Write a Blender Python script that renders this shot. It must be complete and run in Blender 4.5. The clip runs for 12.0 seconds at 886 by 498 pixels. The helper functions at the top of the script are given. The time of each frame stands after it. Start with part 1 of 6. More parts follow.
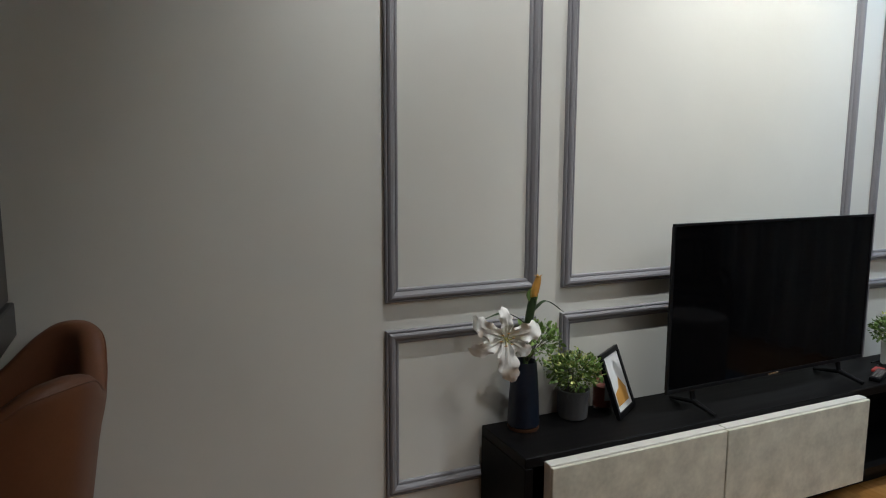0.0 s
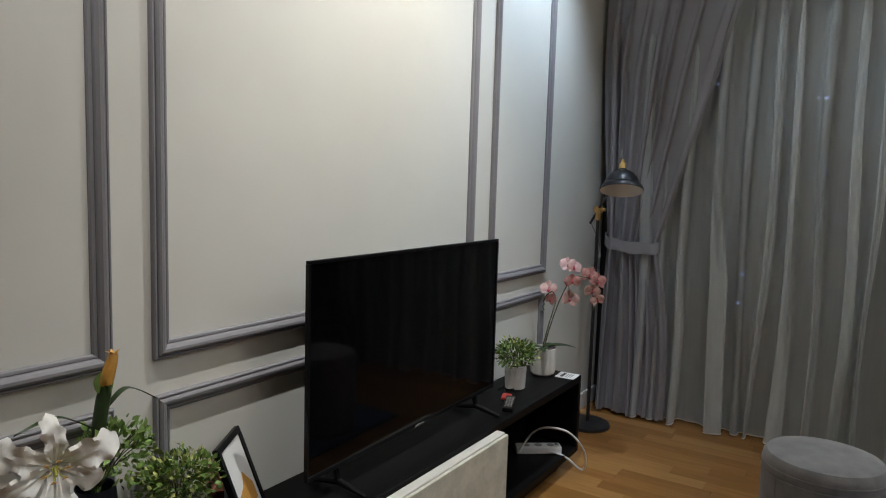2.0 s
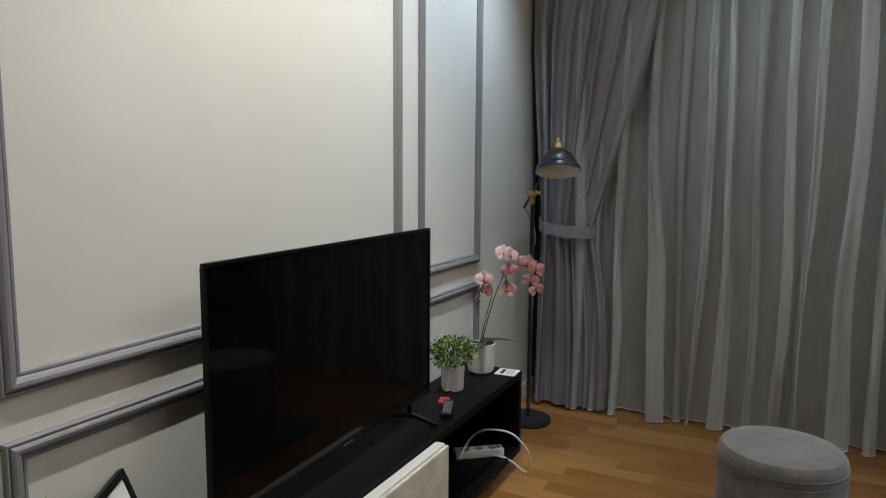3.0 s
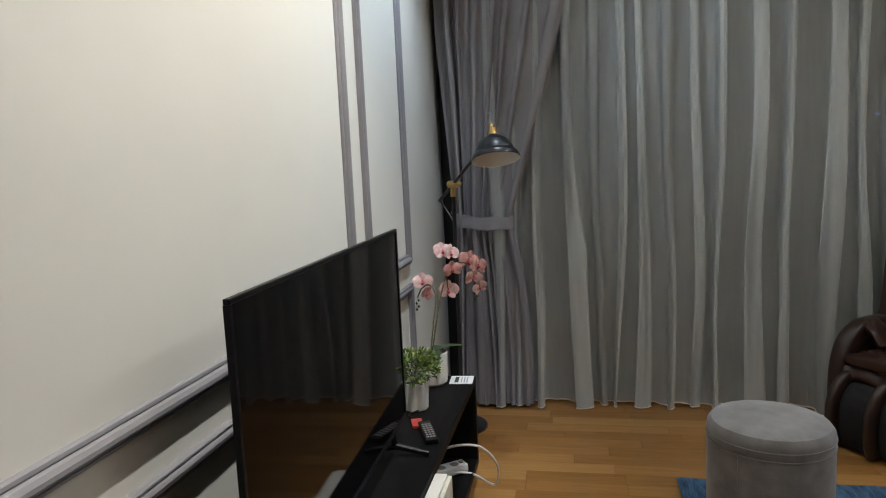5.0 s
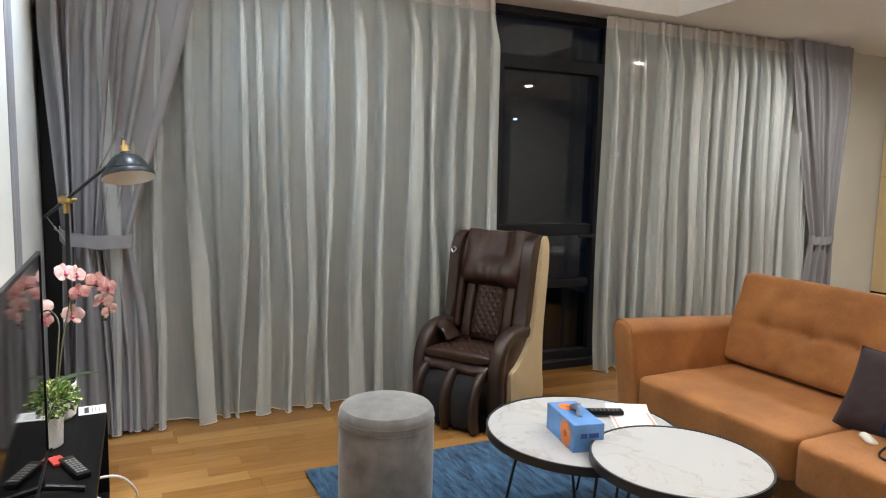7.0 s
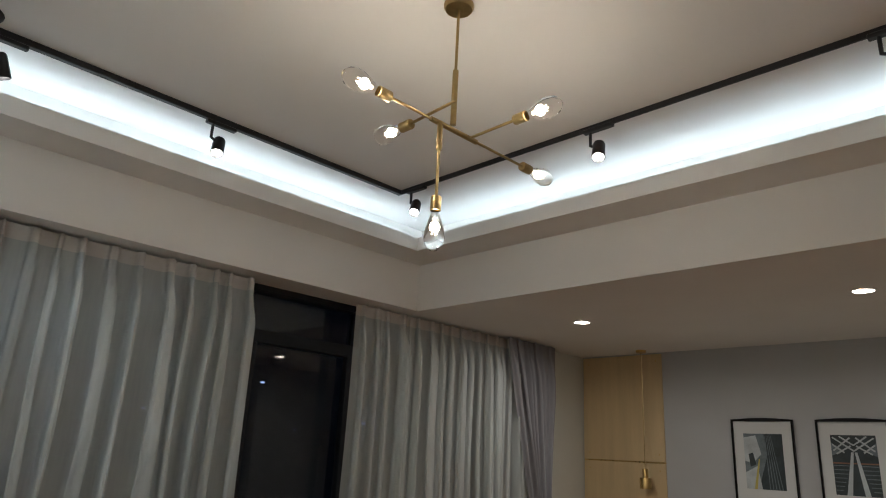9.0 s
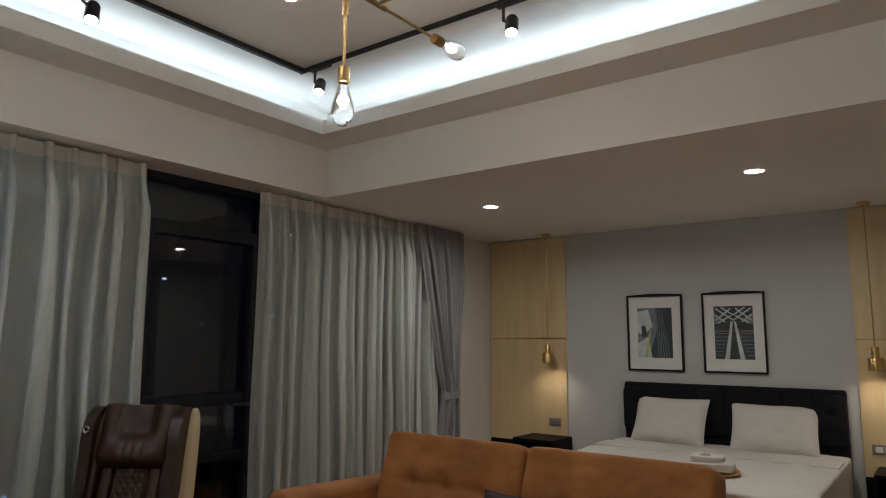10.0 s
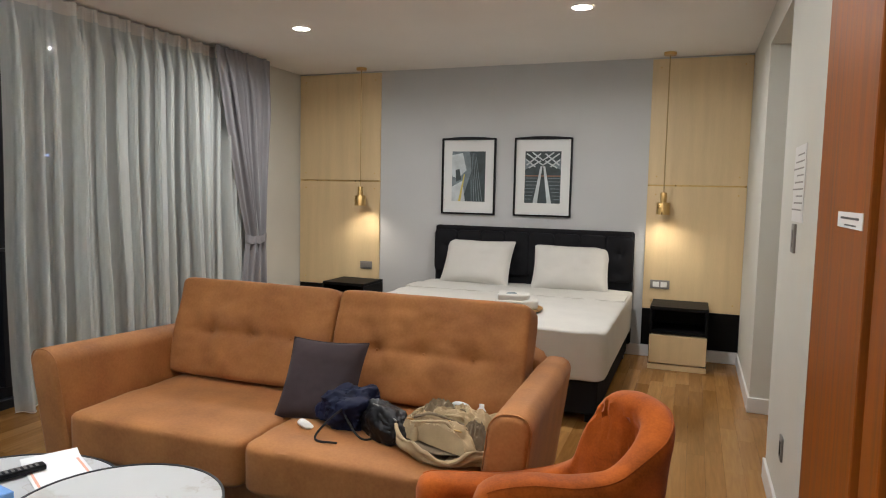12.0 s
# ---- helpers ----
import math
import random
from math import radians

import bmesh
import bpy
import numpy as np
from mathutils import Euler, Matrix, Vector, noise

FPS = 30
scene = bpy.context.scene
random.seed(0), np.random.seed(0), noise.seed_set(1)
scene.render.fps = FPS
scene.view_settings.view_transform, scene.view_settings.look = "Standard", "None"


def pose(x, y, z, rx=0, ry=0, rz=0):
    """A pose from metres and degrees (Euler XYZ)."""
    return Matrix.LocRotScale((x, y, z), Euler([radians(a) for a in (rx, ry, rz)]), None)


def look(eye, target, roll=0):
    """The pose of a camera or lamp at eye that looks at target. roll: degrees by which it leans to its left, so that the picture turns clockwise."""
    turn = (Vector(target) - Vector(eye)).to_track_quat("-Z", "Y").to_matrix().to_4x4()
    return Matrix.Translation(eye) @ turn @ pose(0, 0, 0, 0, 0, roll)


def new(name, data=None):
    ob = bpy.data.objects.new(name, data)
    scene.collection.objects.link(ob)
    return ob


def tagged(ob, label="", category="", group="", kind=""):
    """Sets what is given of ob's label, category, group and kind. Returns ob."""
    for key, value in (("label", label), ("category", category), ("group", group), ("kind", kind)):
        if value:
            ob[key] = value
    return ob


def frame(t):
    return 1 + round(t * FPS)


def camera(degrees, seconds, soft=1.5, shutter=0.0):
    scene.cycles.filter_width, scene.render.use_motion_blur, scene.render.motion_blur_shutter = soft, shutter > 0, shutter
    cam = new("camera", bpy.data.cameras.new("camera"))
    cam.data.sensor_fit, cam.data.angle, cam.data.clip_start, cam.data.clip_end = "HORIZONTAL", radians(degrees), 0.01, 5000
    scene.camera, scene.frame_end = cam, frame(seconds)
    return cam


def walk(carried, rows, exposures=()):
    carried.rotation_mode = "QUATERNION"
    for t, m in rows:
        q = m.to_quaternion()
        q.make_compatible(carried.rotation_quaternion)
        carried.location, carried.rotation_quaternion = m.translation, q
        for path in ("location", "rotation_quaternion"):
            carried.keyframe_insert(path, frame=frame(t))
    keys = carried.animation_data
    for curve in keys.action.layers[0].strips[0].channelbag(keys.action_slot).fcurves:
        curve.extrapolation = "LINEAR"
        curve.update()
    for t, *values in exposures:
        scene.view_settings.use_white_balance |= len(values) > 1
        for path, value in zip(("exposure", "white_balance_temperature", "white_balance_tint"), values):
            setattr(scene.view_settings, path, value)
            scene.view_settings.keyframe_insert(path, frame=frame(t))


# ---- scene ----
cam = camera(67.0, 12.0, soft=1.1)
PATH = [
    (0, (0.311, 0.19, 1.387), (1.125, 1.997, 1.12), 0.2),
    (0.5, (0.395, 0.301, 1.383), (1.405, 2.007, 1.115), -0.9),
    (1, (0.564, 0.427, 1.39), (1.695, 2.061, 1.161), 0.3),
    (1.5, (0.65, 0.561, 1.38), (2.039, 1.982, 1.155), 2.1),
    (2, (0.711, 0.715, 1.382), (2.38, 1.799, 1.187), 1.7),
    (2.5, (0.811, 0.822, 1.351), (2.525, 1.831, 1.139), 1.2),
    (3, (0.952, 0.871, 1.365), (2.729, 1.761, 1.138), 0.4),
    (3.2, (0.972, 0.846, 1.359), (2.753, 1.725, 1.122), -0.1),
    (5, (1.067, 1.457, 1.355), (3.014, 1.845, 1.109), -2.6),
    (5.5, (1.084, 1.575, 1.357), (3.062, 1.435, 1.094), -0.2),
    (6, (1.03, 1.736, 1.388), (2.913, 1.139, 1.075), -0.8),
    (6.5, (0.929, 1.734, 1.394), (2.766, 0.978, 1.164), 0.3),
    (7, (0.854, 1.757, 1.411), (2.661, 0.927, 1.193), 1.3),
    (7.5, (0.824, 1.822, 1.456), (2.536, 0.791, 1.516), 2.4),
    (9.3, (0.693, 1.866, 1.486), (1.967, 0.447, 2.089), 2.5),
    (9.5, (0.724, 1.835, 1.492), (1.945, 0.334, 1.996), 1.3),
    (10, (0.771, 1.815, 1.447), (1.959, 0.23, 1.722), 0.4),
    (10.5, (0.821, 1.781, 1.398), (1.992, 0.16, 1.439), 0.2),
    (11, (0.879, 1.788, 1.363), (2.044, 0.168, 1.225), 0.4),
    (11.5, (0.871, 1.686, 1.382), (1.885, -0.029, 1.203), -0.4),
    (12, (0.978, 1.516, 1.397), (1.677, -0.35, 1.227), 1.2),
]
EXPOSURES = ((0.0, 0.4, 5600, 8), (1.2, 0.25, 5750, 9), (1.6, 0.15, 5800, 9), (2.2, 0.4, 5850, 10), (2.5, 0.42, 5850, 10), (3.2, 0.42, 5900, 10), (5.0, 0.68, 6000, 10), (5.5, 0.86, 6000, 10), (6.5, 1.8, 6050, 10),
             (7.5, 1.72, 6000, 10), (8.3, 1.2, 6100, 10), (9.3, 0.14, 6100, 10), (9.9, 0.24, 6100, 10), (10.2, 0.7, 6100, 10), (10.5, 1.18, 6050, 10), (11.0, 1.78, 6000, 10), (11.5, 1.76, 5950, 10), (12.0, 1.62, 5850, 10))
walk(cam, [(t, look(eye, target, roll)) for t, eye, target, roll in PATH], EXPOSURES)

# ---- light and world ----
world = bpy.data.worlds.new("night")
scene.world = world
world.use_nodes = True
wn = world.node_tree.nodes["Background"]
wn.inputs["Color"].default_value = (0.012, 0.016, 0.028, 1)
wn.inputs["Strength"].default_value = 0.1

WARM = (1.0, 0.86, 0.68)
NEUTRAL = (1.0, 0.92, 0.82)
COOL = (0.74, 0.90, 1.0)
TVW, CURT, BEDW, SIDE = 2.20, 4.86, -4.54, 0.585   # wall planes
LOW, COVE, HIGH = 2.567, 2.95, 3.25               # ceiling levels
TX0, TX1, TY0, TY1 = -1.10, 4.33, -1.455, 1.93    # lip of the ceiling recess


def lamp(name, kind, m, power, colour, **more):
    data = bpy.data.lights.new(name, kind)
    data.energy, data.color = power, colour
    for k, v in more.items():
        if k == "size":
            data.size = v
        if k == "size_y":
            data.shape, data.size_y = "RECTANGLE", v
        if k == "disk":
            data.shape, data.size = "DISK", v
        if k == "radius":
            data.shadow_soft_size = v
        if k == "cone":
            data.spot_size = radians(v)
        if k == "blend":
            data.spot_blend = v
        if k == "spread":
            data.spread = radians(v)
    ob = new(name, data)
    ob.matrix_world = m
    return ob


# LED strips lying on the ledge of the ceiling recess, shining up
COVE_W = 3.1
cx, cy = (TX0 + TX1) / 2, (TY0 + TY1) / 2
for x, y, way, length in ((TX1 + 0.10, cy, (0.75, 0, 0.66), TY1 - TY0), (TX0 - 0.10, cy, (-0.75, 0, 0.66), TY1 - TY0),
                          (cx, TY0 - 0.10, (0, -0.75, 0.66), TX1 - TX0), (cx, TY1 + 0.10, (0, 0.75, 0.66), TX1 - TX0)):
    lamp("cove_light", "AREA", look((x, y, 3.0), (x + way[0], y + way[1], 3.0 + way[2])), COVE_W * length / 4, COOL, size=length, size_y=0.03)

# ---- materials ----


def nodes_of(name):
    m = bpy.data.materials.new(name)
    m.use_nodes = True
    return m, m.node_tree.nodes, m.node_tree.links, m.node_tree.nodes["Principled BSDF"]


def mat(name, colour, rough=0.5, metal=0.0, var=0.12, scale=6.0, fine=120.0, bump=0.15, dist=0.002,
        stretch=(1, 1, 1), colour2=None, sheen=0.0, island=0.0, objvar=0.0, coat=0.0, rough_var=0.1, spec=0.5):
    """A surface with broad mottling, fine grain and fine relief."""
    m, n, l, p = nodes_of(name)
    tc = n.new("ShaderNodeTexCoord")
    mp = n.new("ShaderNodeMapping")
    mp.inputs["Scale"].default_value = stretch
    l.new(tc.outputs["Object"], mp.inputs["Vector"])
    big = n.new("ShaderNodeTexNoise")
    big.inputs["Scale"].default_value, big.inputs["Detail"].default_value = scale, 5
    small = n.new("ShaderNodeTexNoise")
    small.inputs["Scale"].default_value, small.inputs["Detail"].default_value = fine, 3
    for t in (big, small):
        l.new(mp.outputs["Vector"], t.inputs["Vector"])
    add = n.new("ShaderNodeMath")
    add.operation = "MULTIPLY_ADD"
    l.new(small.outputs["Fac"], add.inputs[0])
    add.inputs[1].default_value = 0.35
    l.new(big.outputs["Fac"], add.inputs[2])
    ramp = n.new("ShaderNodeValToRGB")
    a = colour
    b = colour2 or tuple(min(1, c * (1 + var)) for c in colour)
    lo = tuple(c * (1 - var) for c in a)
    ramp.color_ramp.elements[0].position, ramp.color_ramp.elements[1].position = 0.45, 0.95
    ramp.color_ramp.elements[0].color, ramp.color_ramp.elements[1].color = (*lo, 1), (*b, 1)
    l.new(add.outputs[0], ramp.inputs["Fac"])
    out = ramp.outputs["Color"]
    if objvar or island:
        src = n.new("ShaderNodeObjectInfo").outputs["Random"] if objvar else n.new("ShaderNodeNewGeometry").outputs["Random Per Island"]
        amt = objvar or island
        mr = n.new("ShaderNodeMapRange")
        mr.inputs["To Min"].default_value, mr.inputs["To Max"].default_value = 1 - amt, 1 + amt
        l.new(src, mr.inputs["Value"])
        mul = n.new("ShaderNodeMix")
        mul.data_type, mul.blend_type = "RGBA", "MULTIPLY"
        mul.inputs["Factor"].default_value = 1
        l.new(out, mul.inputs["A"])
        l.new(mr.outputs["Result"], mul.inputs["B"])
        out = mul.outputs["Result"]
    l.new(out, p.inputs["Base Color"])
    mr2 = n.new("ShaderNodeMapRange")
    mr2.inputs["To Min"].default_value, mr2.inputs["To Max"].default_value = max(0.02, rough - rough_var), min(1, rough + rough_var)
    l.new(big.outputs["Fac"], mr2.inputs["Value"])
    l.new(mr2.outputs["Result"], p.inputs["Roughness"])
    p.inputs["Metallic"].default_value = metal
    p.inputs["Specular IOR Level"].default_value = spec
    if sheen:
        p.inputs["Sheen Weight"].default_value, p.inputs["Sheen Roughness"].default_value = sheen, 0.5
    if coat:
        p.inputs["Coat Weight"].default_value, p.inputs["Coat Roughness"].default_value = coat, 0.15
    if bump:
        bp = n.new("ShaderNodeBump")
        bp.inputs["Strength"].default_value, bp.inputs["Distance"].default_value = bump, dist
        l.new(add.outputs[0], bp.inputs["Height"])
        l.new(bp.outputs["Normal"], p.inputs["Normal"])
    return m


def glow(name, colour, strength):
    m, n, l, p = nodes_of(name)
    p.inputs["Base Color"].default_value = (*colour, 1)
    p.inputs["Emission Color"].default_value = (*colour, 1)
    p.inputs["Emission Strength"].default_value = strength
    return m


def glass(name, colour=(1, 1, 1), rough=0.0, ior=1.45, spec=0.5):
    m, n, l, p = nodes_of(name)
    p.inputs["Base Color"].default_value = (*colour, 1)
    p.inputs["Roughness"].default_value = rough
    p.inputs["IOR"].default_value = ior
    p.inputs["Transmission Weight"].default_value = 1
    p.inputs["Specular IOR Level"].default_value = spec
    return m


def sheer(name, colour, clear):
    """Thin woven voile: part of the light passes straight through the weave."""
    m, n, l, p = nodes_of(name)
    tc = n.new("ShaderNodeTexCoord")
    mp = n.new("ShaderNodeMapping")
    mp.inputs["Scale"].default_value = (1, 1, 0.08)
    nz = n.new("ShaderNodeTexNoise")
    nz.inputs["Scale"].default_value, nz.inputs["Detail"].default_value = 60, 4
    l.new(tc.outputs["Object"], mp.inputs["Vector"])
    l.new(mp.outputs["Vector"], nz.inputs["Vector"])
    ramp = n.new("ShaderNodeValToRGB")
    ramp.color_ramp.elements[0].color = (*[c * 0.88 for c in colour], 1)
    ramp.color_ramp.elements[1].color = (*[min(1, c * 1.08) for c in colour], 1)
    l.new(nz.outputs["Fac"], ramp.inputs["Fac"])
    l.new(ramp.outputs["Color"], p.inputs["Base Color"])
    p.inputs["Roughness"].default_value = 0.85
    p.inputs["Specular IOR Level"].default_value = 0.15
    tr = n.new("ShaderNodeBsdfTransparent")
    tl = n.new("ShaderNodeBsdfTranslucent")
    tl.inputs["Color"].default_value = (*colour, 1)
    m1, m2 = n.new("ShaderNodeMixShader"), n.new("ShaderNodeMixShader")
    m1.inputs[0].default_value, m2.inputs[0].default_value = 0.08, clear
    l.new(p.outputs["BSDF"], m1.inputs[1])
    l.new(tl.outputs["BSDF"], m1.inputs[2])
    l.new(m1.outputs["Shader"], m2.inputs[1])
    l.new(tr.outputs["BSDF"], m2.inputs[2])
    l.new(m2.outputs["Shader"], n["Material Output"].inputs["Surface"])
    return m


def marble(name):
    m, n, l, p = nodes_of(name)
    tc = n.new("ShaderNodeTexCoord")
    warp = n.new("ShaderNodeTexNoise")
    warp.inputs["Scale"].default_value, warp.inputs["Detail"].default_value = 3.0, 6
    l.new(tc.outputs["Object"], warp.inputs["Vector"])
    mix = n.new("ShaderNodeMix")
    mix.data_type = "VECTOR"
    mix.inputs["Factor"].default_value = 0.35
    l.new(tc.outputs["Object"], mix.inputs["A"])
    l.new(warp.outputs["Color"], mix.inputs["B"])
    vein = n.new("ShaderNodeTexNoise")
    vein.inputs["Scale"].default_value, vein.inputs["Detail"].default_value, vein.inputs["Distortion"].default_value = 3.2, 4, 1.2
    l.new(mix.outputs["Result"], vein.inputs["Vector"])
    ramp = n.new("ShaderNodeValToRGB")
    e = ramp.color_ramp.elements
    e[0].position, e[0].color = 0.0, (0.48, 0.48, 0.475, 1)
    e[1].position, e[1].color = 1.0, (0.50, 0.50, 0.495, 1)
    for pos, c in ((0.478, (0.49, 0.49, 0.485, 1)), (0.50, (0.41, 0.39, 0.36, 1)), (0.518, (0.48, 0.475, 0.465, 1)), (0.60, (0.49, 0.49, 0.485, 1)), (0.612, (0.43, 0.415, 0.395, 1)), (0.625, (0.49, 0.49, 0.485, 1))):
        el = e.new(pos)
        el.color = c
    l.new(vein.outputs["Fac"], ramp.inputs["Fac"])
    l.new(ramp.outputs["Color"], p.inputs["Base Color"])
    p.inputs["Roughness"].default_value = 0.28
    return m


def streaked(name, dark, light, across, along, rough=0.9, axis=0, bump=0.6):
    """Short pile or grain with streaks running one way."""
    m, n, l, p = nodes_of(name)
    tc = n.new("ShaderNodeTexCoord")
    mp = n.new("ShaderNodeMapping")
    s = [across, across, across]
    s[axis] = along
    mp.inputs["Scale"].default_value = s
    nz = n.new("ShaderNodeTexNoise")
    nz.inputs["Scale"].default_value, nz.inputs["Detail"].default_value, nz.inputs["Roughness"].default_value = 1.0, 8, 0.65
    l.new(tc.outputs["Object"], mp.inputs["Vector"])
    l.new(mp.outputs["Vector"], nz.inputs["Vector"])
    ramp = n.new("ShaderNodeValToRGB")
    ramp.color_ramp.elements[0].position, ramp.color_ramp.elements[1].position = 0.32, 0.68
    ramp.color_ramp.elements[0].color, ramp.color_ramp.elements[1].color = (*dark, 1), (*light, 1)
    l.new(nz.outputs["Fac"], ramp.inputs["Fac"])
    l.new(ramp.outputs["Color"], p.inputs["Base Color"])
    p.inputs["Roughness"].default_value = rough
    bp = n.new("ShaderNodeBump")
    bp.inputs["Strength"].default_value, bp.inputs["Distance"].default_value = bump, 0.003
    l.new(nz.outputs["Fac"], bp.inputs["Height"])
    l.new(bp.outputs["Normal"], p.inputs["Normal"])
    return m


def planked(name, objvar=True):
    """Oiled oak strip: grain along the strip, tone by strip."""
    m, n, l, p = nodes_of(name)
    tc = n.new("ShaderNodeTexCoord")
    rnd = n.new("ShaderNodeObjectInfo").outputs["Random"] if objvar else n.new("ShaderNodeNewGeometry").outputs["Random Per Island"]
    shift = n.new("ShaderNodeVectorMath")
    shift.operation = "ADD"
    sc = n.new("ShaderNodeMath")
    sc.operation = "MULTIPLY"
    sc.inputs[1].default_value = 37.0
    l.new(rnd, sc.inputs[0])
    l.new(tc.outputs["Object"], shift.inputs[0])
    l.new(sc.outputs[0], shift.inputs[1])
    mp = n.new("ShaderNodeMapping")
    mp.inputs["Scale"].default_value = (55, 4, 55)
    l.new(shift.outputs[0], mp.inputs["Vector"])
    nz = n.new("ShaderNodeTexNoise")
    nz.inputs["Scale"].default_value, nz.inputs["Detail"].default_value, nz.inputs["Distortion"].default_value = 1, 6, 0.6
    l.new(mp.outputs["Vector"], nz.inputs["Vector"])
    tone = n.new("ShaderNodeValToRGB")
    e = tone.color_ramp.elements
    e[0].color, e[1].color = (0.275, 0.130, 0.033, 1), (0.42, 0.222, 0.070, 1)
    mid = e.new(0.55)
    mid.color = (0.330, 0.163, 0.045, 1)
    l.new(rnd, tone.inputs["Fac"])
    grain = n.new("ShaderNodeMapRange")
    grain.inputs["To Min"].default_value, grain.inputs["To Max"].default_value = 0.66, 1.25
    l.new(nz.outputs["Fac"], grain.inputs["Value"])
    mul = n.new("ShaderNodeMix")
    mul.data_type, mul.blend_type = "RGBA", "MULTIPLY"
    mul.inputs["Factor"].default_value = 1
    l.new(tone.outputs["Color"], mul.inputs["A"])
    l.new(grain.outputs["Result"], mul.inputs["B"])
    l.new(mul.outputs["Result"], p.inputs["Base Color"])
    p.inputs["Roughness"].default_value = 0.20
    p.inputs["Specular IOR Level"].default_value = 0.45
    bp = n.new("ShaderNodeBump")
    bp.inputs["Strength"].default_value, bp.inputs["Distance"].default_value = 0.12, 0.001
    l.new(nz.outputs["Fac"], bp.inputs["Height"])
    l.new(bp.outputs["Normal"], p.inputs["Normal"])
    return m


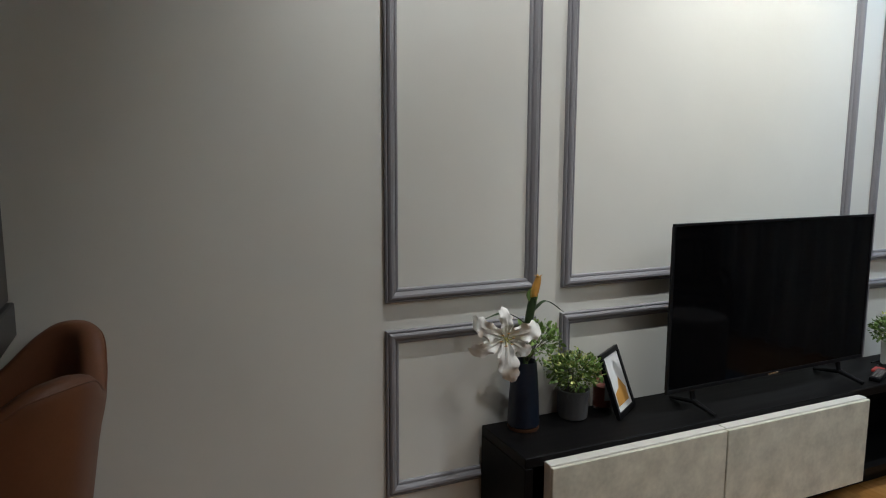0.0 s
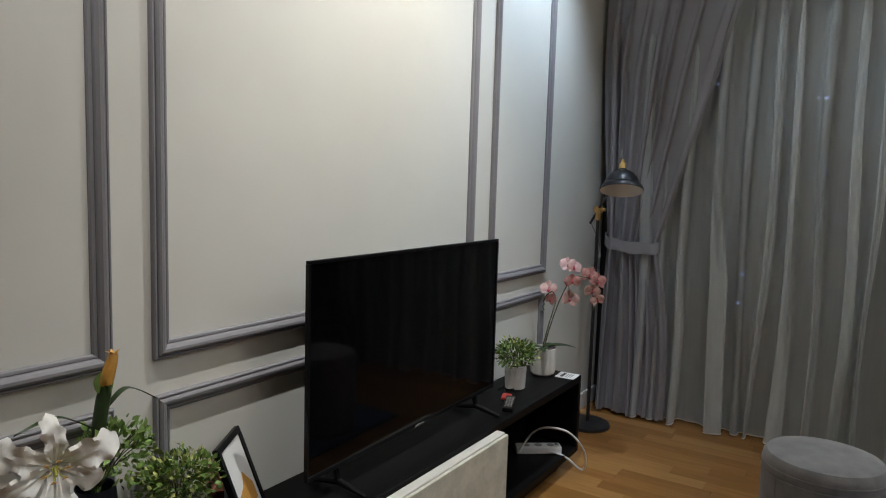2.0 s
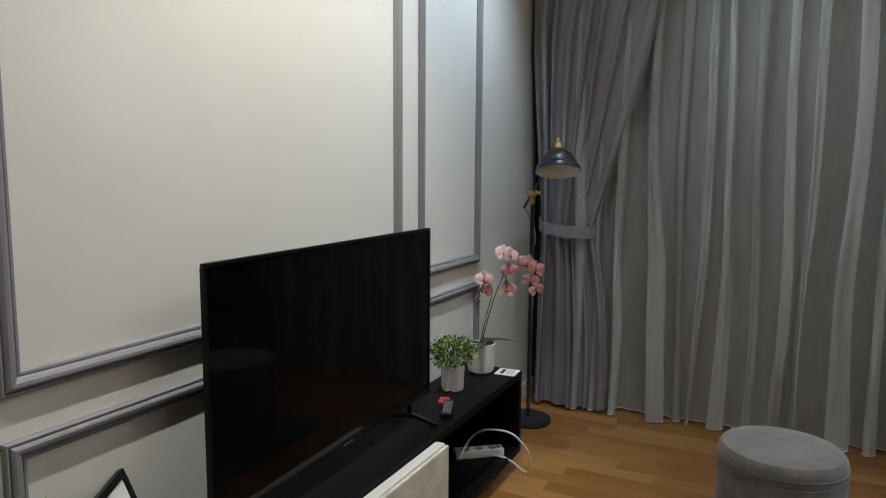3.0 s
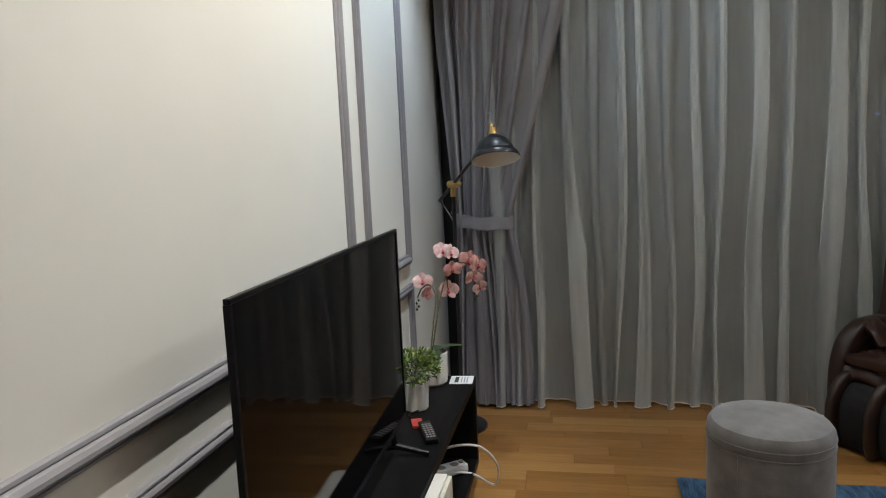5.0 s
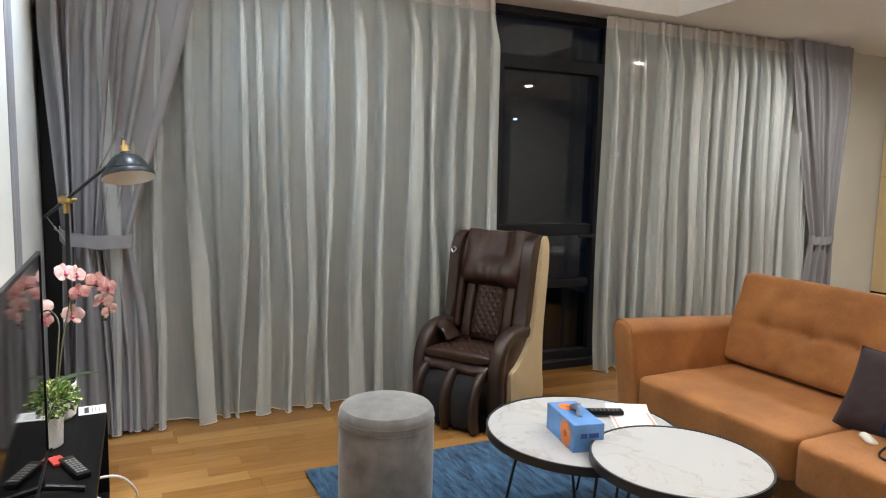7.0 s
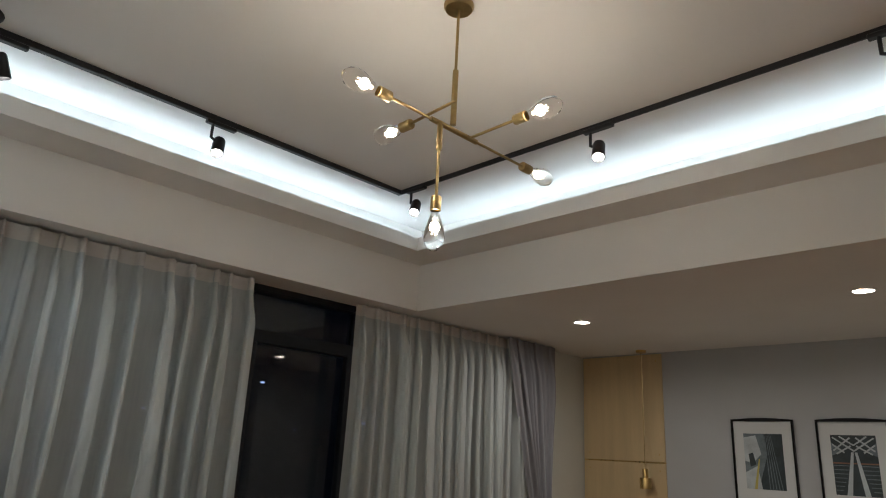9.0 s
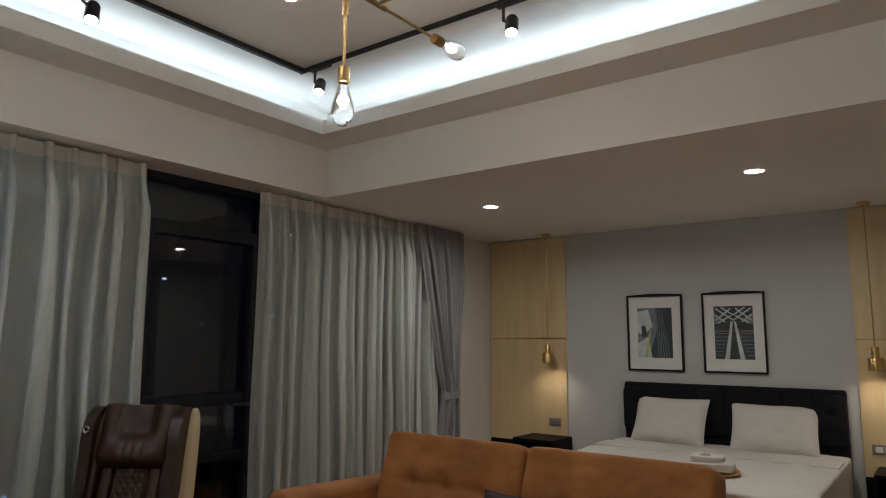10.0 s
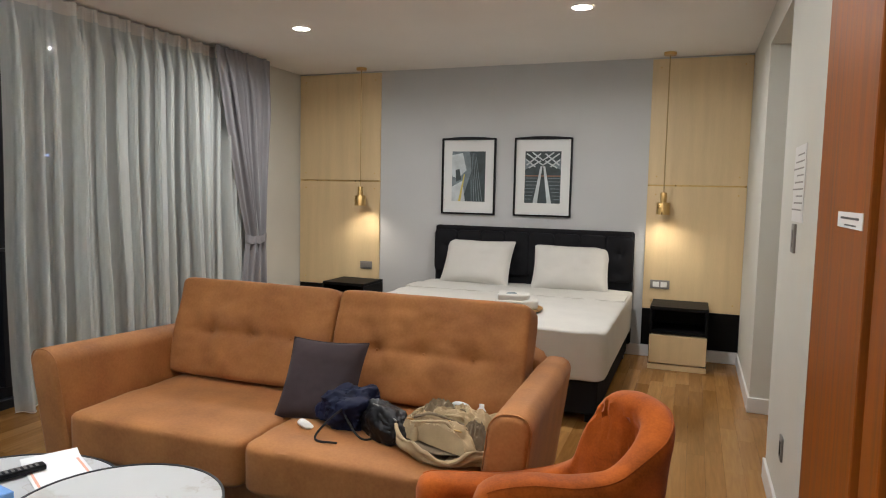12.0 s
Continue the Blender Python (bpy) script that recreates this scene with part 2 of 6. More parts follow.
M = {
    "wall": mat("cream wall paint", (0.625, 0.622, 0.57), 0.65, var=0.035, scale=2.5, fine=260, bump=0.12, dist=0.0008),
    "grey_wall": mat("pale grey wall paint", (0.48, 0.49, 0.495), 0.7, var=0.03, scale=2, fine=260, bump=0.12, dist=0.0008),
    "ceiling": mat("white ceiling paint", (0.80, 0.78, 0.745), 0.8, var=0.025, scale=2, fine=200, bump=0.08, dist=0.0008),
    "skirting": mat("white gloss paint", (0.72, 0.71, 0.69), 0.4, var=0.03, bump=0.03),
    "moulding": mat("grey painted moulding", (0.205, 0.20, 0.212), 0.5, var=0.07, scale=8, fine=150, bump=0.1, dist=0.001),
    "birch": mat("pale birch veneer", (0.62, 0.475, 0.27), 0.42, var=0.08, scale=2.2, fine=40, stretch=(6, 6, 0.5), bump=0.05, dist=0.0005),
    "wood_door": mat("red-brown timber", (0.26, 0.074, 0.007), 0.5, var=0.34, scale=3, fine=50, stretch=(9, 9, 0.35), bump=0.1, dist=0.0006, spec=0.2),
    "black_wood": mat("black stained oak", (0.005, 0.0048, 0.005), 0.46, var=0.25, scale=4, fine=90, stretch=(0.6, 8, 8), bump=0.12, dist=0.0006, spec=0.09),
    "concrete": mat("concrete-look laminate", (0.56, 0.55, 0.455), 0.55, var=0.22, scale=12, fine=60, bump=0.12, dist=0.001),
    "white_edge": mat("white laminate edge", (0.62, 0.60, 0.55), 0.45, var=0.03, bump=0.02),
    "black_plastic": mat("black plastic", (0.005, 0.005, 0.006), 0.34, var=0.1, bump=0.03, spec=0.18),
    "screen": mat("television glass", (0.002, 0.002, 0.0024), 0.05, var=0.02, bump=0.0, rough_var=0.01, spec=0.17),
    "black_metal": mat("black powder coat", (0.014, 0.014, 0.016), 0.42, var=0.12, scale=30, fine=300, bump=0.08, dist=0.0004),
    "dark_lamp": mat("dark grey enamel", (0.008, 0.009, 0.011), 0.35, var=0.1, bump=0.02, spec=0.3),
    "brass": mat("brushed brass", (0.60, 0.41, 0.16), 0.30, metal=1, var=0.08, scale=40, fine=300, stretch=(1, 1, 0.1), bump=0.04, dist=0.0003),
    "old_brass": mat("dull antique brass", (0.40, 0.29, 0.13), 0.34, metal=1, var=0.12, scale=40, bump=0.04, dist=0.0003),
    "chrome": mat("chrome", (0.75, 0.75, 0.75), 0.15, metal=1, var=0.02, bump=0.0),
    "white_inner": mat("white enamel", (0.78, 0.74, 0.66), 0.5, var=0.04, bump=0.02),
    "alu": mat("dark grey window aluminium", (0.011, 0.013, 0.017), 0.42, var=0.1, scale=10, fine=200, bump=0.04, dist=0.0004, spec=0.25),
    "grey_curtain": mat("heavy grey curtain weave", (0.275, 0.270, 0.288), 0.88, var=0.10, scale=3, fine=350, bump=0.35, dist=0.001, sheen=0.06, spec=0.15),
    "sheer": sheer("voile", (0.79, 0.835, 0.82), 0.55),
    "tape": mat("white curtain heading tape", (0.46, 0.44, 0.41), 0.85, var=0.05, fine=300, bump=0.25, dist=0.001),
    "tan": mat("tan nubuck leather", (0.340, 0.133, 0.036), 0.66, var=0.25, scale=4.5, fine=90, bump=0.3, dist=0.0016, sheen=0.05, colour2=(0.43, 0.185, 0.055), spec=0.3),
    "brown_tub": mat("brown leather", (0.15, 0.058, 0.024), 0.48, var=0.14, scale=6, fine=140, bump=0.25, dist=0.001),
    "orange": mat("burnt orange velvet", (0.40, 0.085, 0.007), 0.85, var=0.42, scale=11, fine=160, bump=0.35, dist=0.0015, spec=0.15, sheen=0.12, colour2=(0.52, 0.125, 0.012)),
    "stool": mat("grey velvet", (0.200, 0.192, 0.188), 0.85, var=0.30, scale=14, fine=240, bump=0.3, dist=0.0012, sheen=0.4),
    "brown_pvc": mat("dark brown upholstery leather", (0.042, 0.019, 0.012), 0.33, var=0.25, scale=14, fine=120, bump=0.5, dist=0.002, spec=0.4),
    "brown_gloss": mat("dark brown moulded shell", (0.034, 0.018, 0.012), 0.34, var=0.1, bump=0.03),
    "cream_shell": mat("cream moulded shell", (0.62, 0.50, 0.30), 0.38, var=0.05, bump=0.03),
    "black_cloth": mat("black knit cloth", (0.010, 0.010, 0.011), 0.9, var=0.2, fine=300, bump=0.4, dist=0.001),
    "marble": marble("white marble-look top"),
    "rug": streaked("blue abrash pile", (0.002, 0.009, 0.034), (0.065, 0.15, 0.25), 42, 9.0, axis=0, bump=1.0),
    "cushion": mat("charcoal violet linen", (0.042, 0.030, 0.033), 0.9, var=0.14, scale=8, fine=420, bump=0.5, dist=0.001, sheen=0.05, spec=0.2),
    "linen": mat("white bed linen", (0.57, 0.555, 0.515), 0.85, var=0.05, scale=5, fine=300, bump=0.25, dist=0.001),
    "black_fabric": mat("charcoal headboard fabric", (0.009, 0.009, 0.011), 0.9, var=0.16, scale=10, fine=320, bump=0.4, dist=0.001, spec=0.2),
    "paper": mat("white paper", (0.74, 0.74, 0.73), 0.7, var=0.03, bump=0.03),
    "ink": mat("dark print", (0.05, 0.05, 0.055), 0.7, var=0.1, bump=0.0),
    "peach": mat("peach print", (0.72, 0.36, 0.26), 0.7, var=0.08, bump=0.0),
    "photo_dark": mat("dark blue-grey photo print", (0.035, 0.05, 0.055), 0.5, var=0.45, scale=9, bump=0.0),
    "photo_mid": mat("mid grey photo print", (0.16, 0.20, 0.22), 0.5, var=0.3, scale=14, bump=0.0),
    "photo_light": mat("pale photo print", (0.50, 0.55, 0.57), 0.5, var=0.2, scale=12, bump=0.0),
    "photo_rust": mat("rust photo print", (0.26, 0.13, 0.08), 0.5, var=0.2, bump=0.0),
    "photo_yellow": mat("yellow photo print", (0.55, 0.45, 0.12), 0.5, var=0.1, bump=0.0),
    "mount": mat("white picture mount", (0.66, 0.67, 0.66), 0.6, var=0.02, bump=0.02),
    "ochre": mat("ochre print", (0.50, 0.26, 0.05), 0.6, var=0.15, bump=0.0),
    "navy_vase": mat("navy glazed ceramic", (0.004, 0.008, 0.018), 0.38, var=0.2, scale=12, bump=0.12, dist=0.001),
    "copper": mat("copper band", (0.42, 0.20, 0.11), 0.35, metal=0.9, var=0.1, bump=0.02),
    "grey_pot": mat("dark grey ribbed pot", (0.085, 0.085, 0.085), 0.6, var=0.14, bump=0.1),
    "white_pot": mat("white glazed pot", (0.68, 0.67, 0.63), 0.4, var=0.04, bump=0.06),
    "leaf": mat("green leaf", (0.115, 0.19, 0.035), 0.5, var=0.3, scale=30, bump=0.08, island=0.4),
    "leaf_pale": mat("pale green leaf", (0.42, 0.45, 0.14), 0.5, var=0.25, scale=30, bump=0.08, island=0.3),
    "leaf_dark": mat("dark green leaf", (0.030, 0.055, 0.018), 0.42, var=0.25, scale=20, bump=0.08, island=0.2),
    "stem": mat("brown green stem", (0.06, 0.055, 0.025), 0.6, var=0.25, scale=30, bump=0.15),
    "bud": mat("yellow orange lily bud", (0.52, 0.27, 0.045), 0.55, var=0.25, scale=30, bump=0.08),
    "lily": mat("white lily petal", (0.80, 0.79, 0.74), 0.5, var=0.06, scale=20, fine=160, bump=0.15, dist=0.001),
    "lily_heart": mat("yellow green lily heart", (0.50, 0.48, 0.08), 0.6, var=0.15, bump=0.05),
    "orchid": mat("pink orchid petal", (0.62, 0.24, 0.24), 0.55, var=0.25, scale=40, bump=0.1, colour2=(0.80, 0.50, 0.45), island=0.12),
    "orchid_pale": mat("pale pink orchid petal", (0.74, 0.44, 0.41), 0.55, var=0.2, scale=40, bump=0.1, colour2=(0.85, 0.64, 0.60)),
    "leaf_bright": mat("bright green leaf", (0.17, 0.27, 0.06), 0.5, var=0.3, scale=30, bump=0.08, island=0.35),
    "orchid_heart": mat("deep pink orchid lip", (0.52, 0.07, 0.11), 0.5, var=0.2, bump=0.05),
    "soil": mat("dark soil", (0.025, 0.018, 0.012), 0.95, var=0.3, fine=200, bump=0.8, dist=0.004),
    "candle": glass("rose tinted glass", (0.86, 0.62, 0.58), 0.05),
    "wax": mat("rose wax", (0.48, 0.27, 0.23), 0.5, var=0.1, bump=0.05),
    "bulb": glass("clear bulb glass", (1, 0.98, 0.95), 0.0, 1.06),
    "filament": glow("lit filament", (1.0, 0.80, 0.55), 9),
    "downlight": glow("lit downlight diffuser", (1.0, 0.90, 0.74), 14),
    "spot_face": glow("lit spot lens", (1.0, 0.92, 0.82), 18),
    "led": glow("lit LED strip", (0.80, 0.92, 1.0), 8),
    "pane": glass("window glass", (0.5, 0.53, 0.53), 0.0, 1.5, 0.02),
    "white_plastic": mat("white plastic", (0.68, 0.68, 0.66), 0.4, var=0.03, bump=0.02),
    "grey_plastic": mat("grey plastic", (0.20, 0.19, 0.18), 0.45, var=0.06, bump=0.02),
    "red_plastic": mat("red plastic", (0.36, 0.04, 0.03), 0.45, var=0.06, bump=0.02),
    "box_blue": mat("blue printed card", (0.13, 0.29, 0.62), 0.45, var=0.22, scale=14, bump=0.02),
    "box_dark": mat("deep blue print", (0.03, 0.07, 0.28), 0.5, var=0.1, bump=0.0),
    "box_orange": mat("orange printed petal", (0.78, 0.22, 0.03), 0.45, var=0.2, scale=40, bump=0.0),
    "box_red": mat("deep orange print", (0.50, 0.09, 0.02), 0.45, var=0.2, bump=0.0),
    "tissue": mat("soft white tissue", (0.78, 0.77, 0.75), 0.9, var=0.03, bump=0.2),
    "khaki": mat("khaki canvas", (0.40, 0.30, 0.170), 0.85, var=0.18, scale=12, fine=300, bump=0.5, dist=0.0012),
    # Darker copy of the khaki: shade inside the bag put into the colour.
    "khaki_shaded": mat("khaki darkened as shade", (0.16, 0.118, 0.070), 0.9, var=0.2, fine=250, bump=0.4, dist=0.001),
    "navy_cloth": mat("navy nylon", (0.005, 0.008, 0.030), 0.6, var=0.25, scale=14, bump=0.2, dist=0.001, spec=0.2),
    "black_leather": mat("black soft leather", (0.006, 0.006, 0.007), 0.42, var=0.2, scale=14, bump=0.2, dist=0.001, spec=0.3),
    "tray_wood": mat("honey wood tray", (0.42, 0.24, 0.08), 0.45, var=0.2, stretch=(1, 8, 8), bump=0.06),
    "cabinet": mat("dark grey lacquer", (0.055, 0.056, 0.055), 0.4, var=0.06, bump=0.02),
    "oak": planked("oiled oak strip"),
    "oak_joined": planked("oiled oak strip field", objvar=False),
    "sub": mat("dark floor joint", (0.028, 0.016, 0.009), 0.9, var=0.2, bump=0.1),
    "night": mat("dark night ground", (0.02, 0.022, 0.026), 0.9, var=0.2, bump=0.0),
    "city": glow("far city lamps", (0.45, 0.55, 1.0), 1.6),
}

# ---- building helpers ----


def part(name, bm, material, parent=None, label="", smooth=True):
    """Links a bmesh as one mesh object under a thing or a part."""
    me = bpy.data.meshes.new(name)
    bmesh.ops.recalc_face_normals(bm, faces=bm.faces)
    bm.to_mesh(me)
    bm.free()
    me.materials.append(M[material])
    if smooth:
        for f in me.polygons:
            f.use_smooth = True
        me.set_sharp_from_angle(angle=radians(38))
    ob = new(name, me)
    if parent:
        ob.parent = parent
    if label:
        ob["label"] = label
    return ob


def thing(name, m, label, category, group="", kind=""):
    ob = new(name)
    ob.empty_display_size = 0.1
    ob.matrix_world = m
    return tagged(ob, label, category, group, kind)


def structure(name, bm, material, label, category):
    return tagged(part(name, bm, material, None, smooth=False), label, category, kind="structure")


def B():
    return bmesh.new()


def place(bm, verts, m):
    if m is not None:
        bmesh.ops.transform(bm, matrix=m, verts=verts)
    return bm


def box(x0, y0, z0, x1, y1, z1, bevel=0.0, seg=2, bm=None, m=None):
    bm = bm or B()
    r = bmesh.ops.create_cube(bm, size=1)
    vs = r["verts"]
    for v in vs:
        v.co = ((x0 + x1) / 2 + v.co.x * (x1 - x0), (y0 + y1) / 2 + v.co.y * (y1 - y0), (z0 + z1) / 2 + v.co.z * (z1 - z0))
    if bevel:
        es = list({e for v in vs for e in v.link_edges})
        g = bmesh.ops.bevel(bm, geom=es, offset=bevel, segments=seg, affect="EDGES", profile=0.6)
        vs = list({v for f in g["faces"] for v in f.verts} | {v for v in vs if v.is_valid})
    if m is not None:
        allv = vs if not bevel else list({v for v in bm.verts if v in set(vs)})
        bmesh.ops.transform(bm, matrix=m, verts=allv)
    return bm


def lathe(profile, n=28, bm=None, m=None):
    """Turns (radius, height) pairs round z."""
    bm = bm or B()
    rings = []
    for r, z in profile:
        if r < 1e-5:
            rings.append([bm.verts.new((0, 0, z))])
        else:
            rings.append([bm.verts.new((r * math.cos(2 * math.pi * k / n), r * math.sin(2 * math.pi * k / n), z)) for k in range(n)])
    for a, b in zip(rings, rings[1:]):
        if len(a) == 1 and len(b) == 1:
            continue
        for k in range(n):
            j = (k + 1) % n
            if len(a) == 1:
                bm.faces.new((a[0], b[k], b[j]))
            elif len(b) == 1:
                bm.faces.new((a[k], a[j], b[0]))
            else:
                bm.faces.new((a[k], a[j], b[j], b[k]))
    if m is not None:
        bmesh.ops.transform(bm, matrix=m, verts=[v for r in rings for v in r])
    return bm


def tube(points, radius, n=8, bm=None, closed_ends=True):
    """A round bar along points; radius may be a list."""
    bm = bm or B()
    pts = [Vector(p) for p in points]
    rad = radius if isinstance(radius, (list, tuple)) else [radius] * len(pts)
    rings = []
    side = None
    for i, p in enumerate(pts):
        d = (pts[min(i + 1, len(pts) - 1)] - pts[max(i - 1, 0)]).normalized()
        if side is None:
            side = d.orthogonal().normalized()
        side = (side - d * side.dot(d)).normalized()
        up = d.cross(side)
        rings.append([bm.verts.new(p + rad[i] * (math.cos(2 * math.pi * k / n) * side + math.sin(2 * math.pi * k / n) * up)) for k in range(n)])
    for a, b in zip(rings, rings[1:]):
        for k in range(n):
            j = (k + 1) % n
            bm.faces.new((a[k], a[j], b[j], b[k]))
    if closed_ends:
        bm.faces.new(rings[0][::-1])
        bm.faces.new(rings[-1])
    return bm


def curve(points, steps=8):
    """A smooth line through points (Catmull-Rom)."""
    p = [Vector(q) for q in points]
    p = [2 * p[0] - p[1], *p, 2 * p[-1] - p[-2]]
    out = []
    for i in range(1, len(p) - 2):
        for s in range(steps):
            t = s / steps
            out.append(0.5 * ((2 * p[i]) + (p[i + 1] - p[i - 1]) * t + (2 * p[i - 1] - 5 * p[i] + 4 * p[i + 1] - p[i + 2]) * t * t
                              + (-p[i - 1] + 3 * p[i] - 3 * p[i + 1] + p[i + 2]) * t ** 3))
    out.append(p[-2])
    return out


def grid(fn, nu, nv, bm=None):
    """A sheet of points fn(u, v), u and v from 0 to 1."""
    bm = bm or B()
    vs = [[bm.verts.new(fn(i / nu, j / nv)) for j in range(nv + 1)] for i in range(nu + 1)]
    for i in range(nu):
        for j in range(nv):
            bm.faces.new((vs[i][j], vs[i + 1][j], vs[i + 1][j + 1], vs[i][j + 1]))
    return bm


def thicken(bm, t):
    bmesh.ops.recalc_face_normals(bm, faces=bm.faces)
    bmesh.ops.solidify(bm, geom=bm.faces[:], thickness=t)
    return bm


def cushion(sx, sy, sz, puff=0.25, dents=(), wrinkle=0.0, n=16, power=0.30, seed=0.0, bm=None, m=None, sharp=8):
    """A stuffed block: rounded edges, bulging faces, buttoned dents (x, y, depth, radius) in its top, fine creases."""
    bm = bm or B()
    r = bmesh.ops.create_cube(bm, size=2)
    bmesh.ops.subdivide_edges(bm, edges=list({e for v in r["verts"] for e in v.link_edges}), cuts=n, use_grid_fill=True)
    vs = list(bm.verts) if m is None else list(bm.verts)
    for v in vs:
        x, y, z = v.co
        q = (abs(x) ** sharp + abs(y) ** sharp + abs(z) ** sharp) ** (1 / sharp)
        c = Vector((x, y, z)) / q
        e = max(0.0, 1 - (c.x * c.x)) ** power * max(0.0, 1 - c.y * c.y) ** power
        zz = c.z * sz / 2 * (1 - puff + puff * e)
        px, py = c.x * sx / 2, c.y * sy / 2
        if c.z > 0.3:
            for dx, dy, dd, dr in dents:
                k = ((px - dx) ** 2 + (py - dy) ** 2) / (dr * dr)
                zz -= dd * math.exp(-k) + 0.35 * dd * math.exp(-((py - dy) / dr) ** 2 * 6) * math.exp(-abs(px - dx) / (dr * 2.2))
        if wrinkle:
            zz += wrinkle * noise.noise((px * 7 + seed, py * 7, zz * 4)) + 0.4 * wrinkle * noise.noise((px * 20, py * 20 + seed, zz * 9))
        v.co = (px, py, zz)
    if m is not None:
        bmesh.ops.transform(bm, matrix=m, verts=vs)
    return bm


def prism(outline, depth, bm=None, m=None, bevel=0.0):
    """Extrudes an (x, y) outline along z."""
    bm = bm or B()
    lo = [bm.verts.new((x, y, 0)) for x, y in outline]
    hi = [bm.verts.new((x, y, depth)) for x, y in outline]
    n = len(lo)
    fs = [bm.faces.new(lo[::-1]), bm.faces.new(hi)]
    for k in range(n):
        fs.append(bm.faces.new((lo[k], lo[(k + 1) % n], hi[(k + 1) % n], hi[k])))
    vs = lo + hi
    if bevel:
        es = [e for f in fs[:2] for e in f.edges]
        bmesh.ops.bevel(bm, geom=es, offset=bevel, segments=3, affect="EDGES", profile=0.5)
        vs = bm.verts[:]
    if m is not None:
        bmesh.ops.transform(bm, matrix=m, verts=vs)
    return bm


def loft(rings, bm=None):
    """Joins closed rings of points into a skin and caps both ends."""
    bm = bm or B()
    loops = [[bm.verts.new(p) for p in r] for r in rings]
    n = len(loops[0])
    for a, b in zip(loops, loops[1:]):
        for k in range(n):
            bm.faces.new((a[k], a[(k + 1) % n], b[(k + 1) % n], b[k]))
    for lp in (loops[0], loops[-1]):
        mid = bm.verts.new(sum((v.co for v in lp), Vector()) / n)
        for k in range(n):
            bm.faces.new((lp[k], lp[(k + 1) % n], mid))
    return bm


def rounded(w, h, r, n=6):
    """A rounded rectangle centred on the origin, as (x, y) pairs."""
    out = []
    for cx0, cy0, a0 in ((w / 2 - r, h / 2 - r, 0), (-w / 2 + r, h / 2 - r, 90), (-w / 2 + r, -h / 2 + r, 180), (w / 2 - r, -h / 2 + r, 270)):
        for k in range(n + 1):
            a = radians(a0 + 90 * k / n)
            out.append((cx0 + r * math.cos(a), cy0 + r * math.sin(a)))
    return out

# ---- the room's shell ----
structure("subfloor", box(-2.2, -5.0, -0.20, 5.6, 2.6, -0.004), "sub", "dark base under the oak strip floor", "floor")
structure("wall_north", box(-2.2, TVW, -0.1, 5.3, TVW + 0.2, 3.6), "wall", "cream painted wall behind the television console", "wall")
structure("wall_south", box(-2.2, BEDW - 0.2, -0.1, 5.3, BEDW, 3.6), "grey_wall", "pale grey painted wall behind the bed", "wall")
# the window wall: solid ends, open between
structure("wall_east", box(CURT, BEDW, -0.1, CURT + 0.24, -3.62, 3.6), "wall", "cream painted wall beside the curtains", "wall")
structure("window_reveal", box(CURT, 2.02, -0.1, CURT + 0.24, TVW, 3.6), "black_metal", "black strip of wall at the end of the window", "wall")
structure("window_lintel", box(CURT, -3.62, 2.62, CURT + 0.24, 2.02, 3.6), "wall", "cream wall above the window", "wall")
# side wall with a doorway towards the bathroom
sw = box(SIDE - 0.16, -2.12, -0.1, SIDE, -1.0, LOW + 0.3)
box(SIDE - 0.16, -3.21, 2.36, SIDE, -2.12, LOW + 0.3, bm=sw)
box(SIDE - 0.16, BEDW, -0.1, SIDE, -3.21, LOW + 0.3, bm=sw)
structure("wall_west", sw, "wall", "white painted side wall with an open doorway", "wall")
structure("passage_wall", box(SIDE - 1.3, -3.5, -0.1, SIDE - 1.2, -1.9, LOW + 0.3), "wall", "plain wall beyond the doorway", "wall")
structure("passage_side", box(SIDE - 1.3, -2.05, -0.1, SIDE - 0.16, -1.95, LOW + 0.3), "wall", "plain passage side wall", "wall")
structure("passage_end", box(SIDE - 1.3, -3.4, -0.1, SIDE - 0.16, -3.3, LOW + 0.3), "wall", "plain passage end wall", "wall")
# Added closing walls, out of view; dark so the window panes reflect less.
structure("unseen_entry_wall", box(-2.2, -0.22, -0.1, SIDE - 0.16, -0.12, LOW + 0.3), "cabinet", "unseen closing wall of the entry, darkened to dim the window reflections", "wall")
structure("unseen_west_wall", box(-2.2, -0.12, -0.1, -2.1, TVW, 3.6), "cabinet", "unseen wall that closes the dining side, darkened to dim the window reflections", "wall")

# low ceiling round a deep recess with a lit ledge
EX, EY = 4.625, -1.766
cb = box(-2.2, BEDW, LOW, 5.1, EY, LOW + 0.12)
box(EX, EY, LOW, 5.1, TVW, LOW + 0.12, bm=cb)
box(-2.2, EY, LOW, -1.40, TVW, LOW + 0.12, bm=cb)
structure("ceiling_low", cb, "ceiling", "white painted low ceiling round the recess", "ceiling")
for k, q in enumerate(((EX, EY, EX + 0.10, TVW), (-1.40, EY - 0.10, EX + 0.10, EY), (-1.50, EY, -1.40, TVW))):
    structure("ceiling_upstand_%d" % (k + 1), box(q[0], q[1], LOW + 0.12, q[2], q[3], HIGH), "ceiling", "white painted face of the ceiling recess", "ceiling")
t = 0.018
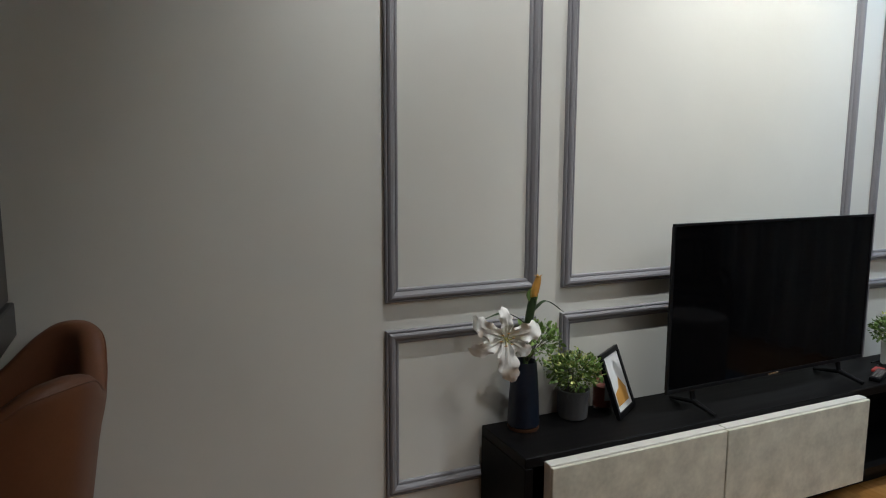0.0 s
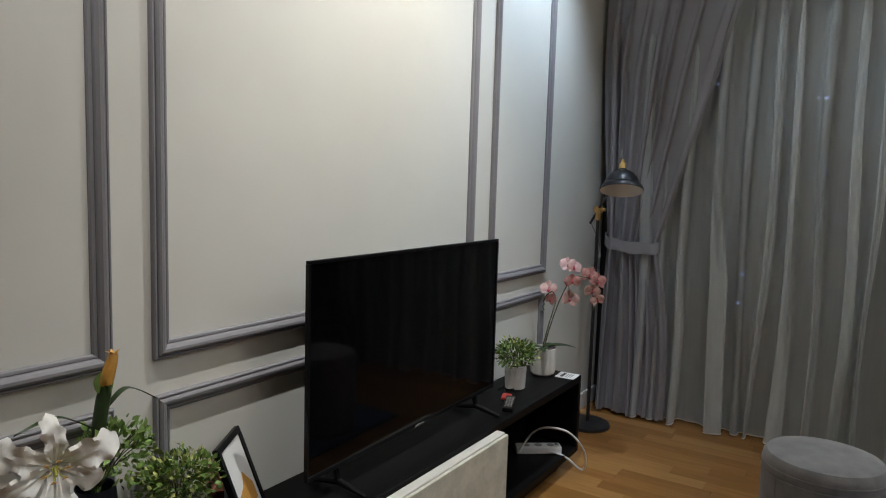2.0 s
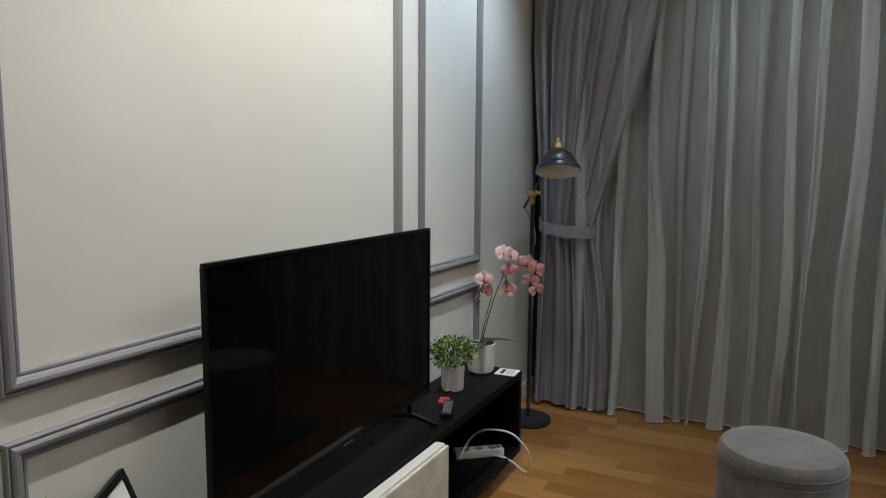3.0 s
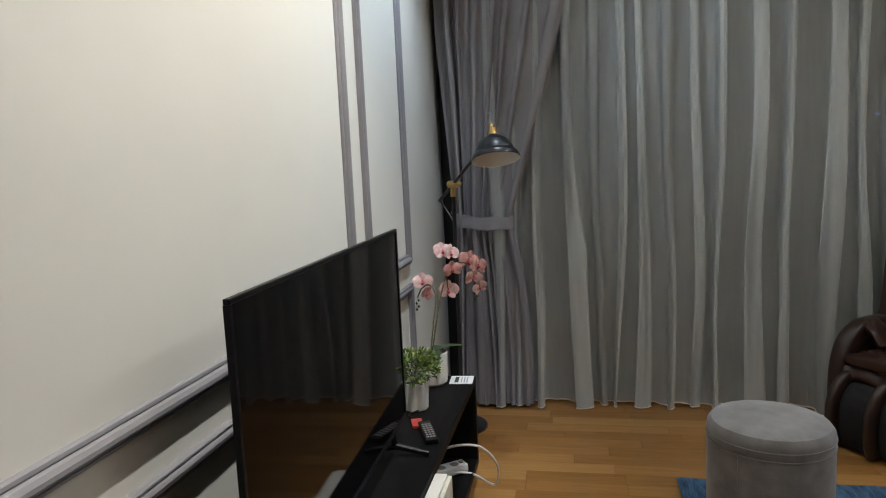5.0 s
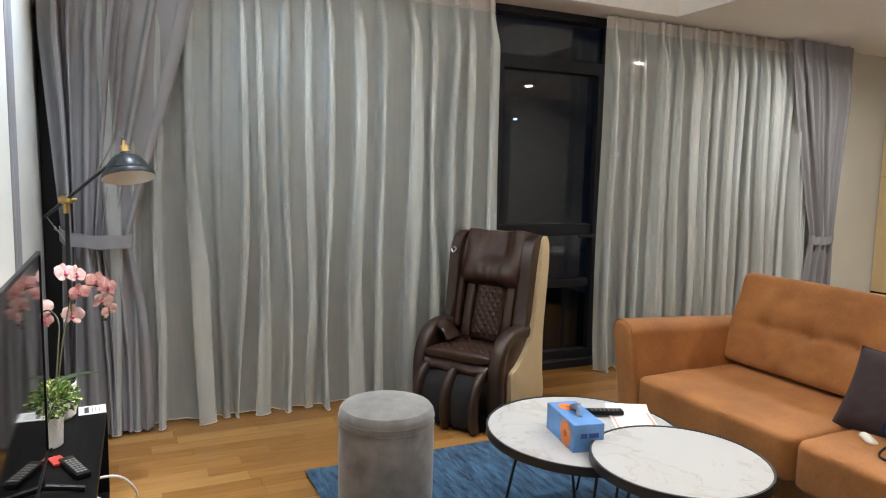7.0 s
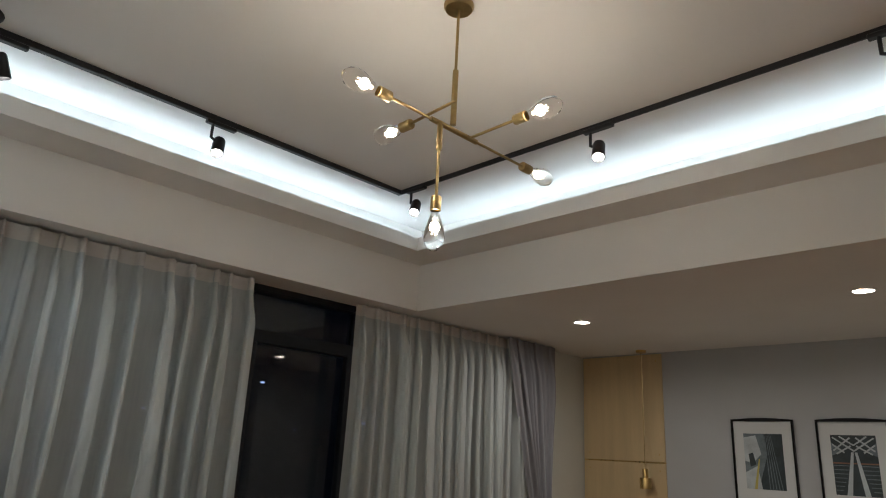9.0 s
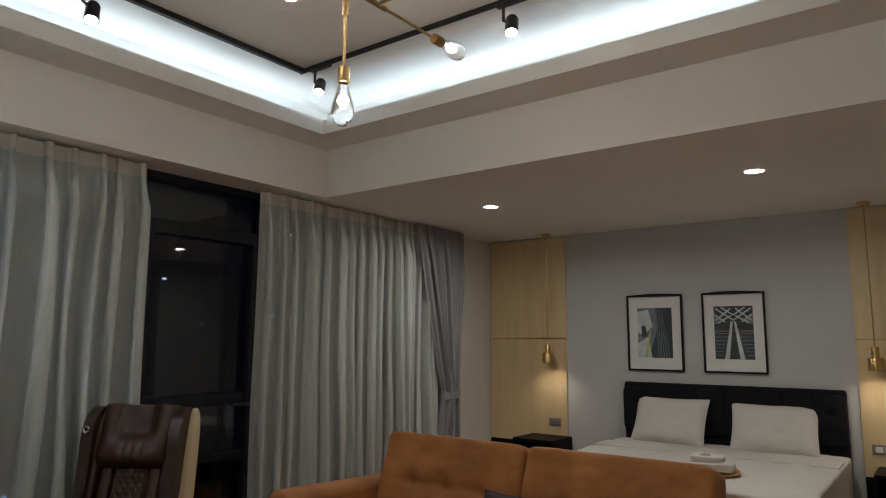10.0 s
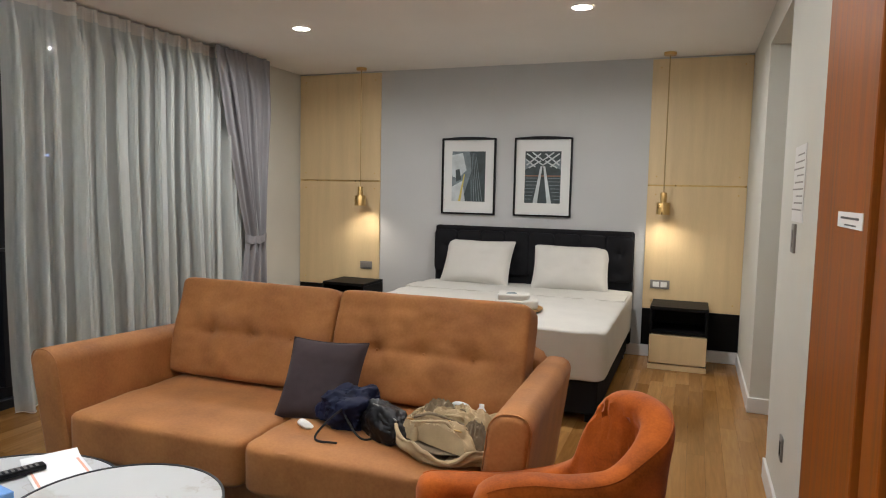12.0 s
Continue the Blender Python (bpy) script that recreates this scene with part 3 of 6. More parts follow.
for k, (q, r) in enumerate((((TX1, EY, EX, TVW), (TX1, TY0 - t, TX1 + t, TY1 + t)), ((TX0, EY, TX1, TY0), (TX0, TY0 - t, TX1, TY0)),
                            ((-1.40, EY, TX0, TVW), (TX0 - t, TY0 - t, TX0, TY1 + t)), ((TX0, TY1, TX1, TVW), (TX0, TY1, TX1, TY1 + t)))):
    structure("ceiling_ledge_%d" % (k + 1), box(q[0], q[1], COVE, q[2], q[3], COVE + 0.03), "ceiling", "white ledge that hides the LED strip", "ceiling")
    structure("ceiling_lip_%d" % (k + 1), box(r[0], r[1], COVE + 0.03, r[2], r[3], COVE + 0.105), "ceiling", "white upright lip of the lit ledge", "ceiling")
structure("ceiling_high", box(-2.2, -5.0, HIGH, 5.6, 2.6, HIGH + 0.15), "ceiling", "white painted upper ceiling of the recess", "ceiling")
led = box(TX1 + 0.11, TY0 - 0.14, COVE + 0.03, TX1 + 0.125, TY1 + 0.14, COVE + 0.036)
box(TX0, TY0 - 0.125, COVE + 0.03, TX1, TY0 - 0.11, COVE + 0.036, bm=led)
structure("led_strip", led, "led", "lit LED strip on the ceiling ledge", "LED strip")

# skirting boards
SK, SKT = 0.10, 0.014
for x0, y0, x1, y1 in ((-2.1, TVW - SKT, 4.86, TVW), (SIDE, BEDW, 4.86, BEDW + SKT), (CURT - SKT, BEDW + SKT, CURT, -3.62),
                       (SIDE, -2.12, SIDE + SKT, -1.0), (SIDE, BEDW + SKT, SIDE + SKT, -3.21), (SIDE - 0.16, -3.21, SIDE + SKT, -3.21 + SKT)):
    structure("baseboard", box(x0, y0, 0.0, x1, y1, SK, 0.003, 1), "skirting", "white painted skirting board", "skirting board")

# wall mouldings: two rows of three frames on the television wall


def moulding(x0, x1, z0, z1):
    """A mitred picture-frame moulding with a stepped section, on the north wall."""
    sec = ((0, 0), (0, 0.013), (0.003, 0.016), (0.007, 0.016), (0.0075, 0.011), (0.010, 0.011), (0.0105, 0.017), (0.014, 0.020), (0.019, 0.0225), (0.027, 0.0215), (0.035, 0.016), (0.0385, 0.0115), (0.039, 0.0085), (0.0415, 0.0085), (0.042, 0.0105), (0.0485, 0.009), (0.052, 0.005), (0.052, 0))
    bm = B()
    loops = []
    for d, h in sec:
        d *= 0.88
        y = TVW - h
        loops.append([bm.verts.new(c) for c in ((x0 + d, y, z0 + d), (x1 - d, y, z0 + d), (x1 - d, y, z1 - d), (x0 + d, y, z1 - d))])
    for a, b in zip(loops, loops[1:]):
        for k in range(4):
            bm.faces.new((a[k], a[(k + 1) % 4], b[(k + 1) % 4], b[k]))
    ob = part("wall_moulding", bm, "moulding", None, smooth=False)
    return tagged(ob, "grey painted picture-frame moulding on a cream wall", "moulding", "wall mouldings", "structure")


for x0, x1 in ((1.010, 1.578), (1.685, 3.222), (3.372, 3.990)):
    moulding(x0, x1, 0.925, 2.62)
    moulding(x0, x1, 0.262, 0.832)

# birch panels beside the bed, with a shadow joint and screw caps


def birch_panel(x0, x1, z0, z1):
    p = thing("wall_panel", pose(0, 0, 0), "pale birch veneer wall panel fixed beside the bed", "wall panel", "birch wall panels", "structure")
    part("board", box(x0, BEDW, z0, x1, BEDW + 0.018, z1, 0.002, 1), "birch", p, smooth=False)
    for x in (x0 + 0.06, x1 - 0.07):
        for z in (z0 + 0.07, z1 - 0.07):
            part("screw_cap", lathe(((0, 0.003), (0.006, 0.003), (0.007, 0)), 10, m=pose(x, BEDW + 0.018, z, -90)), "brass", p)
    return p


for x0, x1 in ((3.925, 4.845), (SIDE + 0.002, 1.371)):
    birch_panel(x0, x1, 0.425, 1.484)
    birch_panel(x0, x1, 1.496, LOW - 0.015)
    structure("panel_strip", box(x0, BEDW, 1.484, x1, BEDW + 0.008, 1.496), "brass", "thin brass joint strip between birch panels", "trim")
    structure("panel_plinth", box(x0, BEDW, 0.105, x1, BEDW + 0.016, 0.422), "black_wood", "black band below the birch panels", "trim")

# timber door lining at the entry
dl = thing("door_1", pose(0, 0, 0), "red-brown timber entrance door in its lining", "door", kind="structure")
part("lining", box(SIDE - 0.16, -1.0, 0, SIDE + 0.012, -0.30, 2.50, 0.003, 1), "wood_door", dl, smooth=False)
part("door_leaf", box(SIDE - 0.10, -0.285, 0, SIDE - 0.004, -0.125, 2.50, 0.003, 1), "wood_door", dl, smooth=False)
part("stop_bead", box(SIDE - 0.14, -0.30, 0, SIDE - 0.03, -0.285, 2.50), "wood_door", dl, "dark shadow gap", smooth=False)

# notices, switches and sockets


def plate(name, m, w, h, material, label, category, keys=0, keymat="grey_plastic"):
    """A wall plate facing +y, centred on m."""
    p = thing(name, m, label, category)
    part("plate", box(-w / 2, 0, -h / 2, w / 2, 0.009, h / 2, 0.002, 2), material, p)
    for k in range(keys):
        kx = (k - (keys - 1) / 2) * w * 0.8 / max(keys, 1)
        part("rocker", box(kx - w * 0.16, 0.009, -h * 0.30, kx + w * 0.16, 0.012, h * 0.30, 0.001, 1), keymat, p)
    return p


plate("wall_switch", pose(4.065, BEDW + 0.018, 0.645), 0.13, 0.075, "grey_plastic", "dark grey switch plate on a birch panel", "switch", 3, "grey_plastic")
plate("wall_socket", pose(1.232, BEDW + 0.018, 0.640), 0.16, 0.075, "grey_plastic", "grey double socket plate on a birch panel", "socket", 2, "white_plastic")
plate("wall_switch", pose(SIDE, -1.60, 1.235, 0, 0, -90), 0.09, 0.12, "grey_plastic", "brushed metal switch plate on the white side wall", "switch", 1)
plate("wall_socket", pose(SIDE, -1.56, 0.35, 0, 0, -90), 0.07, 0.10, "grey_plastic", "small dark socket low on the side wall", "socket", 1, "black_plastic")
nt = thing("wall_notice", pose(SIDE, -1.56, 1.46, 0, 0, -90), "printed notice sheet taped to the white wall", "notice")
part("sheet", box(-0.15, 0, -0.155, 0.15, 0.003, 0.155), "paper", nt, smooth=False)
for k in range(9):
    part("print_line", box(-0.12, 0.003, 0.115 - k * 0.028, 0.06 + 0.05 * ((k * 7) % 3), 0.0036, 0.121 - k * 0.028), "grey_plastic", nt, smooth=False)
sg = thing("door_sign", pose(SIDE + 0.012, -0.50, 1.345, 0, 0, -90), "small white printed label on the timber lining", "sign")
part("card", box(-0.15, 0, -0.021, 0.15, 0.002, 0.021), "paper", sg, smooth=False)
part("print_line", box(-0.11, 0.002, 0.002, 0.11, 0.0026, 0.008), "ink", sg, smooth=False)
part("print_line", box(-0.08, 0.002, -0.015, 0.06, 0.0026, -0.011), "ink", sg, smooth=False)

# ---- window, curtains and the night outside ----
win = thing("window_1", pose(0, 0, 0), "dark grey aluminium window wall with sliding doors at night", "window", kind="structure")
WX = CURT + 0.12


def bar(name, y0, y1, z0, z1, d=0.05, x=WX):
    return part(name, box(x - d / 2, y0, z0, x + d / 2, y1, z1, 0.003, 1), "alu", win, smooth=False)


bar("head_frame", -3.62, 2.02, 2.52, 2.62, 0.12)
bar("sill", -3.62, 2.02, 0.0, 0.06, 0.16)
for y in (-3.62, -2.55, -1.475, -0.47, 0.55, 1.40, 1.94):
    bar("mullion", y, y + 0.07, 0.06, 2.52, 0.10)
for y0, y1 in ((-3.55, -2.55), (-2.48, -1.475), (-1.405, -0.47), (-0.40, 0.55), (0.62, 1.40), (1.47, 1.94)):
    bar("transom", y0, y1, 2.16, 2.25, 0.09)
    bar("rail", y0, y1, 0.995, 1.075, 0.08)
    bar("rail", y0, y1, 0.605, 0.665, 0.07)
    bar("rail", y0, y1, 0.06, 0.13, 0.08)
    part("pane", box(WX + 0.012, y0, 0.13, WX + 0.018, y1, 2.52), "pane", win, smooth=False)
bar("sash_stile", -0.54, -0.475, 0.13, 2.16, 0.06, WX - 0.03)
bar("sash_stile", -1.40, -1.335, 0.13, 2.16, 0.06, WX - 0.03)
part("door_handle", box(WX - 0.09, -1.36, 0.98, WX - 0.06, -1.20, 1.0, 0.006, 2), "black_metal", win)

structure("ground", box(-60, -80, -22, 300, 80, -21.5), "night", "dark ground far below the window at night", "ground")
cl = B()
rnd = random.Random(5)
for k in range(46):
    d = rnd.uniform(60, 160)
    a = rnd.uniform(-0.75, 0.75)
    h = rnd.choice((-16, -9, -2, 5, 9, 14)) + rnd.uniform(-2, 2)
    s = rnd.uniform(0.08, 0.2)
    p = (d * math.cos(a) + 5, d * math.sin(a), h)
    box(p[0], p[1] - s * 1.6, p[2] - s * 0.6, p[0] + s, p[1] + s * 1.6, p[2] + s * 0.6, bm=cl)
tagged(part("city_lamps", cl, "city", None, smooth=False), "small blue-white lamps of the far city", "city lights", kind="stuff")


def hanging(x, ya, yb, zt, zb, count, seed, depth=0.10, per=22, rows=44, gather=None, loose=1.0, swell=0.76, span=(0.0, 1.0), proud=0.0):
    """A drop of cloth pinched at its heading: between flat stretches the cloth stands out in round folds that
    overhang, wander and open out towards the hem. gather: function of height giving the drop's two edges."""
    r = random.Random(seed)
    steps = [r.uniform(0.55, 1.45) for _ in range(count)]
    edges = [sum(steps[:i]) / sum(steps) for i in range(count + 1)]
    full = [r.uniform(0.60, 1.35) for _ in range(count)]
    lean = [r.uniform(-0.5, 0.5) for _ in range(count)]

    def edge(i, v):
        if i in (0, count):
            return edges[i]
        drift = noise.noise((i * 1.37, v * 1.4, seed * 2.3)) * 0.75 + noise.noise((i * 3.1, v * 0.7 + 4, seed)) * 0.5
        return edges[i] + loose * drift * min(1, v * 1.6) * (0.58 + 0.22 * v) / count

    def row(v):
        z = zt + (zb - zt) * v
        e0, e1 = (ya, yb) if gather is None else gather(z)
        wide = (e1 - e0)
        tight = min(1.0, abs(wide) / abs(yb - ya))
        open_ = min(1.0, max(0.0, (v - 0.02) / 0.12))
        open_ = open_ * open_ * (3 - 2 * open_)
        out = []
        for i in range(count):
            a, b = edge(i, v), edge(i + 1, v)
            turn = min(2.15, (1.45 + (swell - 0.30) * open_) * (0.72 + 0.30 * full[i] + 0.45 * noise.noise((i * 2.7, v * 1.6, seed + 9))))
            size = depth * full[i] * (0.50 + 0.50 * open_) * (0.62 + 0.38 * tight) * (1 + 0.25 * v + 0.60 * v * noise.noise((i * 5.3, v * 1.7, seed)))
            flat = (0.62 - 0.30 * open_) * (1 + 0.8 * noise.noise((i * 1.9, v * 1.3, seed + 3)))
            pts, px, py = [], 0.0, 0.0
            n2 = max(3, round(per * 0.28))
            for k in range(n2):
                pts.append((px + 0.16 * math.sin(math.pi * k / n2) * lean[i], py))
                py += flat / n2
            n1 = per - n2
            for k in range(n1):
                g = (k + 0.5) / n1
                pts.append((px, py))
                ang = turn * math.sin(2 * math.pi * g) + 0.45 * lean[i] * math.sin(math.pi * g)
                px += math.sin(ang) / n1 * 2.2
                py += math.cos(ang) / n1 * 1.3
            tilt = px
            for k, (qx, qy) in enumerate(pts):
                f = qy / py
                out.append((-(qx - tilt * k / per) * size, (a + (b - a) * f)))
        out.append((0.0, edges[count]))
        sway = 0.030 * v
        res = []
        for k, (dx, s) in enumerate(out):
            wob = noise.noise((s * 7, v * 1.8, seed * 3.1)) * sway
            kick = max(0, v - 0.86) / 0.14
            res.append((x - proud + dx + wob - 0.018 * kick * kick * (1 + noise.noise((s * 40, 0, seed))), e0 + wide * s + wob * 0.5, z + 0.012 * kick * noise.noise((s * 30, 1, seed))))
        return res
    bm = B()
    lines = []
    for j in range(rows + 1):
        v = span[0] + (span[1] - span[0]) * j / rows
        lines.append([bm.verts.new(p) for p in row(v)])
    for a, b in zip(lines, lines[1:]):
        for k in range(len(a) - 1):
            bm.faces.new((a[k], a[k + 1], b[k + 1], b[k]))
    return bm, row(span[1])


def sheer_curtain(ya, yb, count, seed, label):
    c = thing("sheer_curtain", pose(0, 0, 0), label, "curtain", "sheer curtains")
    bm, low = hanging(4.790, ya, yb, 2.552, 0.012, count, seed, depth=0.098)
    part("drop", bm, "sheer", c)
    tape, _ = hanging(4.790, ya, yb, 2.552, 0.012, count, seed, depth=0.098, rows=3, span=(0.0, 0.034), proud=0.003)
    part("heading_tape", tape, "tape", c, "stiff cream pinch-pleat heading")
    part("hem", tube(low, 0.0035, 4), "white_edge", c, "weighted white hem cord")
    return c


def drape(side, ya, yb, tie, seed, label):
    """A heavy drape held aside by a band. side: +1 towards the north."""
    c = thing("drape", pose(0, 0, 0), label, "curtain", "grey drapes")
    zt = 1.05 if side > 0 else 0.95
    ti, to = tie

    def gather(z):
        if z > zt:
            k = (z - zt) / (2.55 - zt)
            return to + (ya - to) * min(1, k * 1.5), ti + (yb - ti) * (0.80 * k + 0.20 * math.sin(math.pi / 2 * k))
        k = (zt - z) / zt
        k = 1 - (1 - k) ** 2.4
        return to + 0.02 * side * k, ti - side * 0.10 * k
    bm, _ = hanging(4.69, ya, yb, 2.555, 0.02, 7, seed, depth=0.066, rows=56, gather=gather, loose=1.5, swell=0.45)
    part("drop", bm, "grey_curtain", c)
    mid, half = (ti + to) / 2, abs(ti - to) / 2 + 0.012

    def band(u, v):
        a = math.pi * (u - 0.5)
        snug = 0.006 * noise.noise((u * 9, v * 2, seed)) + 0.004 * math.sin(u * 34)
        return (4.695 - (0.072 + snug) * math.cos(a) ** 0.6, mid + half * math.sin(a) * side, zt + 0.030 - 0.068 * v + 0.034 * u * u - 0.016 * math.cos(a) + 0.003 * math.sin(u * 21 + v))
    part("tie_band", thicken(grid(band, 36, 6), 0.005), "grey_curtain", c, "grey fabric tie-back band")
    part("tie_loop", tube(curve([(4.695, to, zt + 0.03), (4.74, to + 0.03 * side, zt + 0.045), (4.845, to + 0.045 * side, zt + 0.05)], 5), 0.006, 6), "grey_curtain", c, "cloth loop to the wall hook")
    return c


sheer_curtain(1.98, -0.385, 17, 3, "white-grey sheer curtain hanging in folds before the dark window")
sheer_curtain(-1.276, -3.60, 20, 8, "white-grey sheer curtain drawn across beside the balcony door")
drape(1, 2.17, 1.40, (1.79, 2.10), 4, "heavy grey drape tied back with a fabric band")
drape(-1, -3.77, -3.02, (-3.42, -3.66), 6, "heavy grey drape tied back beside a cream wall")

# ---- ceiling fittings ----


def downlight(x, y):
    d = thing("downlight", pose(x, y, LOW), "round recessed downlight, lit, in the low ceiling", "downlight", "downlights")
    part("trim_ring", lathe(((0.060, -0.001), (0.060, -0.006), (0.072, -0.006), (0.078, -0.001)), 32), "skirting", d)
    part("diffuser", lathe(((0, -0.003), (0.060, -0.003)), 32), "downlight", d, "lit diffuser")


DOWN = ((3.736, -2.80), (1.70, -2.80))
for x, y in DOWN:
    downlight(x, y)

TRK = ((4.09, -1.02), (4.09, 1.55), (-0.85, 1.55), (-0.85, -1.02))
tr = thing("light_track", pose(0, 0, 0), "black lighting track round the recessed ceiling", "light track")
for (x0, y0), (x1, y1) in zip(TRK, (*TRK[1:], TRK[0])):
    part("rail", box(min(x0, x1) - 0.017, min(y0, y1) - 0.017, HIGH - 0.034, max(x0, x1) + 0.017, max(y0, y1) + 0.017 - 0.0345 * (x0 != x1), HIGH, 0.003, 1), "black_metal", tr, smooth=False)


def spot_head(x, y, aim, along_x, label):
    """A track spot whose barrel points at aim."""
    s = thing("track_spot", pose(x, y, HIGH - 0.034), label, "spotlight", "track spots")
    ax = (0.09, 0.018) if along_x else (0.018, 0.09)
    part("adapter", box(-ax[0], -ax[1], -0.022, ax[0], ax[1], 0, 0.004, 1), "black_metal", s)
    part("yoke", tube([(0.05 if along_x else 0, 0 if along_x else 0.05, -0.01), (0.05 if along_x else 0, 0 if along_x else 0.05, -0.10), (0, 0, -0.125)], 0.009, 8), "black_metal", s)
    d = Vector(aim) - Vector((x, y, HIGH - 0.17))
    q = d.to_track_quat("Z", "Y").to_matrix().to_4x4()
    m = Matrix.Translation((0, 0, -0.14)) @ q
    part("barrel", lathe(((0, -0.055), (0.030, -0.055), (0.034, -0.045), (0.036, 0.060), (0.033, 0.062), (0.031, 0.040)), 24, m=m), "black_metal", s)
    part("lens", lathe(((0, 0.044), (0.031, 0.044)), 24, m=m), "spot_face", s, "lit lens")
    return Matrix.Translation((x, y, HIGH - 0.034)) @ m


# Fourth entry (y 1.42): unseen spot, added to throw grazing light on the sheers.
SPOTS = ((1.32, 1.55, (1.36, 2.2, 1.85), True, 58, NEUTRAL), (2.55, 1.55, (2.60, 2.2, 1.80), True, 122, (1.0, 0.92, 0.80)), (3.72, 1.55, (3.72, 2.2, 2.0), True, 70, (0.80, 0.90, 1.0)),
         (4.09, 1.42, (4.35, 0.3, 0.2), False, 18, (0.90, 0.96, 1.0)), (4.09, 0.34, (2.9, 1.0, 0.3), False, 36, (0.92, 0.97, 1.0)), (3.90, -1.02, (2.9, 0.4, 0.4), True, 22, (0.95, 0.97, 1.0)), (2.46, -1.02, (1.9, 0.2, 0.4), True, 24, NEUTRAL), (1.09, -1.02, (1.1, 0.2, 0.4), True, 24, NEUTRAL))
for x, y, aim, along, power, col in SPOTS:
    m = spot_head(x, y, aim, along, "black track spotlight, lit, clipped to the ceiling track")
    lamp("spot_lamp", "SPOT", look(m @ Vector((0, 0, 0.066)), aim), power, col, cone=86, blend=1.0, radius=0.015)

for x, y in DOWN:
    lamp("downlight_lamp", "AREA", pose(x, y, LOW - 0.008), 7.8, NEUTRAL, disk=0.11, spread=168)

ch = thing("chandelier", pose(0, 0, 0), "brass rod chandelier with clear filament bulbs", "chandelier")
part("canopy", lathe(((0, 3.225), (0.055, 3.225), (0.062, 3.235), (0.062, 3.25)), 28, m=pose(2.36, 0.20, 0)), "old_brass", ch)
part("stem", tube([(2.36, 0.20, 3.23), (2.36, 0.20, 2.93)], 0.006, 10), "old_brass", ch)
part("sleeve", tube([(2.36, 0.20, 2.94), (2.36, 0.20, 2.70)], 0.012, 12), "old_brass", ch)
part("cross_bar", tube([(2.39, 0.29, 2.70), (2.39, 0.03, 2.70)], 0.011, 12), "old_brass", ch)
part("long_rod", tube([(2.39, 0.53, 2.70), (2.39, -0.30, 2.70)], 0.006, 10), "old_brass", ch)
part("side_rod", tube([(2.39, 0.075, 2.70), (2.13, 0.08, 2.70)], 0.006, 10), "old_brass", ch)
part("side_rod", tube([(2.24, 0.31, 2.715), (2.52, 0.31, 2.70)], 0.006, 10), "old_brass", ch)
part("drop_sleeve", tube([(2.38, 0.25, 2.70), (2.38, 0.25, 2.58)], 0.011, 12), "old_brass", ch)
part("drop_rod", tube([(2.38, 0.25, 2.60), (2.38, 0.25, 2.38)], 0.006, 10), "old_brass", ch)
for foot, way in (((2.39, 0.50, 2.70), (0, 1, 0)), ((2.39, -0.27, 2.70), (0, -1, 0)), ((2.15, 0.08, 2.70), (-1, 0, 0)), ((2.48, 0.31, 2.70), (1, 0, 0)), ((2.38, 0.25, 2.39), (0, 0, -1))):
    m = Matrix.Translation(foot) @ Vector(way).to_track_quat("Z", "Y").to_matrix().to_4x4()
    so = part("socket", lathe(((0, 0), (0.019, 0), (0.021, 0.003), (0.021, 0.055), (0.017, 0.058)), 20, m=m), "old_brass", ch)
    bu = part("bulb", lathe(((0.013, 0.056), (0.016, 0.07), (0.026, 0.10), (0.037, 0.137), (0.039, 0.160), (0.032, 0.190), (0.015, 0.209), (0, 0.213)), 24, m=m), "bulb", ch, "clear glass filament bulb")
    bu.visible_shadow = False
    fl = B()
    for k in range(5):
        a = k * 2 * math.pi / 5
        tube([m @ Vector((0.005 * math.cos(a), 0.005 * math.sin(a), 0.085)), m @ Vector((0.010 * math.cos(a + 0.5), 0.010 * math.sin(a + 0.5), 0.15))], 0.0016, 5, bm=fl)
    part("filament", fl, "filament", bu, "glowing filament")
    lamp("bulb_lamp", "POINT", Matrix.Translation(m @ Vector((0, 0, 0.12))), 3.0, WARM, radius=0.02)


def pendant(x):
    y = -4.338
    p = thing("pendant_lamp", pose(x, y, 0), "brass pendant lamp, lit, hanging beside the bed", "pendant lamp", "bedside pendants")
    part("ceiling_rose", lathe(((0, LOW - 0.024), (0.045, LOW - 0.024), (0.05, LOW - 0.018), (0.05, LOW)), 28), "brass", p)
    part("rod", tube([(0, 0, LOW - 0.02), (0, 0, 1.40)], 0.0045, 8), "old_brass", p)
    part("neck", lathe(((0, 1.43), (0.024, 1.43), (0.027, 1.425), (0.027, 1.345)), 24), "brass", p)
    part("shade", lathe(((0.026, 1.346), (0.052, 1.346), (0.056, 1.340), (0.056, 1.248), (0.053, 1.248), (0.052, 1.335), (0.02, 1.338)), 32), "brass", p, "brushed brass cup shade")
    part("bulb", lathe(((0, 1.275), (0.018, 1.28), (0.024, 1.30), (0.015, 1.335)), 16), "downlight", p, "lit bulb")
    lamp("pendant_light", "SPOT", pose(x, y, 1.285), 6.5, (1.0, 0.85, 0.64), cone=140, blend=0.85, radius=0.03)


pendant(4.045)
pendant(1.228)

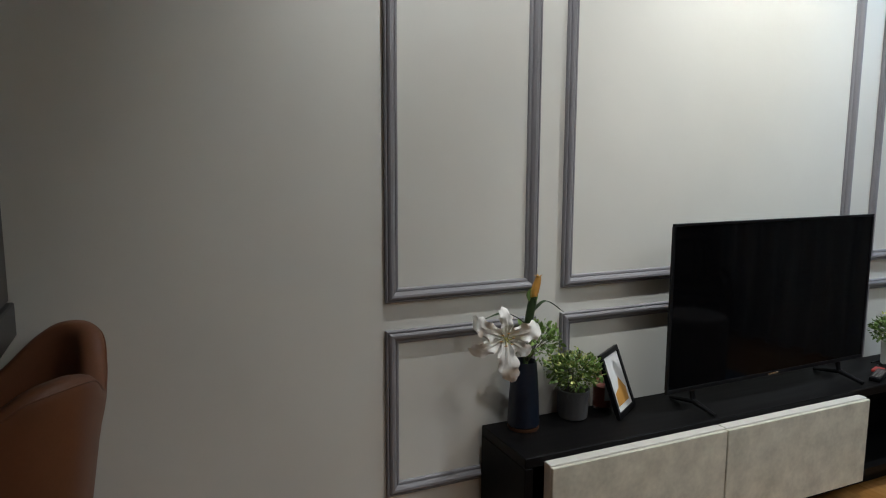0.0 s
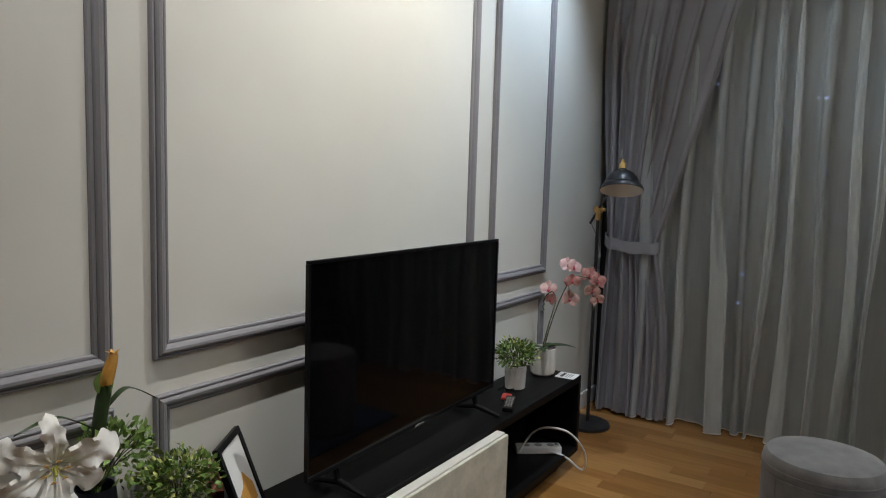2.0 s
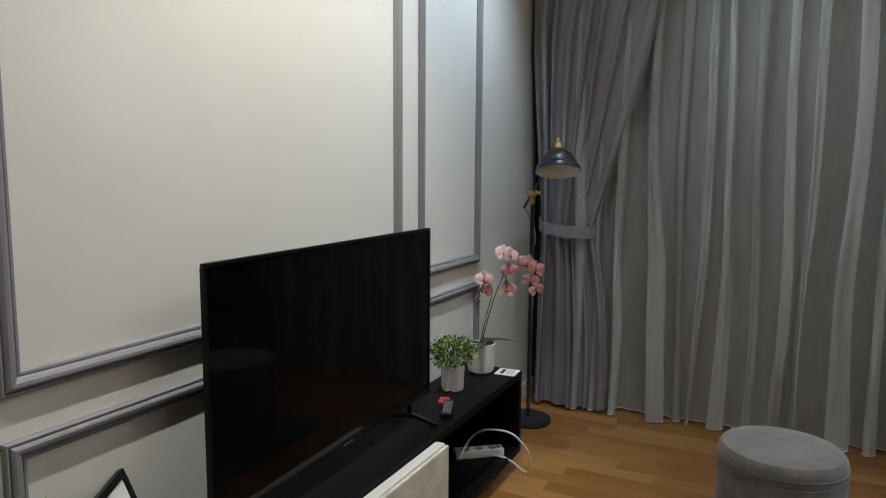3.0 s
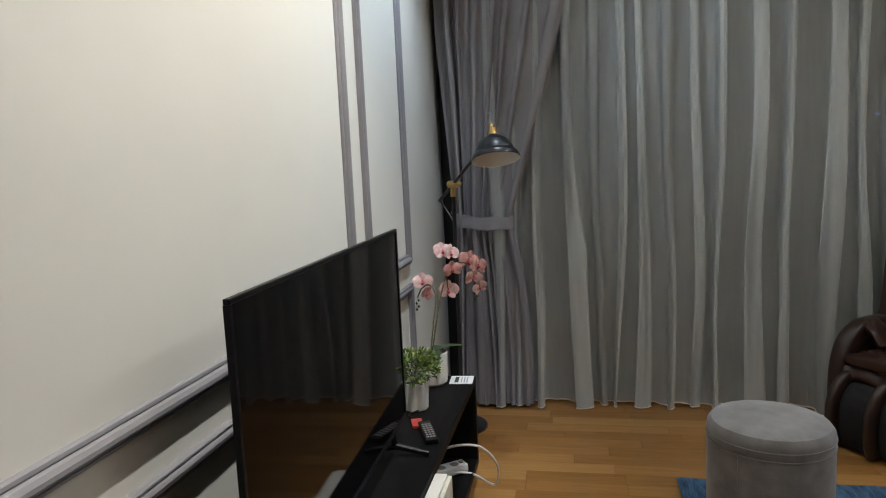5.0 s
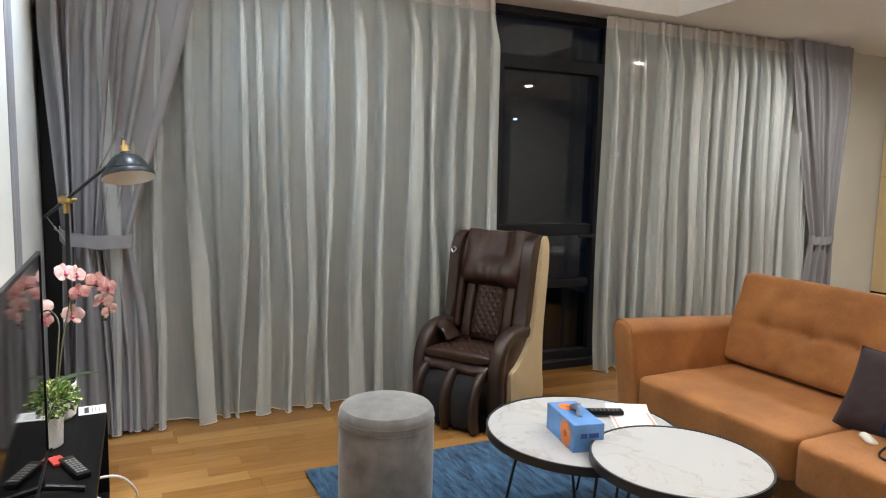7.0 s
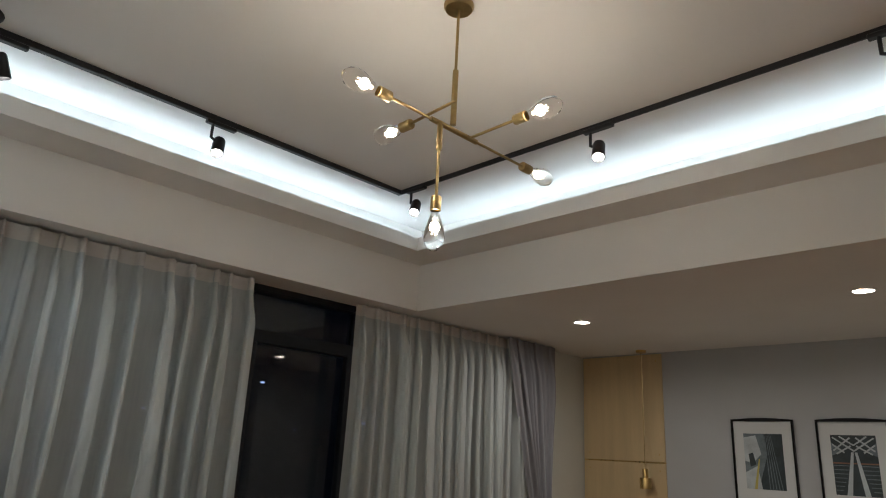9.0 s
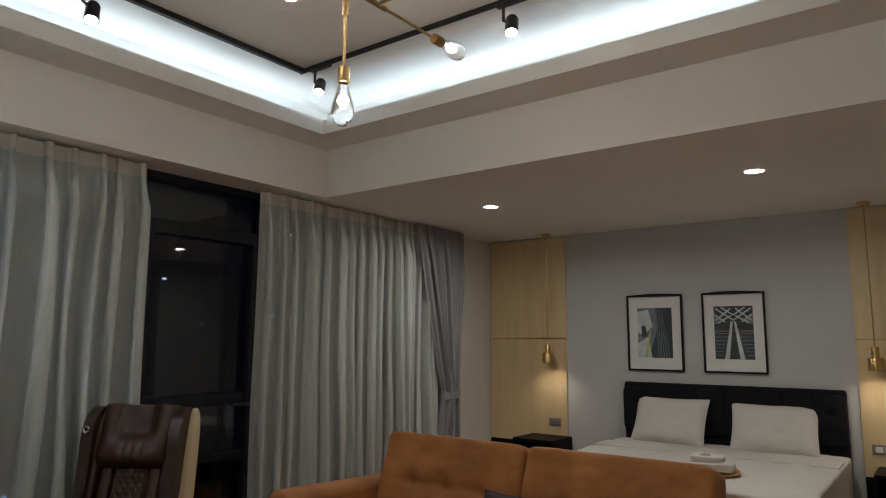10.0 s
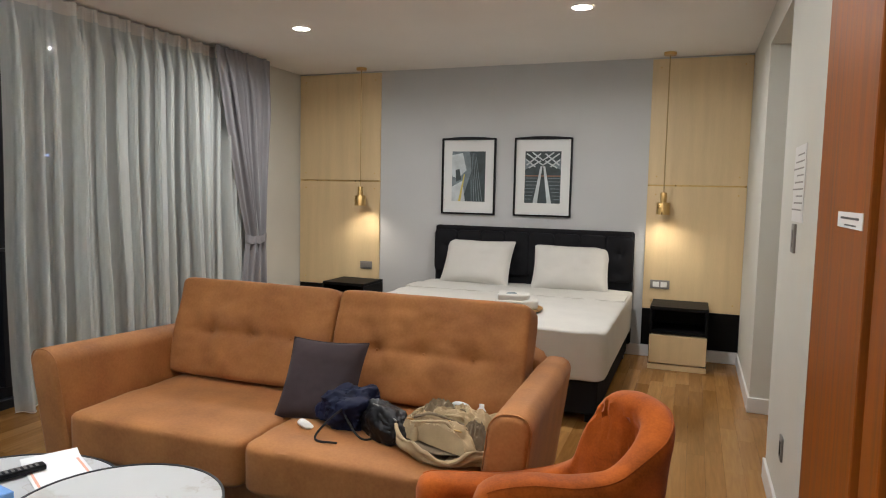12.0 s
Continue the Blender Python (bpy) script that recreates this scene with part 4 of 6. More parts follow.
# ---- television side ----
con = thing("tv_console", pose(0, 0, 0), "long black television console with concrete-look drawer fronts", "tv console")
CX0, CX1, CY0, CZ = 1.358, 3.80, 1.885, 0.462
part("top", box(CX0, CY0, CZ - 0.035, CX1, TVW - 0.02, CZ, 0.003, 1), "black_wood", con, smooth=False)
part("end_panel", box(CX0, CY0, 0.075, CX0 + 0.03, TVW - 0.02, CZ - 0.036, 0.002, 1), "black_wood", con, smooth=False)
part("end_panel", box(CX1 - 0.03, CY0, 0.075, CX1, TVW - 0.02, CZ - 0.036, 0.002, 1), "black_wood", con, smooth=False)
part("divider", box(2.93, CY0, 0.105, 2.955, TVW - 0.02, CZ - 0.036), "black_wood", con, smooth=False)
part("bottom", box(CX0 + 0.031, CY0, 0.075, CX1 - 0.031, TVW - 0.02, 0.104), "black_wood", con, smooth=False)
part("back_panel", box(CX0 + 0.031, TVW - 0.034, 0.105, CX1 - 0.031, TVW - 0.021, CZ - 0.036), "black_wood", con, smooth=False)
part("plinth", box(CX0 + 0.10, CY0 + 0.06, 0, CX1 - 0.10, TVW - 0.05, 0.074), "black_wood", con, smooth=False)
for x0, x1 in ((1.425, 2.155), (2.161, 2.925)):
    dr = part("drawer", box(x0, CY0 - 0.040, 0.10, x1, CY0 - 0.003, 0.445, 0.002, 1), "white_edge", con, "white laminate drawer box edge", smooth=False)
    part("drawer_front", box(x0, CY0 - 0.054, 0.095, x1, CY0 - 0.041, 0.440, 0.002, 1), "concrete", dr, "concrete-look drawer front", smooth=False)

tv = thing("television", pose(2.57, 2.01, 0) @ pose(0, 0, 0, 0, 0, 1.3) @ pose(-2.57, -2.01, 0), "flat black television, switched off, standing on the console", "television")
T0, T1, TZ0, TZ1, TYF = 2.018, 3.140, 0.535, 1.162, 2.006
part("cabinet_back", box(T0 + 0.012, TYF + 0.012, TZ0 + 0.006, T1 - 0.012, TYF + 0.018, TZ1 - 0.006, 0.002, 1), "black_plastic", tv, smooth=False)
part("electronics_hump", box(T0 + 0.2, TYF + 0.018, TZ0 + 0.04, T1 - 0.2, TYF + 0.072, TZ0 + 0.36, 0.012, 2), "black_plastic", tv, smooth=False)
fr = box(T0, TYF, TZ1 - 0.010, T1, TYF + 0.012, TZ1, 0.0015, 1)
box(T0, TYF, TZ0, T1, TYF + 0.012, TZ0 + 0.016, 0.0015, 1, bm=fr)
box(T0, TYF, TZ0 + 0.016, T0 + 0.009, TYF + 0.012, TZ1 - 0.010, bm=fr)
box(T1 - 0.009, TYF, TZ0 + 0.016, T1, TYF + 0.012, TZ1 - 0.010, bm=fr)
part("bezel", fr, "black_plastic", tv, "thin glossy black bezel", smooth=False)
part("screen", box(T0 + 0.009, TYF + 0.003, TZ0 + 0.016, T1 - 0.009, TYF + 0.011, TZ1 - 0.010), "screen", tv, "dark glossy screen", smooth=False)
part("badge", box((T0 + T1) / 2 - 0.028, TYF - 0.002, TZ0 + 0.004, (T0 + T1) / 2 + 0.028, TYF, TZ0 + 0.012), "chrome", tv, smooth=False)
for x in (T0 + 0.14, T1 - 0.14):
    ft = tube([(x, TYF + 0.02, TZ0 + 0.01), (x, TYF + 0.005, CZ + 0.03), (x, TYF - 0.10, CZ + 0.008)], [0.012, 0.011, 0.008], 8)
    tube([(x, TYF + 0.005, CZ + 0.03), (x, TYF + 0.12, CZ + 0.008)], [0.011, 0.008], 8, bm=ft)
    part("foot", ft, "black_plastic", tv)


def leaf_shape(length, width, bend, fold=0.15, n=6, m=None, bm=None, tip=1.0):
    """A pointed blade along +x that droops by bend."""
    def at(u, v):
        w = width * math.sin(math.pi * min(1, u * 0.92 + 0.06)) ** 0.8 * (1 - 0.25 * u * tip)
        s = (v - 0.5) * 2
        p = Vector((length * u, s * w / 2, fold * abs(s) * w - bend * length * u * u))
        return m @ p if m is not None else p
    return grid(at, n, 2, bm)


def shrub(name_m, centre, radius, count, size, seed, flat=0.8, bm=None):
    """Many small leaves round a centre."""
    r = random.Random(seed)
    bm = bm or B()
    for k in range(count):
        d = Vector((r.gauss(0, 1), r.gauss(0, 1), r.gauss(0.25, 0.8)))
        d.normalize()
        p = Vector(centre) + Vector((d.x * radius, d.y * radius, d.z * radius * flat)) * r.uniform(0.45, 1.05)
        q = (d + Vector((r.uniform(-.6, .6), r.uniform(-.6, .6), r.uniform(-.3, .6)))).to_track_quat("X", "Z").to_matrix().to_4x4()
        s = size * r.uniform(0.6, 1.25)
        leaf_shape(s, s * 0.72, r.uniform(0, 0.5), n=3, m=Matrix.Translation(p) @ q @ pose(0, 0, 0, r.uniform(0, 360)), bm=bm)
    return bm


def stems(centre, base, radius, count, seed):
    r = random.Random(seed)
    bm = B()
    for k in range(count):
        a, s = r.uniform(0, 6.28), r.uniform(0.3, 0.85) * radius
        tip = Vector(centre) + Vector((s * math.cos(a), s * math.sin(a), r.uniform(-0.2, 0.6) * radius))
        tube(curve([base, (Vector(base) + tip) / 2 + Vector((0, 0, 0.015)), tip], 3), 0.0012, 4, bm=bm)
    return bm


# lily in a navy vase
vx, vy = 1.482, 2.105
va = thing("flower_vase", pose(vx, vy, CZ), "tall navy ceramic vase with a white lily and green sprigs", "vase")
part("vessel", lathe(((0, 0.012), (0.051, 0.012), (0.056, 0.018), (0.051, 0.12), (0.043, 0.230), (0.040, 0.240), (0.037, 0.235), (0.046, 0.12), (0.046, 0.03)), 36), "navy_vase", va)
part("foot_ring", lathe(((0, 0), (0.053, 0), (0.055, 0.004), (0.055, 0.012), (0.045, 0.0125)), 36), "copper", va, "copper foot ring")
part("flower_stem", tube(curve([(0, 0, 0.10), (-0.01, -0.01, 0.26), (-0.05, -0.05, 0.36), (-0.075, -0.075, 0.37)], 6), 0.004, 6), "leaf_dark", va)
part("flower_stem", tube(curve([(0, 0, 0.10), (0.0, -0.005, 0.30), (0.008, -0.015, 0.40), (0.020, -0.02, 0.475)], 6), [0.005] * 8 + [0.009, 0.012, 0.014, 0.015, 0.015, 0.015, 0.015, 0.015, 0.014, 0.0135, 0.013], 10), "leaf_dark", va, "thick green bud sheath")
part("lily_bud", tube(curve([(0.016, -0.018, 0.455), (0.021, -0.020, 0.480), (0.029, -0.023, 0.510), (0.036, -0.025, 0.535)], 5), [0.011, 0.0125, 0.0135, 0.014, 0.0145, 0.0145, 0.0145, 0.014, 0.0135, 0.013, 0.0125, 0.012, 0.011, 0.010, 0.009, 0.006], 10), "bud", va, "closed yellow lily bud")
for k in range(4):
    part("bud_sepal", leaf_shape(0.052, 0.022, 0.10, 0.5, 6, m=Matrix.Translation((0.014, -0.018, 0.448)) @ pose(0, 0, 0, 0, -78, 90 * k + 20) @ pose(0, 0, 0.013)), "leaf_bright", va)
for k in range(5):
    part("bud_tip", leaf_shape(0.022, 0.010, 0.35, 0.2, 4, m=Matrix.Translation((0.033, -0.024, 0.524)) @ pose(0, 0, 0, 0, -62, 72 * k)), "bud", va)


def moth_orchid(parent, at, facing, size, material, seed):
    """A moth orchid: two broad round petals, three narrow sepals and a small deep pink lip."""
    r = random.Random(seed)
    m0 = Matrix.Translation(at) @ Vector(facing).to_track_quat("Z", "Y").to_matrix().to_4x4() @ pose(0, 0, 0, 0, 0, r.uniform(-25, 25))
    for k, (deg, ln, wd) in enumerate(((10, 1.0, 1.18), (170, 1.0, 1.18), (90, 0.95, 0.70), (218, 0.92, 0.62), (322, 0.92, 0.62))):
        a = radians(deg + r.uniform(-8, 8))
        ln, wd = ln * size * r.uniform(0.92, 1.08), wd * size * r.uniform(0.92, 1.08)
        cup, ph = r.uniform(0.10, 0.32), r.uniform(0, 6)

        def at_uv(u, v, a=a, ln=ln, wd=wd, cup=cup, ph=ph, back=k > 1):
            s = (v - 0.5) * 2
            w = wd * math.sin(math.pi * (0.06 + 0.90 * u)) ** 0.55
            x = ln * (0.04 + 0.96 * u)
            y = s * w / 2
            z = ln * (cup * u * u + 0.10 * math.sin(2.6 * u)) - 0.10 * wd * s * s + 0.04 * wd * math.sin(7 * u + ph + 2 * s) * abs(s) - 0.004 * back
            return m0 @ Vector((x * math.cos(a) - y * math.sin(a), x * math.sin(a) + y * math.cos(a), z))
        part("petal", grid(at_uv, 8, 6), material, parent)
    lip = lathe(((0, 0.0), (size * 0.16, size * 0.06), (size * 0.12, size * 0.20), (0, size * 0.26)), 10, m=m0 @ pose(0, -size * 0.14, 0, 35))
    part("flower_lip", lip, "orchid_heart", parent, "deep pink lip")


def lily(parent, at, facing, length, width, seed):
    """An open trumpet lily: pointed, ruffled petals that curl back and hang."""
    r = random.Random(seed)
    m0 = Matrix.Translation(at) @ Vector(facing).to_track_quat("Z", "Y").to_matrix().to_4x4()
    for k in range(6):
        a = math.pi / 2 + 2 * math.pi * k / 6 + r.uniform(-0.2, 0.2)
        ln, wd = length * r.uniform(0.86, 1.12), width * (1.0 if k % 2 else 0.72) * r.uniform(0.9, 1.1)
        lift, roll, ph, bow = r.uniform(0.22, 0.48), r.uniform(0.35, 0.85), r.uniform(0, 6), r.uniform(-0.25, 0.25)

        def at_uv(u, v, a=a, ln=ln, wd=wd, lift=lift, roll=roll, ph=ph, bow=bow):
            s = (v - 0.5) * 2
            w = wd * 1.75 * (0.05 + u) ** 0.65 * max(0.0, 1.0 - u) ** 0.55
            x = ln * (0.04 + 0.96 * u) * (1 - 0.22 * roll * u ** 3)
            edge = abs(s) ** 1.5
            z = ln * (lift * math.sin(1.7 * u) - roll * u ** 3) + w * (0.22 * edge * (1 - 1.6 * u)) + 0.16 * wd * edge * math.sin(17 * u + ph + 1.7 * s)
            z += 0.05 * wd * math.cos(3 * math.pi * s) * (1 - u)
            y = s * w / 2 + bow * ln * u * u + 0.05 * wd * edge * math.sin(23 * u + ph)
            p = m0 @ Vector((x * math.cos(a) - y * math.sin(a), x * math.sin(a) + y * math.cos(a), z))
            p.z -= 0.10 * ln * u * u
            return p
        part("petal", grid(at_uv, 18, 8), "lily", parent)
    for k in range(6):
        a = k * 1.05 + 0.3
        e = m0 @ Vector((0.020 * math.cos(a), 0.020 * math.sin(a), 0.062)) + Vector((0, 0, 0.008))
        st = part("stamen", tube(curve([m0 @ Vector((0.003 * math.cos(a), 0.003 * math.sin(a), 0.008)), m0 @ Vector((0.010 * math.cos(a), 0.010 * math.sin(a), 0.040)), e], 4), 0.0011, 5), "lily_heart", parent)
        part("anther", tube([e - Vector((0.005, 0, 0.002)), e, e + Vector((0.005, 0, -0.002))], [0.0012, 0.002, 0.0012], 6), "bud", st)
    part("pistil", tube([m0 @ Vector((0, 0, 0.01)), m0 @ Vector((0, 0.004, 0.075))], [0.0018, 0.0025], 6), "lily_heart", parent)


lf = part("lily_flower", lathe(((0, 0), (0.010, 0.004), (0.007, 0.018), (0.0, 0.02)), 10, m=pose(-0.090, -0.085, 0.348)), "lily_heart", va, "open white lily flower")
lily(lf, (-0.132, -0.100, 0.358), (-0.42, -0.90, 0.06), 0.134, 0.074, 4)
for root, mid, tip, w in (((0.012, -0.015, 0.405), (0.072, -0.01, 0.445), (0.155, 0.0, 0.398), 0.022), ((-0.005, -0.012, 0.375), (-0.070, 0.01, 0.412), (-0.150, 0.02, 0.395), 0.024)):
    path = curve([root, mid, tip], 9)
    bmw = B()
    prev = None
    for i, p in enumerate(path):
        wd = w * math.sin(math.pi * (0.12 + 0.86 * i / (len(path) - 1)))
        row = [bmw.verts.new(p + Vector((0, -wd / 2, 0))), bmw.verts.new(p + Vector((0, 0, -0.003))), bmw.verts.new(p + Vector((0, wd / 2, 0)))]
        if prev:
            for k in range(2):
                bmw.faces.new((prev[k], prev[k + 1], row[k + 1], row[k]))
        prev = row
    part("long_leaf", bmw, "leaf_dark", va)
part("sprig_leaves", shrub(None, (0.045, -0.01, 0.305), 0.080, 380, 0.019, 11, 0.9), "leaf_bright", va, "small bright green leaves")
part("sprig_stems", stems((0.045, -0.01, 0.305), (0, 0, 0.22), 0.085, 18, 3), "stem", va)


def pot_plant(m, pot_profile, pot_mat, crown, radius, label, seed, ribs):
    p = thing("potted_plant", m, label, "potted plant")
    pt = part("pot", lathe(pot_profile, 40), pot_mat, p)
    top = pot_profile[-1]
    part("soil", lathe(((0, top[1] + 0.002), (top[0], top[1])), 24), "soil", p)
    if ribs:
        r0, h = pot_profile[1][0], max(z for _, z in pot_profile)
        rb = B()
        r1 = max(r for r, _ in pot_profile)
        for k in range(22):
            for s in (-1, 1):
                pts = []
                for j in range(7):
                    f = 0.08 + 0.8 * j / 6
                    a = 2 * math.pi * (k / 22 + s * f * 0.16)
                    rr = r0 + (r1 - r0) * f + 0.0008
                    pts.append((rr * math.cos(a), rr * math.sin(a), h * f))
                tube(pts, 0.0011, 4, bm=rb)
        part("lattice_relief", rb, pot_mat, pt)
    part("leaves", shrub(None, crown, radius, 760, 0.0165, seed, 0.66), "leaf", p, "dense small green leaves")
    part("pale_leaves", shrub(None, (crown[0], crown[1], crown[2] + 0.008), radius * 1.06, 300 if seed < 30 else 110, 0.013, seed + 1, 0.66), "leaf_pale", p, "pale leaf tips")
    part("twigs", stems(crown, (0, 0, top[1]), radius, 16, seed), "stem", p)
    return p


pot_plant(pose(1.700, 2.120, CZ), ((0, 0), (0.047, 0), (0.052, 0.004), (0.058, 0.105), (0.055, 0.107), (0.050, 0.09)), "grey_pot", (0, 0, 0.170), 0.100, "leafy green plant with pale tips in a dark grey pot", 21, True)
pot_plant(pose(3.408, 2.052, CZ), ((0, 0), (0.042, 0), (0.046, 0.004), (0.050, 0.105), (0.047, 0.107), (0.043, 0.09)), "white_pot", (0, 0, 0.158), 0.095, "leafy green plant in a white lattice-textured pot", 31, True)

ca = thing("candle_jar", pose(1.855, 2.155, CZ), "rose tinted glass candle jar behind the photo frame", "candle")
part("jar", lathe(((0, 0), (0.032, 0), (0.035, 0.004), (0.035, 0.155), (0.0325, 0.155), (0.0325, 0.008), (0, 0.008)), 28), "candle", ca)
part("wax", lathe(((0, 0.0085), (0.0318, 0.0085), (0.0318, 0.085), (0, 0.083)), 24), "wax", ca, "rose coloured wax")
part("label_patch", box(-0.016, -0.0362, 0.035, 0.014, -0.0354, 0.10), "paper", ca, smooth=False)

ph = thing("photo_frame", pose(1.90, 2.065, CZ, -20, 0, 33), "small black photo frame with an ochre abstract print", "photo frame")
pf = box(-0.09, -0.008, 0.002, 0.09, 0.008, 0.020, 0.002, 1)
box(-0.09, -0.008, 0.222, 0.09, 0.008, 0.240, 0.002, 1, bm=pf)
box(-0.09, -0.008, 0.020, -0.073, 0.008, 0.222, bm=pf)
box(0.073, -0.008, 0.020, 0.09, 0.008, 0.222, bm=pf)
part("frame", pf, "black_plastic", ph, smooth=False)
part("mount", box(-0.073, -0.003, 0.020, 0.073, 0.004, 0.222), "mount", ph, smooth=False)
part("picture", prism(((-0.055, 0.04), (0.055, 0.04), (0.055, 0.085), (0.01, 0.135), (-0.01, 0.10), (-0.055, 0.085)), 0.001, m=pose(0, -0.003, 0, 90)), "ochre", ph, "ochre abstract shape", smooth=False)
part("strut", box(-0.02, 0.008, 0.01, 0.02, 0.012, 0.17, m=pose(0, 0, 0, 0)), "black_plastic", ph, smooth=False)

# orchid
oc = thing("orchid", pose(3.69, 2.045, CZ), "pink orchid in a white pot on the console end", "orchid")
part("pot", lathe(((0, 0), (0.045, 0), (0.058, 0.012), (0.063, 0.05), (0.063, 0.135), (0.059, 0.137), (0.058, 0.115)), 40), "white_pot", oc)
part("soil", lathe(((0, 0.118), (0.058, 0.115)), 24), "soil", oc)
for a, ln, droop in ((-62, 0.15, 0.30), (150, 0.10, 0.35), (205, 0.12, 0.30), (-15, 0.11, 0.45)):
    part("strap_leaf", leaf_shape(ln, 0.048, droop, 0.2, 8, m=pose(0, 0, 0.132, 0, -20, a)), "leaf_dark", oc)
sp1 = curve([(0, 0, 0.12), (0.045, -0.012, 0.24), (0.115, -0.03, 0.37), (0.175, -0.055, 0.455), (0.20, -0.10, 0.475), (0.235, -0.145, 0.45), (0.24, -0.155, 0.36)], 6)
sp2 = curve([(-0.005, 0.006, 0.12), (0.05, 0.0, 0.24), (0.12, 0.0, 0.345), (0.165, 0.035, 0.385), (0.185, 0.075, 0.365), (0.185, 0.095, 0.325)], 6)
for sp in (sp1, sp2):
    part("flower_spike", tube(sp, 0.0032, 6), "stem", oc)
for k, (at, way, size, pale) in enumerate((((0.215, -0.020, 0.525), (-0.75, -0.45, 0.50), 0.046, True), ((0.190, -0.062, 0.520), (-0.65, -0.75, 0.2), 0.040, True), ((0.155, -0.070, 0.455), (-0.85, -0.50, -0.10), 0.043, False),
                                           ((0.232, -0.130, 0.480), (-0.90, -0.10, 0.25), 0.047, False), ((0.242, -0.170, 0.455), (-0.60, -0.80, 0.10), 0.044, False), ((0.228, -0.150, 0.405), (-0.90, -0.35, -0.30), 0.044, True),
                                           ((0.243, -0.172, 0.360), (-0.75, -0.60, -0.25), 0.036, True), ((0.205, -0.040, 0.355), (-0.80, -0.55, 0.10), 0.048, True), ((0.190, 0.070, 0.395), (-0.85, -0.15, 0.30), 0.046, True), ((0.175, 0.050, 0.345), (-0.60, -0.70, -0.20), 0.036, False))):
    c = Vector(at)
    fl = part("orchid_flower", lathe(((0, 0), (0.006, 0.003), (0, 0.010)), 8, m=Matrix.Translation(c)), "orchid_heart", oc, "open pink orchid flower")
    moth_orchid(fl, c, way, size, "orchid_pale" if pale else "orchid", 40 + k)
part("flower_stalk", tube(curve([sp1[16], Vector((0.19, -0.04, 0.415)), Vector((0.205, -0.036, 0.36))], 5), 0.002, 5), "stem", oc)
for base in (sp1[-1], sp2[-1]):
    for k in range(4):
        c = base + Vector((0.004 * (k % 2), 0.010 * (k % 2) - 0.004, -0.012 - 0.014 * k))
        part("orchid_bud", lathe(((0, -0.008), (0.006, 0), (0, 0.009)), 8, m=Matrix.Translation(c)), "leaf_dark", oc)

pc = thing("paper_card", pose(3.74, 1.935, CZ, 0, 0, 4), "white printed card lying on the console end", "card")
part("sheet", box(-0.05, -0.048, 0, 0.05, 0.048, 0.002), "paper", pc, smooth=False)
part("print_bar", box(-0.035, 0.012, 0.002, 0.035, 0.028, 0.0024), "ink", pc, smooth=False)
for k in range(3):
    part("print_line", box(-0.035, -0.002 - k * 0.012, 0.002, 0.03, 0.002 - k * 0.012, 0.0024), "grey_plastic", pc, smooth=False)


def remote(m, label):
    r = thing("remote_control", m, label, "remote control")
    part("body", box(-0.022, -0.085, 0, 0.022, 0.085, 0.018, 0.005, 2), "black_plastic", r)
    for i in range(3):
        for j in range(7):
            part("button", box(-0.014 + i * 0.011, -0.065 + j * 0.018, 0.018, -0.006 + i * 0.011, -0.056 + j * 0.018, 0.0195), "grey_plastic", r, smooth=False)
    return r


remote(pose(3.165, 1.955, CZ, 0, 0, -68), "black remote control lying before the television")
kt = thing("key_tag", pose(3.245, 2.01, CZ, 0, 0, 20), "red tag with a short black cord", "key tag")
part("tag", box(-0.035, -0.02, 0.001, 0.035, 0.02, 0.012, 0.004, 2), "red_plastic", kt)
part("cord", tube(curve([(0.035, 0, 0.008), (0.09, 0.02, 0.006), (0.13, -0.02, 0.006), (0.16, 0.03, 0.006), (0.10, 0.05, 0.006)], 6), 0.003, 6), "black_plastic", kt)

ps = thing("power_strip", pose(3.60, 2.01, 0.105, 0, 0, -52), "white power strip with a looped white cable in the console", "power strip")
part("body", box(-0.11, -0.030, 0, 0.11, 0.030, 0.034, 0.006, 2), "white_plastic", ps)
for k in range(3):
    part("outlet", lathe(((0, 0.0345), (0.017, 0.0345), (0.019, 0.034)), 16, m=pose(-0.06 + k * 0.06, 0, 0)), "grey_plastic", ps)
part("switch", box(0.082, -0.010, 0.034, 0.100, 0.010, 0.039, 0.002, 1), "grey_plastic", ps)
loop = curve([(3.50, 2.06, 0.125), (3.56, 2.03, 0.20), (3.545, 1.95, 0.255), (3.575, 1.845, 0.245), (3.625, 1.785, 0.15), (3.655, 1.80, 0.05), (3.64, 1.88, 0.095), (3.62, 1.93, 0.112), (3.57, 2.04, 0.125)], 8)
back_in = ps.matrix_world.inverted()
part("cable", tube([back_in @ p for p in loop], 0.0048, 8), "white_plastic", ps, "white cable loop")

# floor lamp by the drape
flp = thing("floor_lamp", pose(0, 0, 0), "black floor lamp with brass joints and a dark dome shade, unlit", "floor lamp")
lx, ly = 4.37, 2.05
part("base", lathe(((0, 0), (0.125, 0), (0.128, 0.006), (0.125, 0.020), (0.115, 0.026), (0, 0.028)), 40, m=pose(lx, ly, 0)), "black_metal", flp)
part("pole", tube([(lx, ly, 0.02), (lx, ly, 1.25)], 0.010, 10), "black_metal", flp)
part("joint", lathe(((0, -0.030), (0.016, -0.030), (0.019, -0.024), (0.019, 0.024), (0.016, 0.030), (0, 0.030)), 20, m=pose(lx, ly, 1.262, 0, 90, 55)), "brass", flp, "brass pivot joint")
part("joint_collar", lathe(((0, 0), (0.015, 0), (0.015, 0.045), (0, 0.045)), 16, m=pose(lx, ly, 1.20)), "brass", flp, "brass collar")
